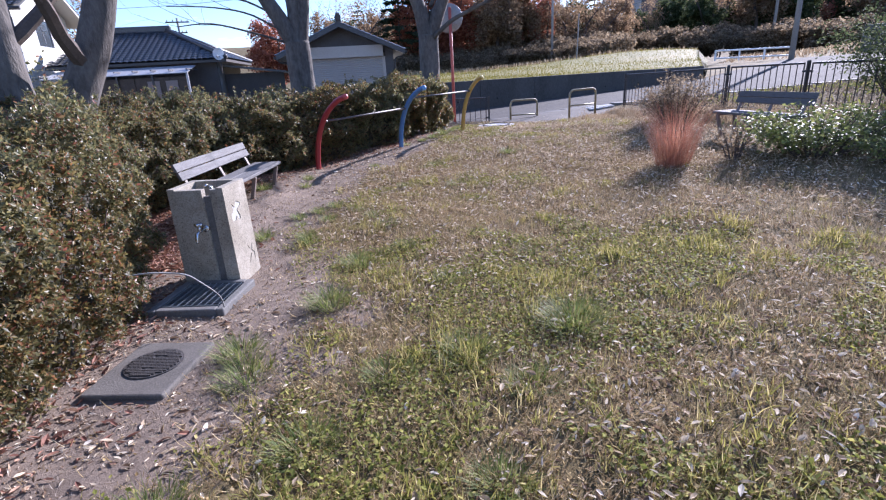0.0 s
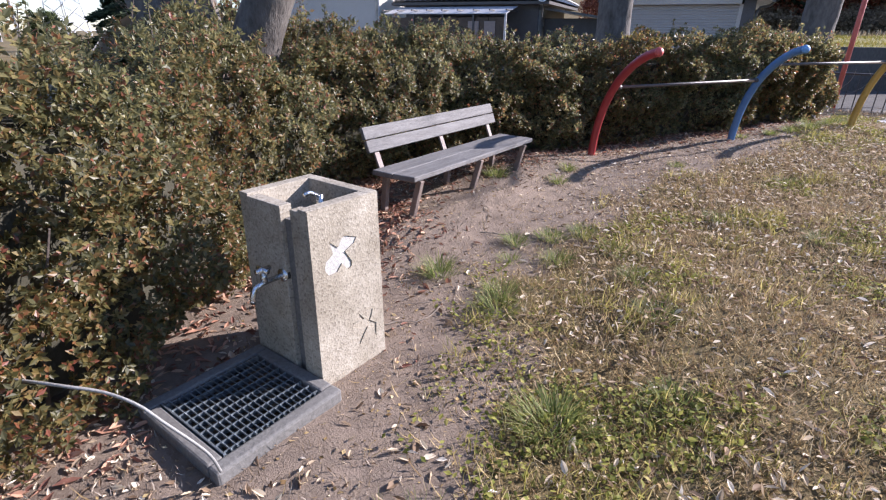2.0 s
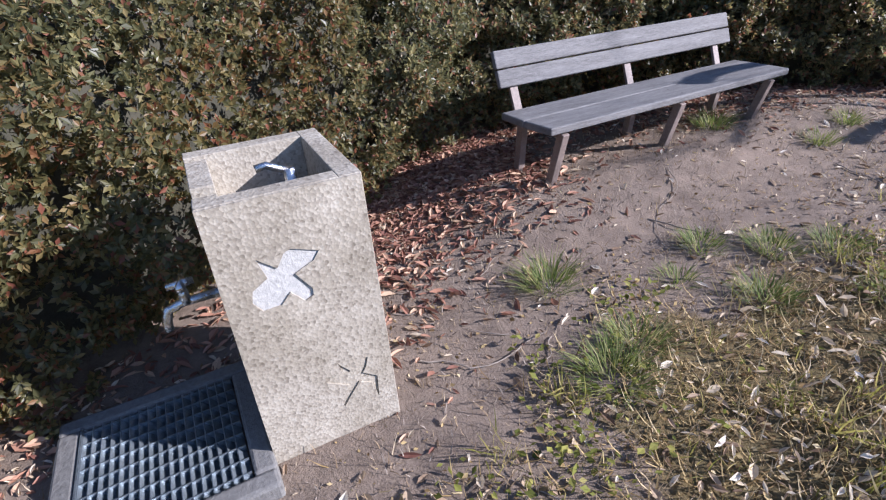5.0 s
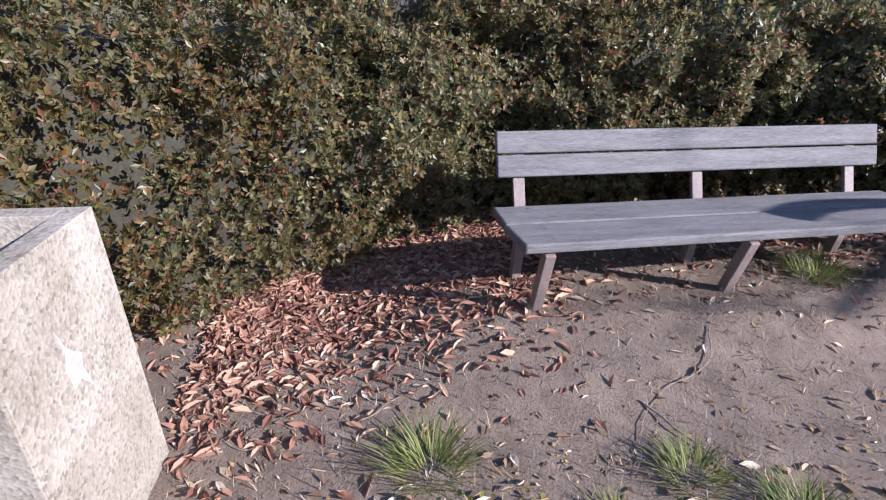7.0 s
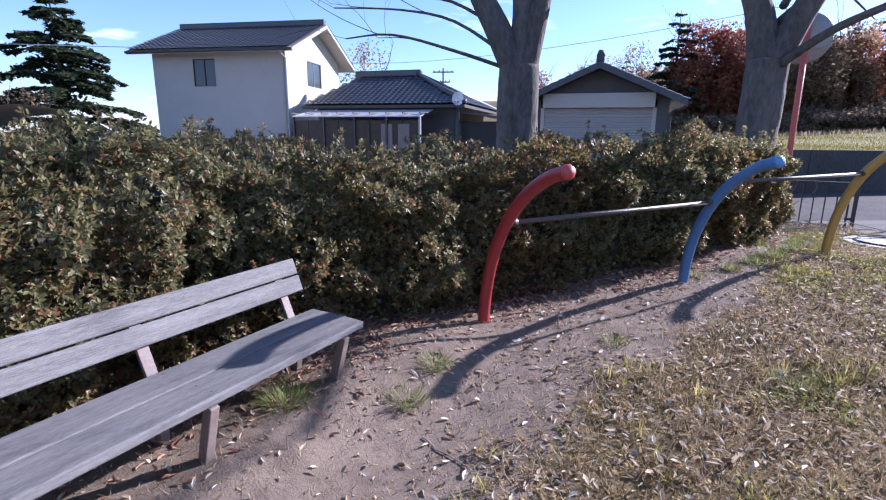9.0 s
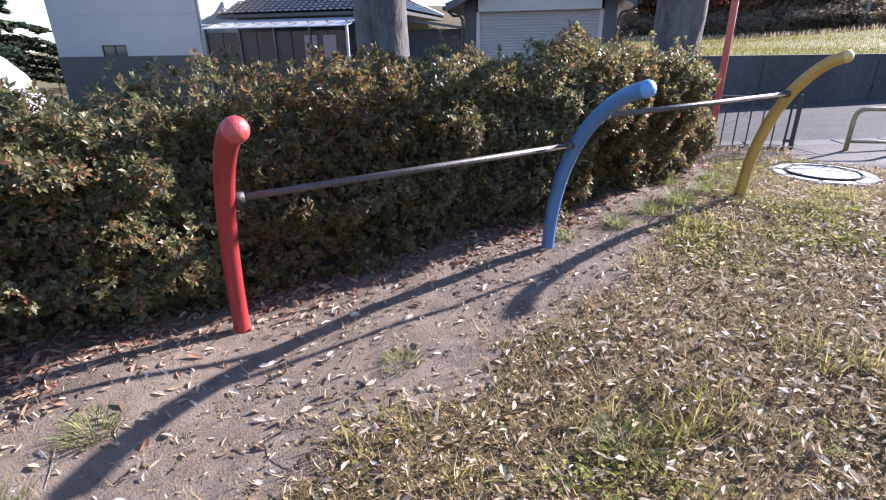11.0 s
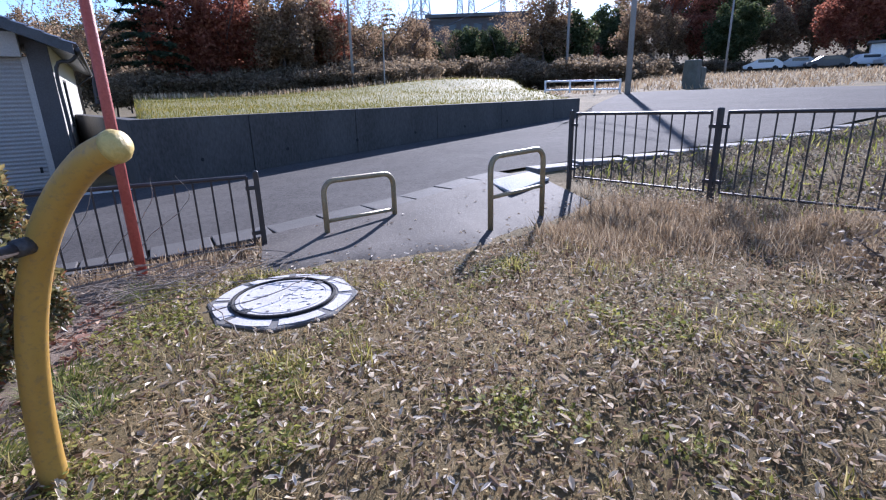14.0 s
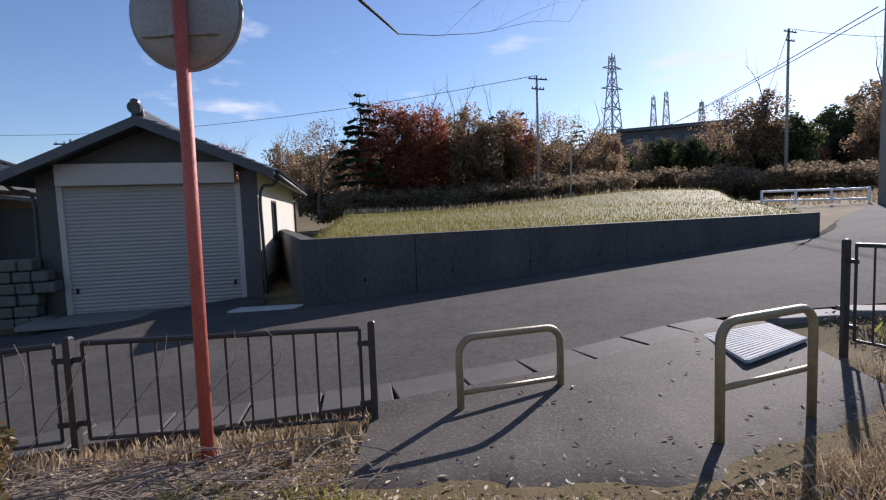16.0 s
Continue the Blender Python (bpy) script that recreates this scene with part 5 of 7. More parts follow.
def build_hatch():
    x0, y0 = 1.47, 14.47
    h = thing("manhole", "round pale manhole lid with a relief, ringed by white panels", "manhole", (x0, y0, gz(x0, y0) - 0.01), 35)
    h.scale = (0.94, 0.94, 0.85)
    part("collar", tube_bm([(0, 0, -0.06), (0, 0, 0.03), (0, 0, 0.036)], (0.56, 0.56, 0.545), 8), M_CONCRETE_DK, h, "octagonal concrete collar")
    for k in range(8):
        a0, a1 = k * math.pi / 4 + 0.06, (k + 1) * math.pi / 4 - 0.06
        bm = bmesh.new()
        ring = [[bm.verts.new((r * math.cos(a), r * math.sin(a), z)) for z in (0.03, 0.042)] for r, a in [(0.405, t) for t in np.linspace(a0, a1, 5)] + [(0.505, t) for t in np.linspace(a1, a0, 5)]]
        bm.faces.new([q[1] for q in ring])
        for i in range(len(ring)):
            j = (i + 1) % len(ring)
            bm.faces.new((ring[i][0], ring[j][0], ring[j][1], ring[i][1]))
        part("white_panel", bm, M_HATCH, h, "white panel round the lid")
    lid = part("lid", tube_bm([(0, 0, 0.0), (0, 0, 0.05)], 0.35, 48), M_HATCH, h, "pale round lid with faint relief")
    for r, w in ((0.372, 0.014), (0.315, 0.005)):
        pts = [(r * math.cos(t), r * math.sin(t), 0.05) for t in np.linspace(0, 2 * math.pi, 49)]
        part("rim", tube_bm(pts, w, 6), M_BLACK if r > 0.35 else M_HATCH, lid, "dark joint ring" if r > 0.35 else "")
    rr = random.Random(5)
    for k in range(26):
        a, r = rr.uniform(0, 6.28), 0.24 * math.sqrt(rr.random())
        c = Vector((r * math.cos(a), r * math.sin(a), 0.05))
        d = Vector((rr.uniform(-1, 1), rr.uniform(-1, 1), 0)).normalized() * rr.uniform(0.02, 0.06)
        part("relief", tube_bm([c - d, c + Vector((d.y, -d.x, 0)) * 0.3, c + d], (0.002, 0.006, 0.002), 6), M_HATCH, lid)
    for k in range(12):
        a = k * 0.523
        part("mark", boxbm(0, 0, 0, 0.022, 0.022, 0.006, 0.002), M_CONCRETE, lid, m=Matrix.Translation((0.285 * math.cos(a), 0.285 * math.sin(a), 0.051)) @ Matrix.Rotation(a, 4, 'Z'))
    for s in (-1, 1):
        part("lock", boxbm(s * 0.335, 0, 0.051, 0.055, 0.07, 0.012, 0.003), M_IRON, lid, "dark lock plate")


build_hatch()


def build_mirror():
    b, t = Vector((0.32, 15.68, gz(0.32, 15.68) - 0.1)), Vector((0.315, 15.76, 3.25))
    m = thing("traffic_mirror", "round traffic mirror, grey back seen, on a leaning red pole", "traffic mirror")
    part("pole", tube_bm([b, b.lerp(t, 0.5), t], 0.042, 16), M_POLE, m, smooth=True)
    c = Vector((0.285, 15.87, 2.99))
    back = bmesh.new()
    rings = ((0.0, -0.085), (0.155, -0.075), (0.275, -0.05), (0.35, -0.012), (0.365, 0.02), (0.35, 0.03))
    disc = []
    for r, y in rings:
        disc.append([back.verts.new(c + Vector((max(r, 0.001) * math.cos(a), y, max(r, 0.001) * math.sin(a)))) for a in np.linspace(0, 2 * math.pi, 40, endpoint=False)])
    for u, w in zip(disc, disc[1:]):
        for k in range(40):
            back.faces.new((u[k], u[(k + 1) % 40], w[(k + 1) % 40], w[k]))
    part("mirror_back", back, M_SIGNBACK, m, "weathered grey domed back", smooth=True)
    glass = bmesh.new()
    disc = []
    for r, y in ((0.0, 0.07), (0.15, 0.062), (0.27, 0.045), (0.35, 0.025)):
        disc.append([glass.verts.new(c + Vector((max(r, 0.001) * math.cos(a), y, max(r, 0.001) * math.sin(a)))) for a in np.linspace(0, 2 * math.pi, 40, endpoint=False)])
    for u, w in zip(disc, disc[1:]):
        for k in range(40):
            glass.faces.new((u[k], u[(k + 1) % 40], w[(k + 1) % 40], w[k]))
    part("mirror_face", glass, M_CHROME, m, smooth=True)
    part("rim", tube_bm([c + Vector((0.365 * math.cos(a), 0.02, 0.365 * math.sin(a))) for a in np.linspace(0, 2 * math.pi, 41)], 0.012, 8), M_SIGNBACK, m, "grey steel rim", smooth=True)
    part("bracket", boxbm(0, 0, 0, 0.5, 0.03, 0.035, 0.004), M_SIGNBACK, m, "grey steel cross bracket", Matrix.Translation(c + Vector((0, -0.075, -0.16))))
    part("pole_clamp", tube_bm([c + Vector((0.0, -0.1, -0.19)), c + Vector((0.0, -0.1, -0.13))], 0.052, 14), M_SIGNBACK, m)
    return m


build_mirror()


def build_drain(name, label, corners, z, slats):
    """Grating over a drain: frame and slats."""
    a, b, c, d = [Vector((x, y, z if z is not None else float(road_z(x, y)) + 0.03)) for x, y in corners]
    g = thing(name, label, "drain cover")
    part("frame", tubes_bm([([p, q], 0.022, 4) for p, q in ((a, b), (b, c), (c, d), (d, a))]), M_GRATE, g)
    for k in range(slats):
        t = (k + 0.5) / slats
        part("slat", tube_bm([a.lerp(d, t), b.lerp(c, t)], 0.026, 4), M_GRATE, g)


build_drain("road_grating", "pale galvanised grating over a roadside drain", [(4.47, 16.95), (5.3, 17.45), (5.3, 18.05), (4.5, 17.8)], None, 15)
build_drain("road_grating", "long dark steel grating across the lane beside the garage", [(-2.3, 21.6), (-0.95, 21.15), (-0.85, 21.4), (-2.2, 21.9)], None, 5)


# ---- buildings ----
TILE_V = [(x, y, 0.035 * math.sin(x * math.pi / 0.27 * 1.0) + (0.03 if y < 0 else 0.0)) for y in (-0.16, 0.14) for x in np.linspace(0, 0.27, 5)]
TILE_F = [(i, i + 1, i + 6, i + 5) for i in range(4)]


def tiled_slope(name, origin, along, upslope, length, run, clip=None):
    """Rows of curved roof tiles over one slope; clip(u, v) keeps a tile."""
    o, a, s = Vector(origin), Vector(along).normalized(), Vector(upslope).normalized()
    n = a.cross(s)
    R = np.array([a, s, n]).T
    nu, nv = int(length / 0.27), int(run / 0.26)
    P = [o + a * (i * 0.27) + s * (j * 0.26 + 0.12) + n * 0.03 for j in range(nv) for i in range(nu) if clip is None or clip((i + 0.5) / nu, (j + 0.5) / nv)]
    return scatter(name, TILE_V, TILE_F, np.array(P), np.repeat(R[None], len(P), 0), np.ones(len(P)), M_TILE, True)


def slab_quad(corners, thick, drop=(0, 0, -1)):
    """A quad given thickness."""
    bm = bmesh.new()
    top = [bm.verts.new(c) for c in corners]
    low = [bm.verts.new(Vector(c) + Vector(drop) * thick) for c in corners]
    bm.faces.new(top)
    bm.faces.new(low[::-1])
    n = len(top)
    for i in range(n):
        j = (i + 1) % n
        bm.faces.new((top[i], low[i], low[j], top[j]))
    return bm


def window(parent, m, w, h, frame_mat, panes=2, d=0.05):
    """Sliding window in a frame; m: its centre, x along the wall, -y outwards."""
    fr = bmesh.new()
    t = 0.05
    for cx, cz, sx, sz in ((0, h / 2, w + t, t), (0, -h / 2, w + t, t), (-w / 2, 0, t, h), (w / 2, 0, t, h)):
        box(fr, cx, 0, cz, sx, d * 2, sz, 0.004)
    win = part("window", fr, frame_mat, parent, "sliding window in a slim frame", m)
    for k in range(panes):
        x = -w / 2 + (k + 0.5) * w / panes
        part("pane", boxbm(x, 0.012 * (k % 2), 0, w / panes - 0.05, 0.012, h - 0.06), M_GLASS, win)
        part("sash", boxbm(x + w / panes / 2 * (1 if k % 2 == 0 else -1), 0.0, 0, 0.035, 0.04, h - 0.05), frame_mat, win)


def build_garage():
    """Gabled garage with a roller shutter. Local x along the front, y to the back."""
    ang = math.degrees(math.atan2(0.83, 3.37))
    g = thing("garage", "tiled-roof garage with a closed grey roller shutter and cream side", "garage", (-4.7, 23.45, -0.36), ang)
    W, D, E, R_ = 4.4, 9.9, 3.07, 4.03
    def wallpiece(x0, x1, y0, y1, z0, z1, mat, name="wall"):
        part(name, boxbm((x0 + x1) / 2, (y0 + y1) / 2, (z0 + z1) / 2, x1 - x0, y1 - y0, z1 - z0), mat, g)
    # side walls: a gap in the right wall for the window
    wallpiece(-W / 2, -W / 2 + 0.12, 0.1, D, 0.55, E, M_PLASTER_W)
    wallpiece(W / 2 - 0.12, W / 2, 0.1, 2.35, 0.55, E, M_PLASTER_W)
    wallpiece(W / 2 - 0.12, W / 2, 3.65, D, 0.55, E, M_PLASTER_W)
    wallpiece(W / 2 - 0.12, W / 2, 2.35, 3.65, 0.55, 1.3, M_PLASTER_W)
    wallpiece(W / 2 - 0.12, W / 2, 2.35, 3.65, 2.45, E, M_PLASTER_W)
    wallpiece(W / 2 - 0.14, W / 2 - 0.01, 0.1, D, 0, 0.55, M_CONCRETE, "plinth")
    wallpiece(-W / 2 + 0.01, -W / 2 + 0.14, 0.1, D, 0, 0.55, M_CONCRETE, "plinth")
    wallpiece(-W / 2, W / 2, D - 0.12, D - 0.003, 0, E, M_PLASTER_W)
    # added board behind the panes: its dark colour stands for the unlit garage inside
    part("dark_backing", boxbm(W / 2 - 0.2, 3.0, 1.875, 0.02, 1.4, 1.25), M_UNLIT_INSIDE, g, "added dark board standing for the unlit inside")
    window(g, Matrix.Translation((W / 2 - 0.06, 3.0, 1.875)) @ Matrix.Rotation(radians(90), 4, 'Z'), 1.25, 1.1, M_DARKTRIM)
    # front: jambs, shutter, header box, dark gable
    for s in (-1, 1):
        part("jamb", boxbm(s * (1.735 + 0.04), 0.06, 1.4, 0.12, 0.12, 2.8, 0.006), M_HEADER, g)
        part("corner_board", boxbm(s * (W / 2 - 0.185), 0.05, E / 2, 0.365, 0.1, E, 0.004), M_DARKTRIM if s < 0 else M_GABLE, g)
    part("shutter_box", boxbm(0.0, -0.06, 3.02, 3.52, 0.24, 0.46, 0.012), M_HEADER, g, "beige shutter housing")
    n = 34
    v, f = [], []
    for i in range(n * 4 + 1):
        z = 2.8 * i / (n * 4)
        y = 0.05 + (0.0, 0.022, 0.03, 0.022)[i % 4] * -1
        v += [(-1.72, y, z), (1.72, y, z)]
    for i in range(n * 4):
        f.append((2 * i, 2 * i + 1, 2 * i + 3, 2 * i + 2))
    sh = part("roller_shutter", mesh_arrays("roller_shutter", v, f, M_SHUTTER, True), M_SHUTTER, g, "closed ribbed grey steel roller shutter")
    part("bottom_rail", boxbm(0, 0.03, 0.03, 3.42, 0.04, 0.06, 0.004), M_DARKTRIM, sh)
    part("handle", boxbm(1.6, 0.015, 0.55, 0.05, 0.03, 0.12, 0.005), M_BLACK, sh)
    part("handle", boxbm(-1.6, 0.015, 0.55, 0.05, 0.03, 0.12, 0.005), M_BLACK, sh)
    gab = bmesh.new()
    pts = [(-W / 2, E - 0.02), (W / 2, E - 0.02), (0, R_ - 0.02)]
    a = [gab.verts.new((x, 0.04, z)) for x, z in pts]
    b = [gab.verts.new((x, 0.14, z)) for x, z in pts]
    gab.faces.new(a)
    gab.faces.new(b[::-1])
    for i in range(3):
        j = (i + 1) % 3
        gab.faces.new((a[i], b[i], b[j], a[j]))
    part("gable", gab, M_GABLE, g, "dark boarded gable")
    # roof slopes with overhang
    ov, fr = 0.45, 0.55
    sl = (R_ - E) / (W / 2)
    for s in (-1, 1):
        xe, ze = s * (W / 2 + ov), E - ov * sl
        roof = part("roof", slab_quad([(0, -fr, R_ + 0.08), (xe, -fr, ze + 0.08), (xe, D + 0.4, ze + 0.08), (0, D + 0.4, R_ + 0.08)], 0.12), M_DARKTRIM, g, "dark boarded eaves")
        ln = math.hypot(xe, R_ - ze)
        part("roof_tiles", tiled_slope("roof_tiles", (xe, D + 0.4 if s < 0 else -fr, ze + 0.1), (0, -s * -1 if s > 0 else -1, 0), (-xe, 0, R_ - ze), D + 0.95, ln), M_TILE, roof, "grey curved roof tiles")["kind"] = "stuff"
        part("verge", slab_quad([(0, -fr - 0.05, R_ + 0.14), (xe, -fr - 0.05, ze + 0.14), (xe, -fr + 0.12, ze + 0.14), (0, -fr + 0.12, R_ + 0.14)], 0.2), M_TILE, roof, "row of verge tiles")
        part("gutter", tube_bm([(xe + s * 0.06, -fr, ze + 0.02), (xe + s * 0.06, D + 0.4, ze - 0.02)], 0.055, 10), M_DARKTRIM, g, smooth=True)
        pipe = smooth_line([(xe + s * 0.05, -0.1, ze), (xe - s * 0.1, -0.06, ze - 0.15), (s * (W / 2 + 0.07), 0.0, ze - 0.28), (s * (W / 2 + 0.06), 0.0, 1.5), (s * (W / 2 + 0.06), 0.0, 0.02)], 4)
        part("downpipe", tube_bm(pipe, 0.038, 10), M_DARKTRIM, g, smooth=True)
    part("downpipe", tube_bm([(W / 2 + 0.5, D - 0.3, 2.8), (W / 2 + 0.06, D - 0.2, 2.5), (W / 2 + 0.06, D - 0.2, 0.3)], 0.038, 10), M_DARKTRIM, g, smooth=True)
    part("ridge", boxbm(0, D / 2, R_ + 0.2, 0.26, D + 0.9, 0.22, 0.05), M_TILE, g, "ridge of stacked tiles")
    part("ridge_end", tubes_bm([([(0, -fr - 0.06, R_ + 0.3), (0, -fr + 0.12, R_ + 0.32)], (0.13, 0.12), 12), ([(0, -fr + 0.0, R_ + 0.36), (0, -fr + 0.05, R_ + 0.43)], (0.09, 0.1), 8)]), M_TILE, g, "ornamental ridge-end tile")
    part("apron", boxbm(0, -0.45, 0.0, 4.6, 1.1, 0.1, 0.01), M_CONCRETE, g, "concrete apron before the shutter")


build_garage()


def build_house():
    """Two-storey plastered house with a lower tiled wing. Local x along the front, y to the back."""
    C = Vector((-19.0, 23.4, -0.6))
    h = thing("house", "two-storey cream plastered house with a grey tiled gable roof", "house", C[:], 20.0)
    W, D, E = 6.9, 6.4, 6.05
    sl = 0.42
    R_ = E + sl * D / 2
    # front walls take the plaster that has their shade mixed in
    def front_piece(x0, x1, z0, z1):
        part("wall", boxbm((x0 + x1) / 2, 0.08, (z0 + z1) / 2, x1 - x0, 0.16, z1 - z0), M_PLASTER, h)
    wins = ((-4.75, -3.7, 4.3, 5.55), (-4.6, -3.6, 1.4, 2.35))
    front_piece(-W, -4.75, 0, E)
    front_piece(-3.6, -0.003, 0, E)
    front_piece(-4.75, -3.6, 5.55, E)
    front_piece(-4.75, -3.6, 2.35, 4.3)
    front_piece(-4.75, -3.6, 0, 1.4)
    window(h, Matrix.Translation((-4.175, 0.06, 4.925)), 1.14, 1.22, M_DARKTRIM)
    window(h, Matrix.Translation((-4.175, 0.06, 1.875)), 1.14, 0.92, M_DARKTRIM)
    part("wall", boxbm(-W / 2, 0.0, 3.55, W, 0.03, 0.06), M_PLASTER, h, "string course")
    part("plinth", boxbm(-W / 2, -0.02, 0.95, W + 0.04, 0.1, 1.9), M_DARKTRIM, h, "dark boarded base")
    # lit side wall with its window and gable: sunlight put into paler plaster
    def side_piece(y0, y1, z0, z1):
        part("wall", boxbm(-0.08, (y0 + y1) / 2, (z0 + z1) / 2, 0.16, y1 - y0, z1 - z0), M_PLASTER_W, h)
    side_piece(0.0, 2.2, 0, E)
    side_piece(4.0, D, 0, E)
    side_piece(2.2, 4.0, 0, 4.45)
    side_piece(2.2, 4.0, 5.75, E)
    window(h, Matrix.Translation((-0.06, 3.1, 5.1)) @ Matrix.Rotation(radians(90), 4, 'Z'), 1.75, 1.25, M_PLASTIC)
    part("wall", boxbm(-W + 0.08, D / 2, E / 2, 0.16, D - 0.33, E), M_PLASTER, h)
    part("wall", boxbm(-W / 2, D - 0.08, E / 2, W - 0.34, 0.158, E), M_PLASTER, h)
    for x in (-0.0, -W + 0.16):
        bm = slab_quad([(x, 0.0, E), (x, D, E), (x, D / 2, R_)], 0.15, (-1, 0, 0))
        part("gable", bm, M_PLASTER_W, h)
    ov = 0.75
    for s in (0, 1):
        ye, ze = (-ov, E - ov * sl) if s == 0 else (D + ov, E - ov * sl)
        roof = part("roof", slab_quad([(-W - ov, ye, ze + 0.12), (ov, ye, ze + 0.12), (ov, D / 2, R_ + 0.12), (-W - ov, D / 2, R_ + 0.12)], 0.16), M_PLASTER, h, "boarded eaves")
        ln = math.hypot(D / 2 + ov, R_ - ze)
        if s == 0:
            tiles = tiled_slope("roof_tiles", (-W - ov, ye, ze + 0.14), (1, 0, 0), (0, D / 2 + ov, R_ - ze), W + 2 * ov, ln)
        else:
            tiles = tiled_slope("roof_tiles", (ov, ye, ze + 0.14), (-1, 0, 0), (0, -D / 2 - ov, R_ - ze), W + 2 * ov, ln)
        part("roof_tiles", tiles, M_TILE, roof, "grey curved roof tiles")["kind"] = "stuff"
        part("gutter", tube_bm([(-W - ov, ye - 0.06, ze + 0.05), (ov, ye - 0.06, ze + 0.05)], 0.06, 10), M_DARKTRIM, h)
    part("ridge", boxbm(-W / 2, D / 2, R_ + 0.25, W + 1.3, 0.28, 0.3, 0.05), M_TILE, h, "ridge of stacked tiles")
    part("downpipe", tube_bm([(0.06, -ov, E - 0.3), (0.06, -0.1, E - 0.55), (0.06, -0.06, 0.2)], 0.045, 8), M_PLASTIC, h)
    # lower wing
    wing = thing("house", "low house wing with a grey tiled hip roof and awning", "house", (-18.2, 24.3, -0.6), 14.0)
    L, Dd, E2, rz = 6.9, 6.0, 3.35, 5.0
    part("wall", boxbm(L / 2 + 0.1, 0.08, E2 / 2, L - 0.2, 0.16, E2), M_GABLE, wing, "dark timber front wall")
    part("wall", boxbm(L - 0.08, Dd / 2 + 0.08, E2 / 2, 0.158, Dd - 0.18, E2), M_PLASTER, wing)
    part("wall", boxbm(L / 2 + 0.1, Dd - 0.08, E2 / 2, L - 0.4, 0.16, E2), M_PLASTER, wing)
    part("wall", boxbm(0.1, Dd / 2, E2 / 2, 0.16, Dd - 0.34, E2), M_PLASTER, wing)
    o = 0.6
    x0, x1, y0, y1, ze = -0.3, L + o, -o, Dd + o, E2 + 0.05
    ya, xr = (y0 + y1) / 2, x1 - 3.4
    xl = x0 + 1.3
    quads = (((x0, y0, ze), (x1, y0, ze), (xr, ya, rz), (xl, ya, rz)), ((x1, y1, ze), (x0, y1, ze), (xl, ya, rz), (xr, ya, rz)))
    for q in quads:
        part("roof", slab_quad(q, 0.12), M_DARKTRIM, wing)
    part("roof", slab_quad(((x1, y0, ze), (x1, y1, ze), (xr, ya, rz)), 0.12), M_DARKTRIM, wing)
    part("roof", slab_quad(((x0, y1, ze), (x0, y0, ze), (xl, ya, rz)), 0.12), M_DARKTRIM, wing)
    run = math.hypot(ya - y0, rz - ze)
    Lr = x1 - x0
    part("roof_tiles", tiled_slope("roof_tiles", (x0, y0, ze + 0.03), (1, 0, 0), (0, ya - y0, rz - ze), Lr, run, lambda u, v: u * Lr > v * (xl - x0) and u * Lr < Lr - v * (x1 - xr)), M_TILE, wing, "grey curved roof tiles")["kind"] = "stuff"
    runx = math.hypot(x1 - xr, rz - ze)
    part("roof_tiles", tiled_slope("roof_tiles", (x1, y0, ze + 0.03), (0, 1, 0), (xr - x1, 0, rz - ze), y1 - y0, runx, lambda u, v: abs(u - 0.5) < (1 - v) / 2), M_TILE, wing, "grey curved roof tiles")["kind"] = "stuff"
    part("ridge", boxbm((xl + xr) / 2, ya, rz + 0.15, xr - xl + 0.5, 0.26, 0.32, 0.06), M_TILE, wing, "ridge of stacked tiles")
    for q in ((x1, y0, ze), (x1, y1, ze)):
        part("hip_ridge", tube_bm([(q[0], q[1], q[2] + 0.1), (xr, ya, rz + 0.12)], 0.11, 8), M_TILE, wing, "rounded hip tiles", smooth=True)
    # awning over the veranda
    aw = part("awning", slab_quad([(0.2, -0.6, 3.2), (L - 0.8, -0.6, 3.2), (L - 0.8, -2.3, 2.86), (0.2, -2.3, 2.86)], 0.03), M_PLASTIC, wing, "grey corrugated plastic awning")
    for k in range(9):
        x = 0.2 + (L - 1.0) * k / 8
        part("rafter", boxbm(x, -1.45, 2.99, 0.05, 1.75, 0.05), M_DARKTRIM, aw, m=Matrix.Rotation(0, 4, 'X'))
    for k in range(5):
        part("awning_post", boxbm(0.25 + (L - 1.1) * k / 4, -2.2, 1.42, 0.08, 0.08, 2.84), M_DARKTRIM if k < 4 else M_PLASTIC, aw)
    for k in range(8):
        part("veranda_board", boxbm(0.6 + k * 0.72, -2.14, 1.35, 0.68, 0.05, 2.7), M_WOOD_DK, aw)
    for k in range(2):
        part("awning_curtain", boxbm(4.6 + k * 0.75, -2.19, 1.9, 0.5, 0.02, 1.3), M_LEG, aw, "dull brown curtain")
    # smaller lean-to roof at the side
    part("lean_to_roof", slab_quad([(L + 0.2, 0.4, 3.2), (L + 3.2, 0.4, 2.75), (L + 3.2, 6.5, 2.75), (L + 0.2, 6.5, 3.2)], 0.1), M_TILE, wing)
    part("lean_to_wall", boxbm(L + 1.5, 1.2, 1.4, 2.9, 0.14, 2.7), M_GABLE, wing)
    dish = thing("satellite_dish", "white satellite dish on the low tiled roof", "satellite dish", (-11.1, 25.6, 2.78), 14)
    part("arm", tube_bm([(0, 0, -0.6), (0, 0, 0.0), (0, -0.12, 0.15)], 0.025, 8), M_DARKTRIM, dish)
    bm = bmesh.new()
    prev = None
    for r, y in ((0.01, 0.05), (0.13, 0.025), (0.23, -0.03), (0.25, -0.045)):
        ring = [bm.verts.new((r * math.cos(a) + 0, y - 0.15, r * 1.1 * math.sin(a) + 0.25)) for a in np.linspace(0, 2 * math.pi, 24, endpoint=False)]
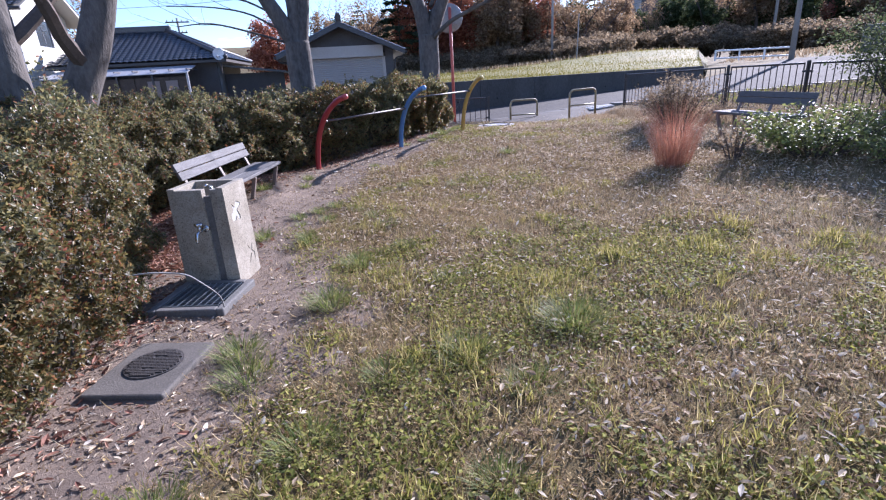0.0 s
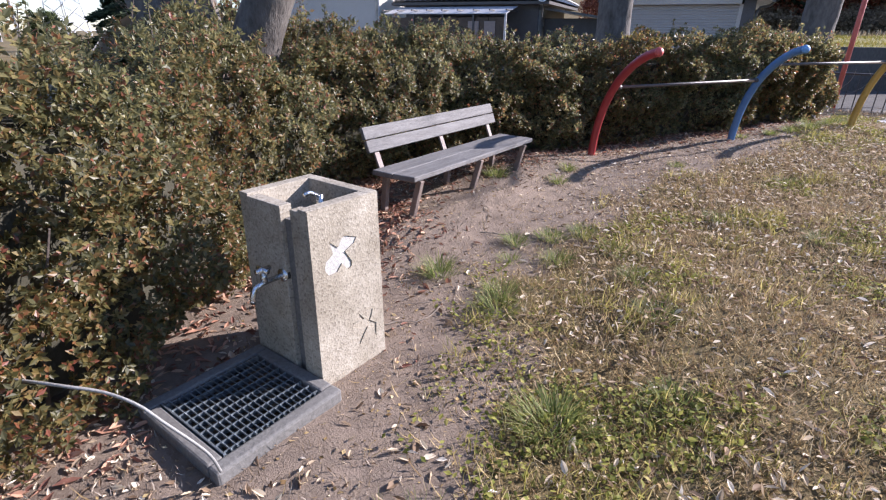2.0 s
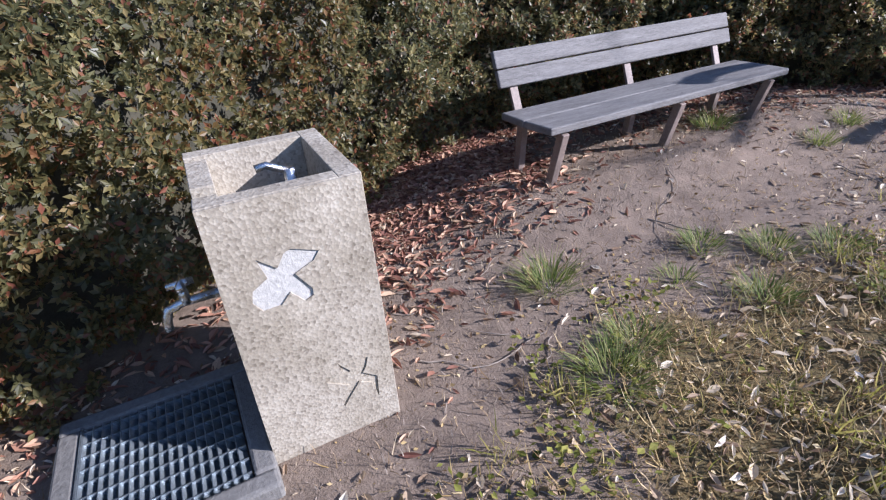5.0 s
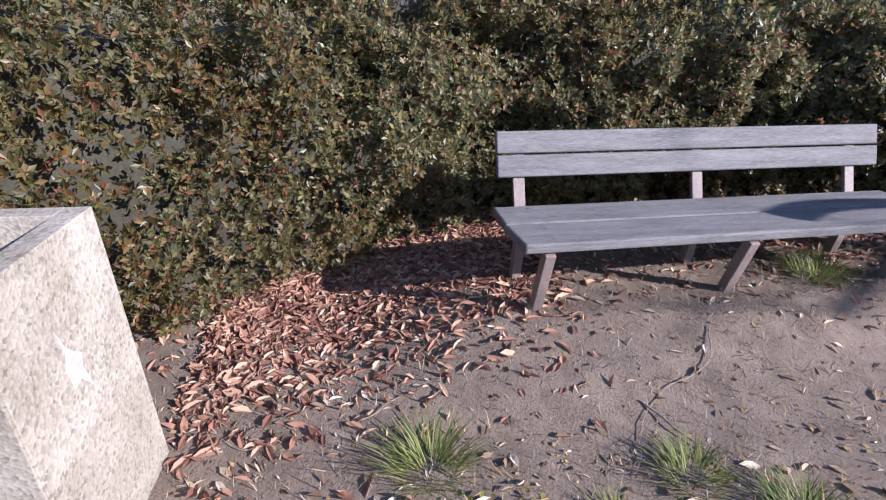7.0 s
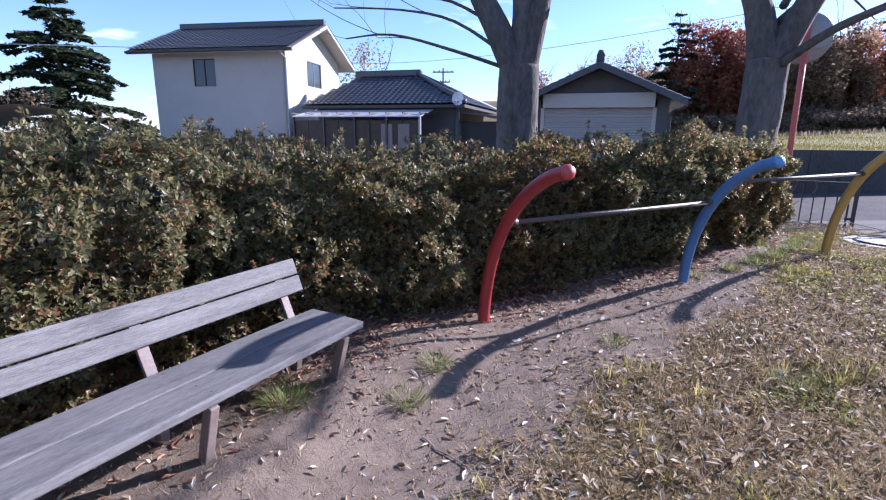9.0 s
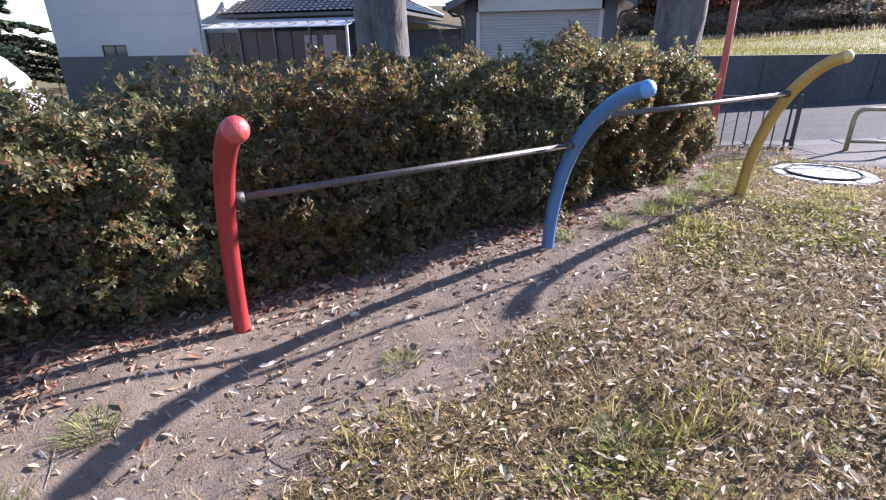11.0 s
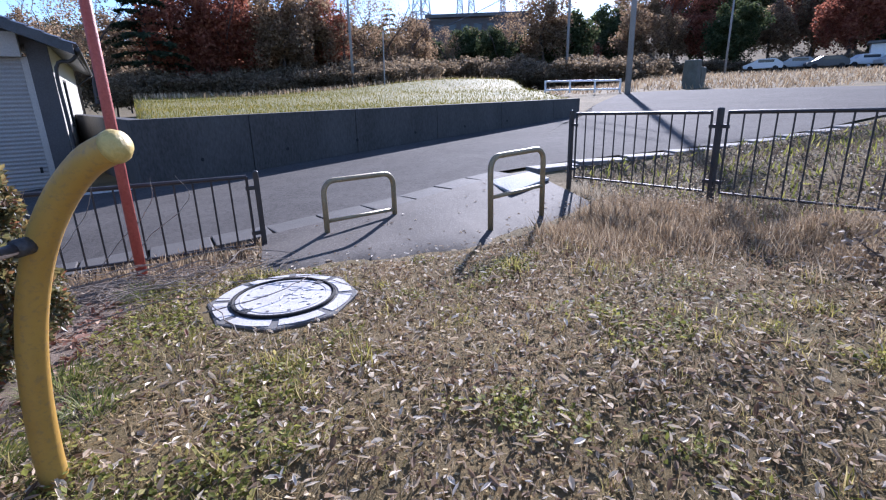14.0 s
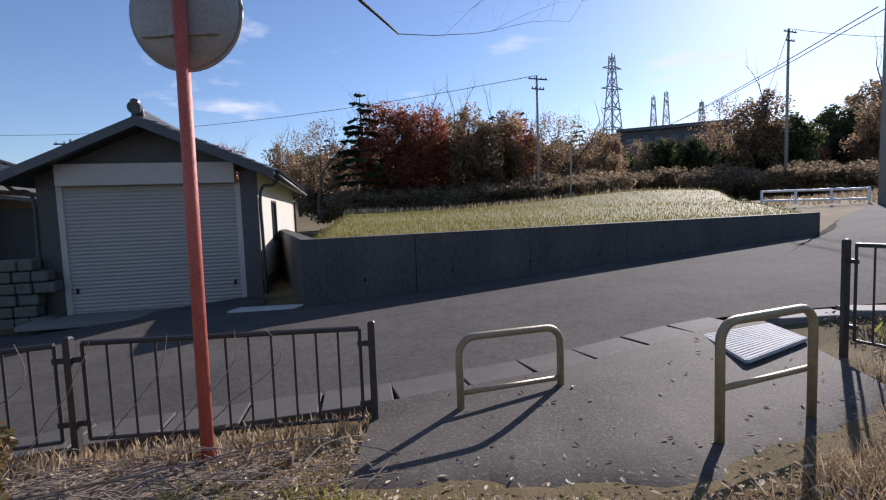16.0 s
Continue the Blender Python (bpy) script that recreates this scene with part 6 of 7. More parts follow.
        if prev:
            for k in range(24):
                bm.faces.new((prev[k], prev[(k + 1) % 24], ring[(k + 1) % 24], ring[k]))
        prev = ring
    part("dish", bm, M_WHITE, dish, smooth=True)
    part("receiver", tube_bm([(0, -0.2, 0.0), (0, -0.55, 0.2)], 0.02, 8), M_WHITE, dish)


build_house()


def build_stone_pier():
    """Rough stone wall end beside the garage."""
    s = thing("stone_wall", "mossy dark stacked-stone wall beside the garage", "wall", (-7.4, 22.7, -0.5), 14)
    r = random.Random(9)
    for j in range(6):
        x = -0.55
        while x < 0.55:
            w = r.uniform(0.28, 0.5)
            part("stone", boxbm(x + w / 2, r.uniform(-.03, .03), 0.13 + j * 0.24, w - 0.02, 0.5, 0.22, 0.03), M_STONE, s)
            x += w


build_stone_pier()


# ---- far things ----
def build_utility_pole(place, h, arms, label, lean=0.0, big=True):
    x, y = place
    z = wood_z(x, y)
    p = thing("utility_pole", label, "utility pole", (x, y, z - 0.3), 25)
    part("shaft", tube_bm([(0, 0, 0), (lean, 0, h)], (0.17, 0.11) if big else (0.13, 0.09), 12), M_POLECON, p, smooth=True)
    for k in range(arms):
        zz = h - 0.35 - 0.85 * k
        arm = part("cross_arm", boxbm(lean * zz / h, -0.16, zz, 1.9 if k == 0 else 1.3, 0.09, 0.1, 0.005), M_IRON, p)
        for q in (-0.8, -0.35, 0.35, 0.8):
            part("insulator", tube_bm([(q * (1 if k == 0 else 0.7) + lean, -0.16, zz + 0.05), (q * (1 if k == 0 else 0.7) + lean, -0.16, zz + 0.2)], (0.05, 0.03), 8), M_POLECON, arm)
    return Vector((x, y, z - 0.3 + h))


A0 = build_utility_pole((20.86, 35.9), 11.5, 2, "tall concrete utility pole at the bend of the road")
bx, by = at_angle(8.85, 46)
B0 = build_utility_pole((bx, by), 11.2, 2, "dark utility pole before the autumn woods", 0.0, False)
cx, cy = at_angle(32.0, 62)
C0 = build_utility_pole((cx, cy), 16.0, 2, "utility pole with a transformer arm near the hill", 0.1)
dx_, dy_ = at_angle(47.0, 70)
D0 = build_utility_pole((dx_, dy_), 13.0, 2, "utility pole at the edge of the hillside wood", 0.05, False)
hx, hy = at_angle(-21.5, 42, (-0.2, 6))
E0 = build_utility_pole((hx - 9, hy + 2), 8.2, 2, "utility pole with crossed arms behind the low house", 0, False)
mx_, my_ = at_angle(12.2, 40)
thin_pole = thing("marker_pole", "thin pale pole standing at the back of the field", "pole", (mx_, my_, wood_z(mx_, my_) - 0.1))
part("shaft", tube_bm([(0, 0, 0), (0.1, 0, 4.0)], 0.05, 8), M_POLECON, thin_pole)


def build_wires():
    a0 = A0 + Vector((0, 0, -2.6))
    f = Vector((*at_angle(13.5, 135), 16.0))
    runs = [(a0 + Vector((0.6, 0.2, 0)), f), (a0 + Vector((-0.6, -0.2, -0.35)), f + Vector((-1, 0, -0.8))), (a0, a0 + Vector((34, -30, 1.5)))]
    runs += [(C0, D0), (B0, B0 + Vector((-80, 20, 1.5))), (C0 + Vector((0, 0, -0.4)), C0 + Vector((30, 60, 2)))]
    for a, b in runs:
        pts = [a.lerp(b, t) + Vector((0, 0, -2.2 * 4 * t * (1 - t) * min(1.0, (b - a).length / 60))) for t in np.linspace(0, 1, 14)]
        w = thing("overhead_wire", "dark overhead wire strung between utility poles", "wire", group="overhead wires")
        part("wire", tube_bm(pts, 0.025, 5), M_IRON, w)


build_wires()
line = thing("overhead_wire", "pale service wire running to the corner of the house", "wire", group="overhead wires")
part("wire", tube_bm([(-60, 8, 9), (-38, 17.5, 6.2), (-19.3, 23.2, 5.2)], 0.02, 5), M_WHITE, line)


def build_pylon(az, d, top_el, seed, arms=4):
    x, y = at_angle(az, d)
    H = 1.7 + d * math.tan(radians(top_el))
    p = thing("pylon", "tall grey steel lattice power pylon in the distance", "pylon", (x, y, 0), 20 + seed, group="pylons")
    half = lambda z: H * (0.075 * (1 - z / H) ** 1.3 + 0.012)
    zs = [H * (1 - (1 - t) ** 1.15) for t in np.linspace(0, 0.97, 13)]
    w = H * 0.0035
    for sx, sy in ((1, 1), (-1, 1), (-1, -1), (1, -1)):
        part("leg", tube_bm([(sx * half(z), sy * half(z), z) for z in zs], w, 4), M_LATTICE, p)
    braces = []
    for a, b in zip(zs, zs[1:]):
        for sx, sy, tx, ty in ((1, 1, -1, 1), (-1, 1, -1, -1), (-1, -1, 1, -1), (1, -1, 1, 1)):
            braces.append(([(sx * half(a), sy * half(a), a), (tx * half(b), ty * half(b), b)], w * 0.6, 4))
            braces.append(([(tx * half(a), ty * half(a), a), (sx * half(b), sy * half(b), b)], w * 0.6, 4))
    part("bracing", tubes_bm(braces), M_LATTICE, p)["kind"] = "stuff"
    part("peak", tube_bm([(0, 0, H * 0.95), (0, 0, H)], w, 4), M_LATTICE, p)
    for k in range(arms):
        z = H * (0.9 - 0.13 * k)
        L = H * (0.075 + 0.012 * (k % 2))
        part("cross_arm", tubes_bm([([(-L, 0, z), (0, 0, z + H * 0.02), (L, 0, z)], w * 1.2, 4), ([(-L, 0, z), (0, 0, z - H * 0.004), (L, 0, z)], w, 4)]), M_LATTICE, p)


build_pylon(16.6, 260, 15.3, 5)
build_pylon(20.6, 330, 10.8, 40)
build_pylon(21.8, 335, 11.1, 40)
build_pylon(25.0, 420, 9.8, 20)
px_, py_ = at_angle(-72.2, 170, (-0.3, 5.7))
build_pylon(math.degrees(math.atan2(px_ - 2, py_ - 12.5)), math.hypot(px_ - 2, py_ - 12.5), 12.5, 10)


def build_hall():
    """Long flat-roofed building on the rise beyond the field."""
    x, y = at_angle(22.5, 150)
    b = thing("building", "long dark flat-roofed building on the rise behind the trees", "building", (x, y, gz(x, y) - 0.3), -22)
    part("wall", boxbm(0, 0, 3.4, 26, 10, 7.2), M_GABLE, b)
    part("roof", boxbm(0, 0, 7.4, 28, 12, 0.9, 0.1), M_TILE, b)
    for k in range(7):
        part("window", boxbm(-10.5 + 3.5 * k, -5.02, 4.5, 2.2, 0.1, 1.6), M_GLASS, b)
    x, y = at_angle(17.5, 150)
    c = thing("building", "grey boxy building end showing above the trees", "building", (x, y, gz(x, y) - 0.3), -17)
    part("wall", boxbm(0, 0, 3.2, 9, 9, 6.4), M_PLASTER, c)
    part("roof", boxbm(0, 0, 6.6, 9.6, 9.6, 0.5, 0.05), M_TILE, c)


build_hall()


def build_car(paint, place, turn, n):
    c = thing("car", "parked %s car far off below the wooded hill" % n, "car", place, turn, group="parked cars")
    bm = bmesh.new()
    prof = ((-2.1, 0.35), (2.1, 0.35), (2.15, 0.75), (1.3, 0.95), (0.6, 1.45), (-1.3, 1.48), (-1.95, 0.98), (-2.15, 0.9))
    a = [bm.verts.new((x, -0.82, z)) for x, z in prof]
    b = [bm.verts.new((x, 0.82, z)) for x, z in prof]
    bm.faces.new(a)
    bm.faces.new(b[::-1])
    for i in range(len(prof)):
        j = (i + 1) % len(prof)
        bm.faces.new((a[i], b[i], b[j], a[j]))
    bmesh.ops.bevel(bm, geom=bm.edges[:], offset=0.07, segments=2, affect='EDGES')
    part("body", bm, paint, c, smooth=False)
    for s in (-1, 1):
        part("side_window", boxbm(-0.3, s * 0.8, 1.2, 1.7, 0.06, 0.34, 0.02), M_GLASS, c)
        for x in (-1.35, 1.35):
            part("wheel", tube_bm([(x, s * 0.66, 0.32), (x, s * 0.86, 0.32)], 0.32, 16), M_BLACK, c)


for k, (az, d) in enumerate(((49.5, 78), (52.0, 80), (54.2, 78), (56.8, 80), (59.0, 77), (61.5, 79), (64, 78))):
    x, y = at_angle(az, d, (1.66, 11.3))
    build_car(M_CAR[k % 3], (x, y, gz(x, y) + 0.0), 130 + 6 * k, ("white", "silver", "dark")[k % 3])
gx, gy = at_angle(60, 86, (1.66, 11.3))
shed = thing("building", "low white building beside the parked cars", "building", (gx, gy, gz(gx, gy) - 0.2), -55)
part("wall", boxbm(0, 0, 1.3, 9, 4, 2.8), M_WHITE, shed)
part("roof", boxbm(0, 0, 2.9, 9.8, 5, 0.3, 0.04), M_TILE, shed)


def build_far_rail():
    a = Vector((*at_angle(29.6, 33, (1.66, 11.3)), 0))
    b = Vector((*at_angle(37.2, 33.5, (1.66, 11.3)), 0))
    r = thing("guard_rail", "low white two-rail barrier at the bend of the road", "guard rail")
    for k in range(4):
        p = a.lerp(b, k / 3)
        z = wood_z(p.x, p.y)
        part("post", tube_bm([(p.x, p.y, z - 0.2), (p.x, p.y, 2.05)], 0.06, 10), M_WHITE, r)
    for z in (2.0, 1.5):
        part("rail", tube_bm([(a.x, a.y, z), (b.x, b.y, z - 0.05)], 0.06, 10), M_WHITE, r)
    x, y = at_angle(44.0, 36, (1.66, 11.3))
    s = thing("stone_block", "pair of dark squared stone blocks at the roadside", "stone", (x, y, gz(x, y) - 0.1), 30)
    for cx, w, h in ((-0.45, 0.95, 1.75), (0.55, 1.0, 1.35)):
        bm = boxbm(cx, 0, h / 2, w, 0.8, h, 0.06)
        bmesh.ops.subdivide_edges(bm, edges=bm.edges[:], cuts=2, use_grid_fill=True)
        for v in bm.verts:
            v.co += Vector((1, 1, 0.6)) * 0.09 * noise.noise(v.co * 2.2)
        part("stone", bm, M_STONE, s)


build_far_rail()

tx, ty = -117.0, 33.4
tank = thing("water_tank", "pink round water tank standing on legs far beyond the hedge", "water tank", (tx, ty, gz(tx, ty) - 0.2))
M_PINK = surface("faded_pink_paint", (0.5, 0.16, 0.3), (0.6, 0.24, 0.38), scale=0.6, fine=8, rough=0.6)
part("vessel", tube_bm([(0, 0, 8.0), (0, 0, 11.2), (0, 0, 11.5)], (2.1, 2.35, 2.2), 24), M_PINK, tank, "pink painted vessel")
for k in range(4):
    q = Vector((1.6 * math.cos(k * 1.571 + 0.6), 1.6 * math.sin(k * 1.571 + 0.6), 0))
    part("leg", tube_bm([q * 1.25, q + Vector((0, 0, 8.1))], 0.16, 8), M_POLECON, tank)

tent = thing("greenhouse", "white plastic-covered greenhouse roof behind the hedge", "greenhouse", (-19, 13.5, -0.6), 62)
v, f = [], []
for i in range(2):
    for t in np.linspace(0, math.pi, 13):
        v.append((-3.0 * math.cos(t), -4 + 8 * i, 2.75 * math.sin(t)))
for k in range(12):
    f.append((k, k + 1, 14 + k, 13 + k))
part("cover", mesh_arrays("cover", v, f, M_PLASTIC, True), M_PLASTIC, tent)


# ---- shrubs and weeds of the park ----
def build_shrub(name, label, place, w, h, mat, n, leaf, seed, stems=14, twiggy=0.0):
    x, y = place
    s = thing(name, label, "shrub", (x, y, gz(x, y)))
    r = random.Random(seed)
    lines, tips = [], []
    for k in range(stems):
        a = r.uniform(0, 6.28)
        q = math.sqrt(r.random()) * w / 2
        tip = Vector((math.cos(a) * q, math.sin(a) * q, h * r.uniform(0.6, 1.05) * (1 - 0.3 * (2 * q / w) ** 2)))
        lines.append(([(tip.x * 0.25, tip.y * 0.25, -0.05), (tip.x * 0.6, tip.y * 0.6, tip.z * 0.55), tip], (0.014, 0.009, 0.004), 4))
        tips.append(tip)
    part("branchwork", tubes_bm(lines), M_TWIG, s)["kind"] = "stuff"
    i = rng.integers(0, stems, n)
    t = 1 - 0.75 * rng.random(n) ** 1.4
    T = np.array(tips)[i]
    P = T * (0.35 + 0.65 * t[:, None]) * np.array((1, 1, 0)) + np.stack([np.zeros(n), np.zeros(n), T[:, 2] * t], 1) + rng.normal(0, 1, (n, 3)) * (w * 0.07, w * 0.07, h * 0.05)
    P[:, 2] = np.maximum(P[:, 2], 0.03)
    sz = rng.uniform(0.7, 1.3, n) * leaf
    part("leaves", scatter("leaves", LEAF_V, LEAF_F, P, rotations(n, 0.8), np.stack([sz * 1.1, sz, sz], 1), mat), mat, s)["kind"] = "stuff"


build_shrub("shrub", "leafy yellow-green shrub catching the light by the fence", (5.75, 8.1), 1.9, 0.72, M_SHRUB, 5200, 0.06, 2, 40)
build_shrub("shrub", "low yellow-green weeds in front of the dark bush", (6.4, 7.4), 1.6, 0.6, M_SHRUB, 2600, 0.05, 3, 26)
build_shrub("bush", "large dark evergreen bush hanging over the fence", (8.55, 10.0), 2.7, 2.15, M_BUSH, 15000, 0.07, 4, 60)
build_shrub("bush", "dark straggling bush at the edge of the grass", (7.2, 5.8), 2.4, 1.3, M_BUSH, 8000, 0.06, 5, 40)
build_shrub("bush", "brown withered bush beside the far bench", (5.1, 11.6), 1.7, 1.05, M_BROWNBUSH, 5200, 0.05, 6, 40)
build_shrub("bush", "brown withered weeds along the fence", (5.2, 12.55), 1.3, 0.75, M_BANK, 4200, 0.05, 7, 30)
build_shrub("shrub", "tall evergreen shrub growing out behind the clipped hedge", (-4.5, 6.35), 1.5, 2.05, M_HEDGE, 9000, 0.055, 9, 40)
build_shrub("shrub", "small yellowed weed beside the far bench", (4.7, 8.2), 0.6, 0.6, M_BROWNBUSH, 500, 0.05, 8, 10)


def blades(name, label, places, height, mat, tilt, width=1.0, category="grass", flat=False):
    n = len(places)
    P = np.array([(x, y, 0) for x, y in places])
    P[:, 2] = surface_z(P[:, 0], P[:, 1]) - 0.008
    h = height * rng.uniform(0.5, 1.25, n)
    sz = np.stack([np.minimum(h, 0.25) * 1.6 * width, h, h], 1)
    return tagged(new(name, scatter(name, BLADE_V, BLADE_F, P, lying(n) if flat else rotations(n, tilt), sz, mat)), label, category, kind="stuff")


def lying(n):
    """Rotations that lay a blade nearly flat, its tip arching up a little."""
    r = rotations(n, 0.0)
    b, a = rng.uniform(0.95, 1.5, n), rng.uniform(0, 2 * math.pi, n)
    ca, sa, cb, sb = np.cos(a), np.sin(a), np.cos(b), np.sin(b)
    r[:, 0, 0], r[:, 0, 1], r[:, 0, 2] = ca, -sa * cb, sa * sb
    r[:, 1, 0], r[:, 1, 1], r[:, 1, 2] = sa, ca * cb, -ca * sb
    r[:, 2, 0], r[:, 2, 1], r[:, 2, 2] = 0, sb, cb
    return r


def in_turf(n, x0, x1, y0, y1, keep):
    x, y = rng.uniform(x0, x1, n), rng.uniform(y0, y1, n)
    e = np.interp(x, EDGE_X, EDGE_Y)
    ok = ((x > hedge_front(y) + 0.05) | ((y > 14.7) & (x > -2.2))) & ~((x > 1.35) & (x < 5.0) & (y > 15.12 + 0.4 * np.maximum(0, x - 3.3))) & (y < e - 0.3)
    ok &= ~((np.abs(x + 1.365) < 0.25) & (np.abs(y - 4.64) < 0.22)) & ~((np.abs(x + 1.31) < 0.29) & (np.abs(y - 4.13) < 0.31)) & ~((np.abs(x + 1.1) < 0.27) & (np.abs(y - 3.11) < 0.31)) & (np.hypot(x - 1.45, y - 14.47) > 0.54)
    x, y = x[ok], y[ok]
    k = rng.random(len(x)) < keep(x, y)
    return np.stack([x[k], y[k]], 1)


def patch(x, y, s, o):
    return np.array([noise.noise((a * s, b * s, o)) for a, b in zip(x, y)])


def lush(x, y):
    """How green the turf is: 0 dry, 1 lush."""
    g = 0.52 + 0.65 * patch(x, y, 0.55, 3.0) + 0.6 * patch(x, y, 1.9, 8.0) + 0.3 * patch(x, y, 5.0, 2.0)
    dry = step(1.2, 3.2, x) * step(4.5, 6.5, y) * step(12.5, 9.5, y)
    return np.clip(g - 0.42 * step(6.2, 9.5, y) - 0.65 * dry + 0.15 * step(3.5, 1.5, y), 0, 1)


def clumped(places, per, spread):
    """Blades gathered in small tussocks round the given places."""
    return np.repeat(places, per, 0) + rng.normal(0, spread, (len(places) * per, 2))


near_y = lambda y: np.where(y < 9, 1.0, 0.75)
GREEN = in_turf(34000, -2.5, 6.5, 0.2, 15.8, lambda x, y: (1 - bare(x, y)) * (0.06 + 0.94 * lush(x, y)) * np.where(x > 4.5, 0.4, 1.0) * near_y(y))
DRY = in_turf(34000, -2.5, 7.5, 0.2, 15.9, lambda x, y: (1 - 0.95 * bare(x, y)) * (1.0 - 0.7 * lush(x, y)) * np.where(x > 4.5, 0.6, 1.0) * near_y(y))
TUSSOCK = clumped(GREEN[::2], 16, 0.03)
blades("grass_green", "short green autumn grass in patches", TUSSOCK, 0.05 + 0.075 * np.clip(0.4 + 1.3 * patch(TUSSOCK[:, 0], TUSSOCK[:, 1], 1.7, 31.0), 0, 1), M_GRASS, 0.75, 0.45)
blades("grass_dry", "short straw-coloured dead grass in patches", clumped(DRY, 6, 0.035), 0.075, M_STRAW, 0.9, 0.4)
THATCH = in_turf(260000, -1.6, 5.0, 0.25, 15.7, lambda x, y: (1 - 0.97 * bare(x, y)) * np.where((np.abs(x - 1.0) < 2.6) & (y < 12), 1.0, 0.5) * (0.85 - 0.45 * step(9, 11, y)))
blades("dead_grass_mat", "matted brown and straw-coloured dead grass lying flat", THATCH, 0.09, M_THATCH, 0.0, 0.42, flat=True)
CRUMB = in_turf(120000, -2.0, 5.0, 0.25, 15.6, lambda x, y: (1 - 0.8 * bare(x, y)) * np.where(np.abs(x - 1.0) < 2.6, 0.9, 0.4))
n = len(CRUMB)
P = np.column_stack([CRUMB, surface_z(CRUMB[:, 0], CRUMB[:, 1]) + rng.uniform(0.0, 0.03, n) * (1 - 0.8 * bare(CRUMB[:, 0], CRUMB[:, 1]))])
sz = 0.009 + 0.022 * rng.random(n) ** 2
tagged(new("leaf_crumbs", scatter("leaf_crumbs", SMALL_V, SMALL_F, P, rotations(n, 0.7), np.stack([sz * 1.3, sz, sz], 1), M_THATCH)), "brown crumbs of broken dead leaves in the turf", "fallen leaves", kind="stuff")
blades("straw_bits", "bits of dry grass and rootlets lying on the soil", in_turf(40000, -2.6, 1.2, 0.3, 13.0, lambda x, y: 0.8 * bare(x, y)), 0.045, M_STRAW, 1.5, 0.55)
blades("root_bits", "dark rootlets and crumbs lying on the soil", in_turf(40000, -2.6, 1.2, 0.3, 13.0, lambda x, y: 0.8 * bare(x, y)), 0.04, M_DEADWOOD, 1.5, 0.8, "debris")
# low round-leaved weeds
W_ = in_turf(270000, -1.6, 4.8, 0.3, 15.5, lambda x, y: (1 - bare(x, y)) * step(0.3, 0.8, lush(x, y) + 0.12 * step(9, 11, y) + 0.5 * patch(x, y, 1.3, 21.0)))
n = len(W_)
P = np.column_stack([W_, surface_z(W_[:, 0], W_[:, 1]) + rng.uniform(0.0, 0.05, n)])
sz = rng.uniform(0.016, 0.04, n)
tagged(new("low_weeds", scatter("low_weeds", SMALL_V, SMALL_F, P, rotations(n, 0.7), np.stack([sz * 1.25, sz, sz], 1), M_CLOVER)), "low round-leaved green weeds among the grass", "weeds", kind="stuff")


def litter(name, label, places, mat, lo, hi, tilt, lift=0.012):
    n = len(places)
    P = np.column_stack([places, surface_z(places[:, 0], places[:, 1]) + rng.uniform(-0.002, lift, n) * (1 - 0.8 * bare(places[:, 0], places[:, 1]))])
    s = lo + (hi - lo) * rng.random(n) ** 1.7
    tagged(new(name, scatter(name, CURL_V, CURL_F, P, rotations(n, tilt), np.stack([s * rng.uniform(0.5, 1.05, n), s, s], 1), mat)), label, "fallen leaves", kind="stuff")


litter("fallen_leaves", "scattered curled tan fallen leaves over the grass", in_turf(185000, -2.6, 6.5, 0.2, 16.0, lambda x, y: np.clip(0.29 + 0.34 * step(6.0, 8.5, y) + 0.45 * patch(x, y, 0.9, 14.0) + 0.3 * patch(x, y, 2.6, 4.0), 0.03, 1) * (1 - np.where(y < 4.6, 0.45, 0.75) * bare(x, y)) * np.where(x > 4, 0.75, 1)), M_LITTER, 0.022, 0.072, 0.7, 0.05)


def under_hedge(n, y0, y1, reach):
    y = rng.uniform(y0, y1, n)
    x = hedge_front(y) - 0.3 + np.abs(rng.normal(0, reach, n))
    ok = ~((np.abs(x + 1.365) < 0.25) & (np.abs(y - 4.64) < 0.22)) & ~((np.abs(x + 1.31) < 0.3) & (np.abs(y - 4.13) < 0.32)) & ~((np.abs(x + 1.1) < 0.28) & (np.abs(y - 3.11) < 0.32))
    return np.stack([x[ok], y[ok]], 1)


litter("fallen_leaves", "drift of red-brown fallen leaves at the foot of the hedge", np.concatenate([under_hedge(2600, 1.0, 15, 0.3), under_hedge(6500, 4.8, 6.4, 0.52), under_hedge(900, 8.6, 12, 0.3), under_hedge(2200, 6.2, 8.6, 0.4)]), M_LITTER_RED, 0.035, 0.095, 0.55, 0.05)

litter("fallen_leaves", "small dull tan leaves mixed into the drift under the hedge", np.concatenate([under_hedge(2600, 4.9, 8.6, 0.42), under_hedge(1500, 0.8, 4.0, 0.35)]), M_LITTER, 0.02, 0.05, 0.7, 0.05)
# leaves blown onto the entrance apron, thick along its edges
n = 170
x = rng.uniform(1.45, 5.0, n)
near = 15.16 + 0.05 * (x - 1.4) + 0.5 * np.maximum(0, x - 3.4)
q = rng.random(n) ** 4
y = near + (np.interp(x, EDGE_X, EDGE_Y) - 0.2 - near) * q
P = np.array([(a, b, apron_z(a, b, 0, min(1, max(0, c)) if c > 0.07 else 0.07) + 0.006) for a, b, c in zip(x, y, q)])
sz = rng.uniform(0.025, 0.06, n)
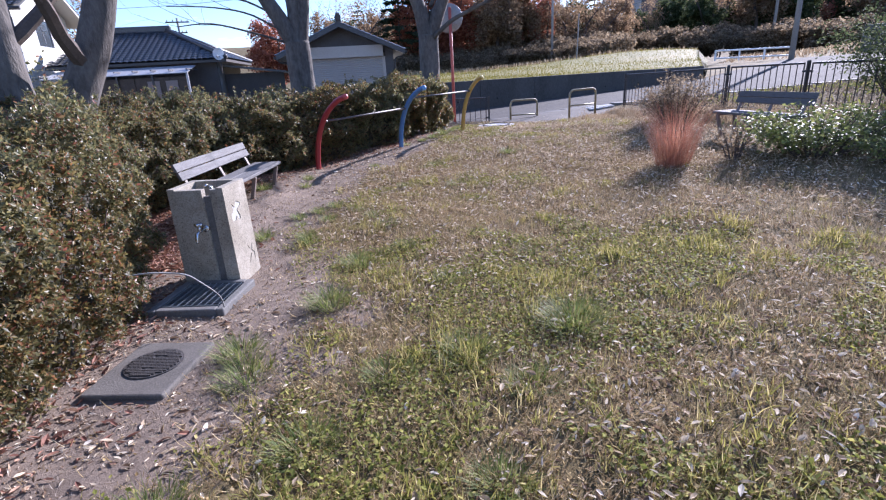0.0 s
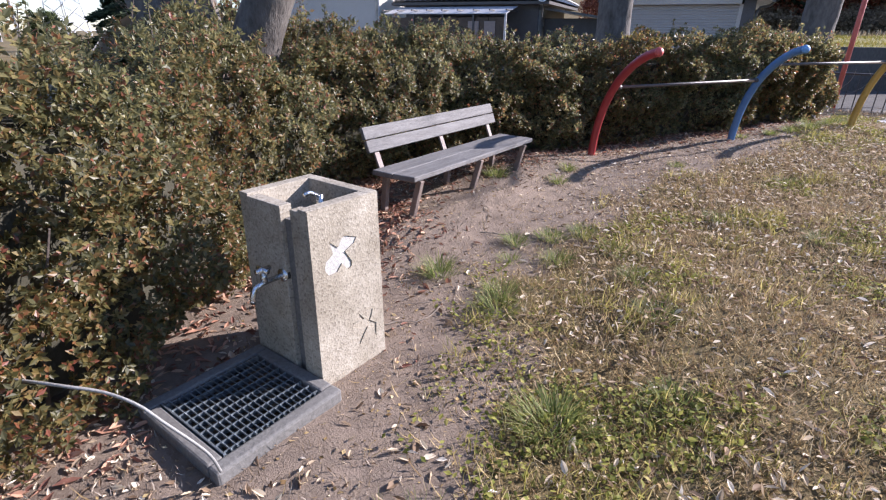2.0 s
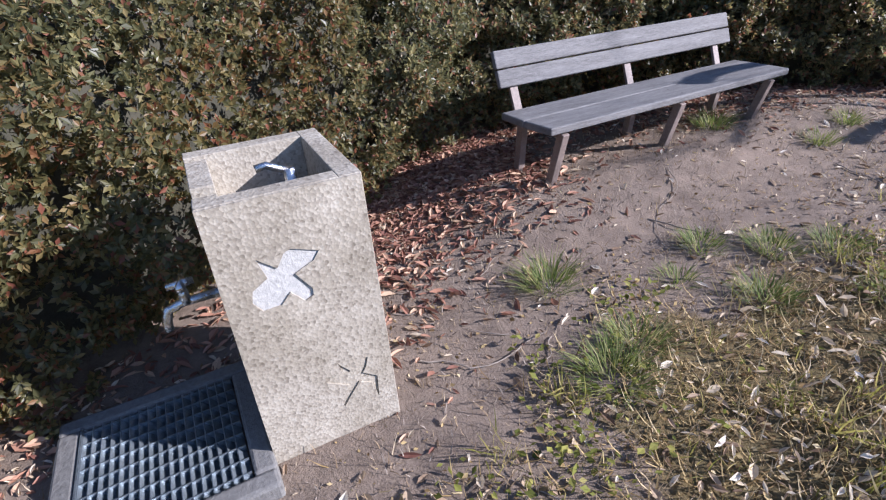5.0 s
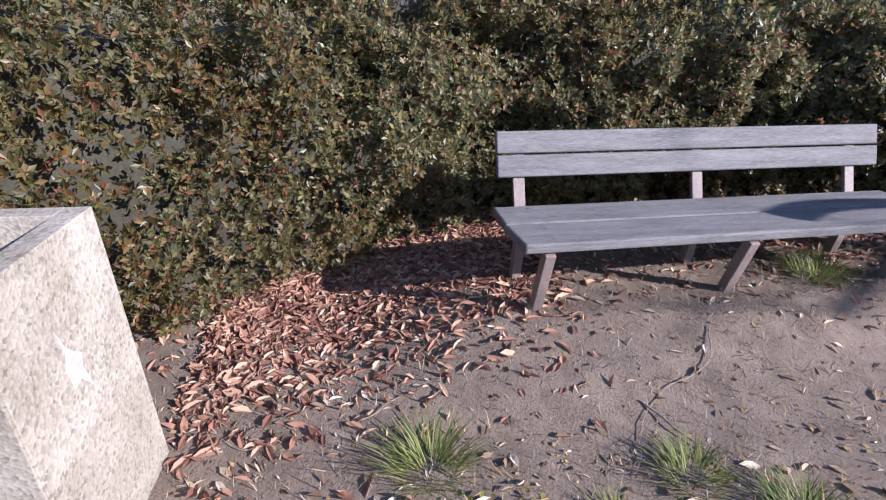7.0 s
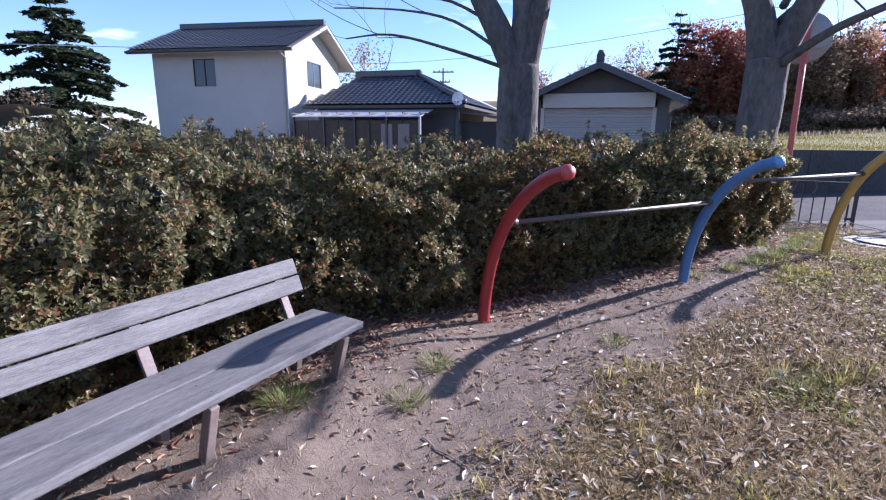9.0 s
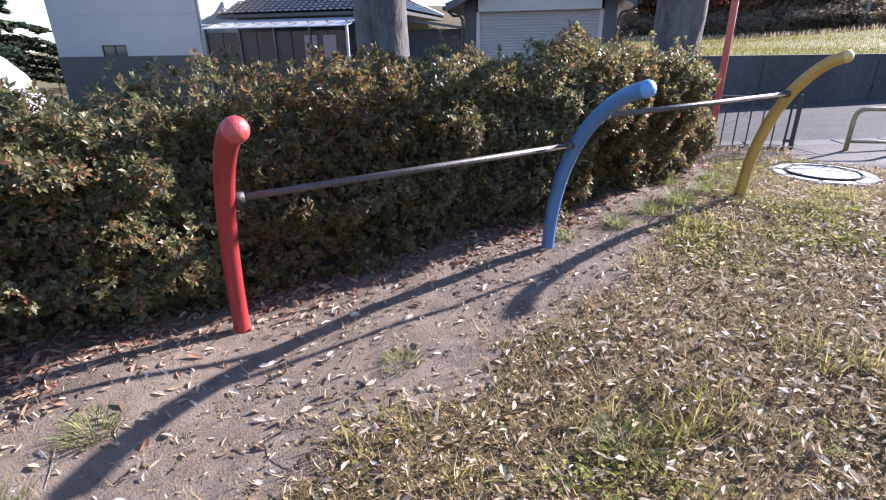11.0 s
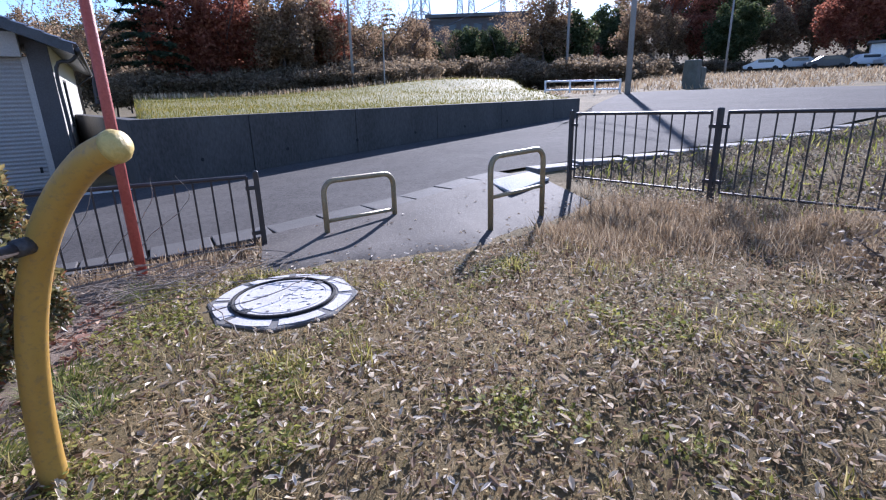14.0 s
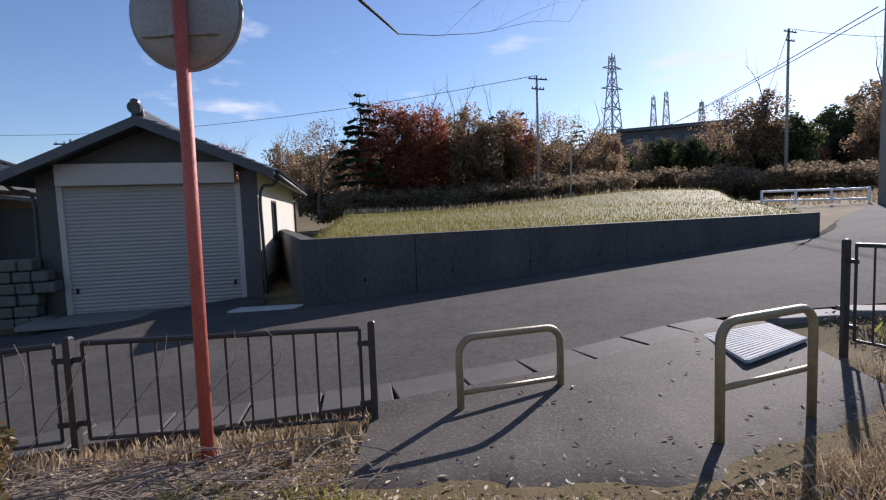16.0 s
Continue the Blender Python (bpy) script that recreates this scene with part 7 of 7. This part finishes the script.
tagged(new("fallen_leaves", scatter("fallen_leaves", CURL_V, CURL_F, P, rotations(n, 0.35), np.stack([sz, sz, sz], 1), M_LITTER)), "tan leaves blown over the edge of the concrete apron", "fallen leaves", kind="stuff")

# tufts, each one a plant
def tuft(x, y, w, h, count, mat, name="grass_tuft", label="dense tuft of long green grass on bare soil", spread=0.19):
    n = int(count * 1.7)
    a = rng.uniform(0, 6.28, n)
    q = np.sqrt(rng.random(n)) * w * 0.3
    P = np.stack([q * np.cos(a), q * np.sin(a), np.full(n, -0.01)], 1)
    lean = spread + 3 * spread * q / (w * 0.3 + 1e-6)
    d = a - math.pi / 2 + rng.normal(0, 0.5, n)
    c, s, ct, st = np.cos(d), np.sin(d), np.cos(-lean), np.sin(-lean)
    R = np.zeros((n, 3, 3))
    R[:, 0, 0], R[:, 0, 1], R[:, 0, 2] = c, -s * ct, s * st
    R[:, 1, 0], R[:, 1, 1], R[:, 1, 2] = s, c * ct, -c * st
    R[:, 2, 1], R[:, 2, 2] = st, ct
    hh = h * rng.uniform(0.5, 1.2, n)
    me = scatter(name, BLADE_V, BLADE_F, P, R, np.stack([np.full(n, 0.055), hh, hh], 1), mat)
    ob = new(name, me)
    ob.location = (x, y, float(surface_z(x, y)))
    tagged(ob, label, "grass tuft", "grass tufts" if mat == M_TUFT else "")


for x, y, w, h, n in ((-0.88, 5.55, 0.34, 0.17, 150), (-0.18, 4.87, 0.42, 0.18, 200), (-0.22, 3.98, 0.5, 0.2, 240), (-1.42, 5.68, 0.3, 0.19, 130), (1.55, 3.6, 0.6, 0.24, 320), (-1.8, 8.5, 0.3, 0.13, 120), (-1.73, 8.1, 0.32, 0.13, 120), (-2.2, 7.65, 0.4, 0.17, 180), (0.2, 9.45, 0.4, 0.13, 160), (-0.14, 7.95, 0.4, 0.12, 160), (0.6, 7.9, 0.4, 0.11, 140), (-0.35, 6.4, 0.35, 0.12, 120), (-0.6, 6.75, 0.4, 0.12, 140), (-0.1, 6.0, 0.4, 0.12, 140), (-0.45, 3.0, 0.5, 0.15, 200), (0.1, 2.4, 0.5, 0.15, 200), (0.0, 13.2, 0.5, 0.14, 200), (0.4, 13.6, 0.5, 0.16, 200), (-0.4, 2.0, 0.5, 0.14, 160), (1.0, 2.2, 0.4, 0.13, 160), (1.9, 1.8, 0.4, 0.14, 160), (-0.9, 9.5, 0.3, 0.1, 90), (1.3, 12.0, 0.35, 0.1, 120), (0.45, 15.0, 0.5, 0.15, 180), (-1.29, 6.48, 0.3, 0.12, 130), (-0.88, 6.36, 0.3, 0.14, 140), (-1.16, 6.18, 0.22, 0.1, 70), (-1.1, 6.72, 0.34, 0.13, 150), (-0.95, 6.95, 0.35, 0.12, 140), (-0.95, 5.73, 0.3, 0.15, 120), (-0.25, 11.75, 0.35, 0.13, 130), (-0.05, 12.15, 0.4, 0.15, 160), (0.15, 12.5, 0.45, 0.18, 220), (0.35, 12.95, 0.4, 0.16, 180), (0.6, 13.3, 0.4, 0.14, 160), (-0.55, 11.35, 0.3, 0.1, 90), (0.85, 3.2, 0.5, 0.16, 220), (-0.62, 3.28, 0.45, 0.17, 200), (0.4, 3.0, 0.45, 0.13, 180), (1.2, 2.9, 0.45, 0.13, 180), (0.7, 4.4, 0.45, 0.12, 180), (0.2, 5.3, 0.4, 0.12, 150), (1.4, 5.0, 0.4, 0.11, 150), (1.5, 10.05, 0.5, 0.17, 240)):
    tuft(x, y, w * 0.9, h * 0.9, n, M_TUFT)
tuft(3.85, 8.3, 0.75, 1.0, 420, M_REDGRASS, "dry_grass_clump", "tall clump of red-brown dried grass stalks", 0.06)

# tall straw below the right-hand fence and on the bank beyond it
def straw_zone(n):
    t = rng.random(n)
    x = np.interp(t, (0, 0.3, 0.62, 1), (4.9, 5.8, 6.5, 7.6)) + rng.normal(-0.45, 0.4, n)
    y = np.interp(t, (0, 0.3, 0.62, 1), (16.0, 15.6, 13.3, 10.2)) + rng.normal(0, 0.45, n)
    ok = (y < np.interp(x, EDGE_X, EDGE_Y) - 0.35) & ~((x < 5.35) & (y > 15.0 + 0.5 * (x - 3.4))) & (np.hypot(x - 4.0, y - 15.85) > 0.45)
    return np.stack([x[ok], y[ok]], 1)


SZ = clumped(straw_zone(5200), 9, 0.05)
blades("dry_grass", "tall straw-coloured dry grass along the fence", SZ, 0.17 + 0.2 * patch(SZ[:, 0], SZ[:, 1], 2.4, 5.0), M_STRAW, 0.85, 0.3)
n = 5000   # pale seed heads among the stalks
SH = straw_zone(n)
P = np.column_stack([SH, surface_z(SH[:, 0], SH[:, 1]) + rng.uniform(0.1, 0.36, len(SH))])
sz = rng.uniform(0.008, 0.02, len(SH))
tagged(new("seed_heads", scatter("seed_heads", SMALL_V, SMALL_F, P, rotations(len(SH), 0.9), np.stack([sz * 2.6, sz, sz], 1), M_STRAW)), "pale fluffy seed heads of the dry grass", "grass", kind="stuff")
def bank_zone(n):
    x, y = rng.uniform(5.9, 16, n), rng.uniform(8, 19, n)
    ok = (y < np.interp(x, EDGE_X, EDGE_Y) - 0.1)
    return np.stack([x[ok], y[ok]], 1)


FRONT = np.stack([rng.normal(4.7, 0.5, 14000), rng.normal(15.0, 0.5, 14000)], 1)
FRONT = FRONT[~((FRONT[:, 0] < 5.35) & (FRONT[:, 1] > 15.0 + 0.5 * (FRONT[:, 0] - 3.4)))]
blades("dry_grass", "low golden dry grass beside the entrance guard", FRONT, 0.13, M_STRAW, 0.85, 0.4)
blades("bank_weeds", "dry brown weeds covering the roadside bank", bank_zone(16000), 0.12, M_BANK, 1.0, 1.2)
B_ = bank_zone(26000)
P = np.column_stack([B_, surface_z(B_[:, 0], B_[:, 1]) + rng.uniform(0.0, 0.05, len(B_))])
sz = rng.uniform(0.03, 0.08, len(B_))
tagged(new("fallen_leaves", scatter("fallen_leaves", CURL_V, CURL_F, P, rotations(len(B_), 0.6), np.stack([sz, sz, sz], 1), M_BANK)), "dull brown leaf litter on the roadside bank", "fallen leaves", kind="stuff")
blades("bank_weeds", "dull green weeds covering the roadside bank", bank_zone(5000), 0.14, M_CLOVER, 0.8, 1.6)
hx2 = rng.uniform(-2.0, 1.3, 1500)
blades("verge_grass", "grass growing through the foot of the fence", np.stack([hx2, np.interp(hx2, (-2, 1.3), (15.5, 16.1)) + rng.normal(0, 0.18, 1500)], 1), 0.13, M_STRAW, 0.5)
# weeds on the far roadside strip
nn = 9000
aa, dd = rng.uniform(30, 75, nn), rng.uniform(34, 74, nn)
FX = 1.66 + np.sin(np.radians(aa)) * dd
FY = 11.3 + np.cos(np.radians(aa)) * dd
ok = FY > np.interp(FX, [p[0] for p in FAR], [p[1] for p in FAR]) + 0.3
blades("roadside_grass", "yellow and brown grass on the far roadside", np.stack([FX[ok], FY[ok]], 1), 0.35, M_STRAW, 0.5, 2.5)


# ---- twigs lying about ----
def build_twig(points, r, label="dry fallen twig lying on the ground"):
    t = thing("twig", label, "twig", group="fallen twigs")
    pts = smooth_line([(x, y, float(surface_z(x, y)) + z - 0.004) for x, y, z in points], 6)
    pts = [p + Vector((noise.noise((p.x * 9, p.y * 9, 1)), noise.noise((p.x * 9, p.y * 9, 5)), 0)) * 0.03 for p in map(Vector, pts)]
    r *= 0.65
    part("stick", tube_bm(pts, list(np.linspace(r, r * 0.4, len(pts))), 6), M_DEADWOOD, t)


build_twig([(-1.3, 5.0, 0.01), (-1.15, 5.25, 0.012), (-1.2, 5.5, 0.01)], 0.005)
build_twig([(-1.9, 6.9, 0.01), (-1.7, 6.75, 0.02), (-1.6, 6.5, 0.012), (-1.3, 6.3, 0.01)], 0.004)
build_twig([(-1.6, 6.45, 0.01), (-1.3, 6.6, 0.012), (-0.95, 6.7, 0.01)], 0.006)
build_twig([(-1.5, 7.9, 0.01), (-1.1, 7.8, 0.012), (-0.8, 8.0, 0.01)], 0.006)
build_twig([(0.15, 10.3, 0.02), (0.35, 10.9, 0.03)], 0.006)
build_twig([(-0.5, 15.1, 0.05), (0.3, 15.3, 0.12), (1.0, 15.55, 0.2), (1.6, 15.5, 0.08)], 0.012, "long dry branch lying at the foot of the fence")
build_twig([(0.9, 15.0, 0.03), (1.15, 15.45, 0.18), (1.35, 15.75, 0.12)], 0.009)
build_twig([(0.2, 14.4, 0.03), (0.7, 14.55, 0.08), (1.1, 14.5, 0.06)], 0.009)
build_twig([(1.1, 14.9, 0.06), (1.7, 14.75, 0.08), (2.1, 14.5, 0.03)], 0.007)
build_twig([(0.95, 14.3, 0.05), (1.4, 14.42, 0.09), (1.62, 14.65, 0.1), (1.85, 15.0, 0.05)], 0.008, "thin dry branch fallen across the manhole")
build_twig([(1.35, 14.85, 0.08), (1.75, 14.6, 0.09), (2.15, 14.15, 0.03)], 0.007)
build_twig([(1.2, 13.9, 0.03), (1.0, 14.4, 0.07), (0.9, 14.7, 0.05)], 0.007)
for k, (x, y) in enumerate(((-0.9, 15.5), (-0.5, 15.65), (-0.1, 15.75), (-1.3, 15.4), (0.1, 15.8))):
    build_twig([(x, y, 0.0), (x + 0.25, y + 0.05, 0.3), (x + 0.45 + 0.05 * k, y + 0.1, 0.62), (x + 0.6, y + 0.05, 0.85)], 0.008, "thin bare sapling shoot growing by the fence")
rr = random.Random(31)
for k in range(26):
    x, y = rr.uniform(-1.9, 0.2), rr.uniform(4.4, 9.8)
    if x > float(hedge_front(y)) + 0.25 and not (abs(x + 1.43) < 0.35 and abs(y - 4.6) < 0.4):
        a = rr.uniform(0, 6.28)
        l = rr.uniform(0.08, 0.22)
        build_twig([(x, y, 0.008), (x + l * math.cos(a) * 0.5 + 0.02, y + l * math.sin(a) * 0.5, 0.012), (x + l * math.cos(a), y + l * math.sin(a), 0.008)], 0.004)


# heap of dry prunings at the foot of the fence
r2 = random.Random(77)
heap = []
for k in range(330):
    x, y = r2.gauss(0.25, 0.75), r2.gauss(15.1, 0.28)
    if y > float(np.interp(x, (-4.9, -2.83, -0.74, 1.33), (15.05, 15.5, 15.92, 16.24))) - 0.12 or x > 1.6 or math.hypot(x - 1.45, y - 14.47) < 0.62:
        continue
    z = float(surface_z(x, y)) + r2.uniform(0.01, 0.13)
    a, l = r2.gauss(0.3, 0.8), r2.uniform(0.12, 0.45)
    d = Vector((math.cos(a), math.sin(a) * 0.6, r2.uniform(-0.12, 0.16))) * l
    p = Vector((x, y, z))
    heap.append(([p - d * 0.5, p + Vector((r2.uniform(-.03, .03), r2.uniform(-.03, .03), 0.01)), p + d * 0.5], (0.004, 0.003, 0.0015), 4))
me = bm_mesh("dead_twigs", tubes_bm(heap), M_DEADWOOD)
tagged(new("dead_twigs", me), "heap of thin dry twigs and prunings at the foot of the fence", "twigs", kind="stuff")
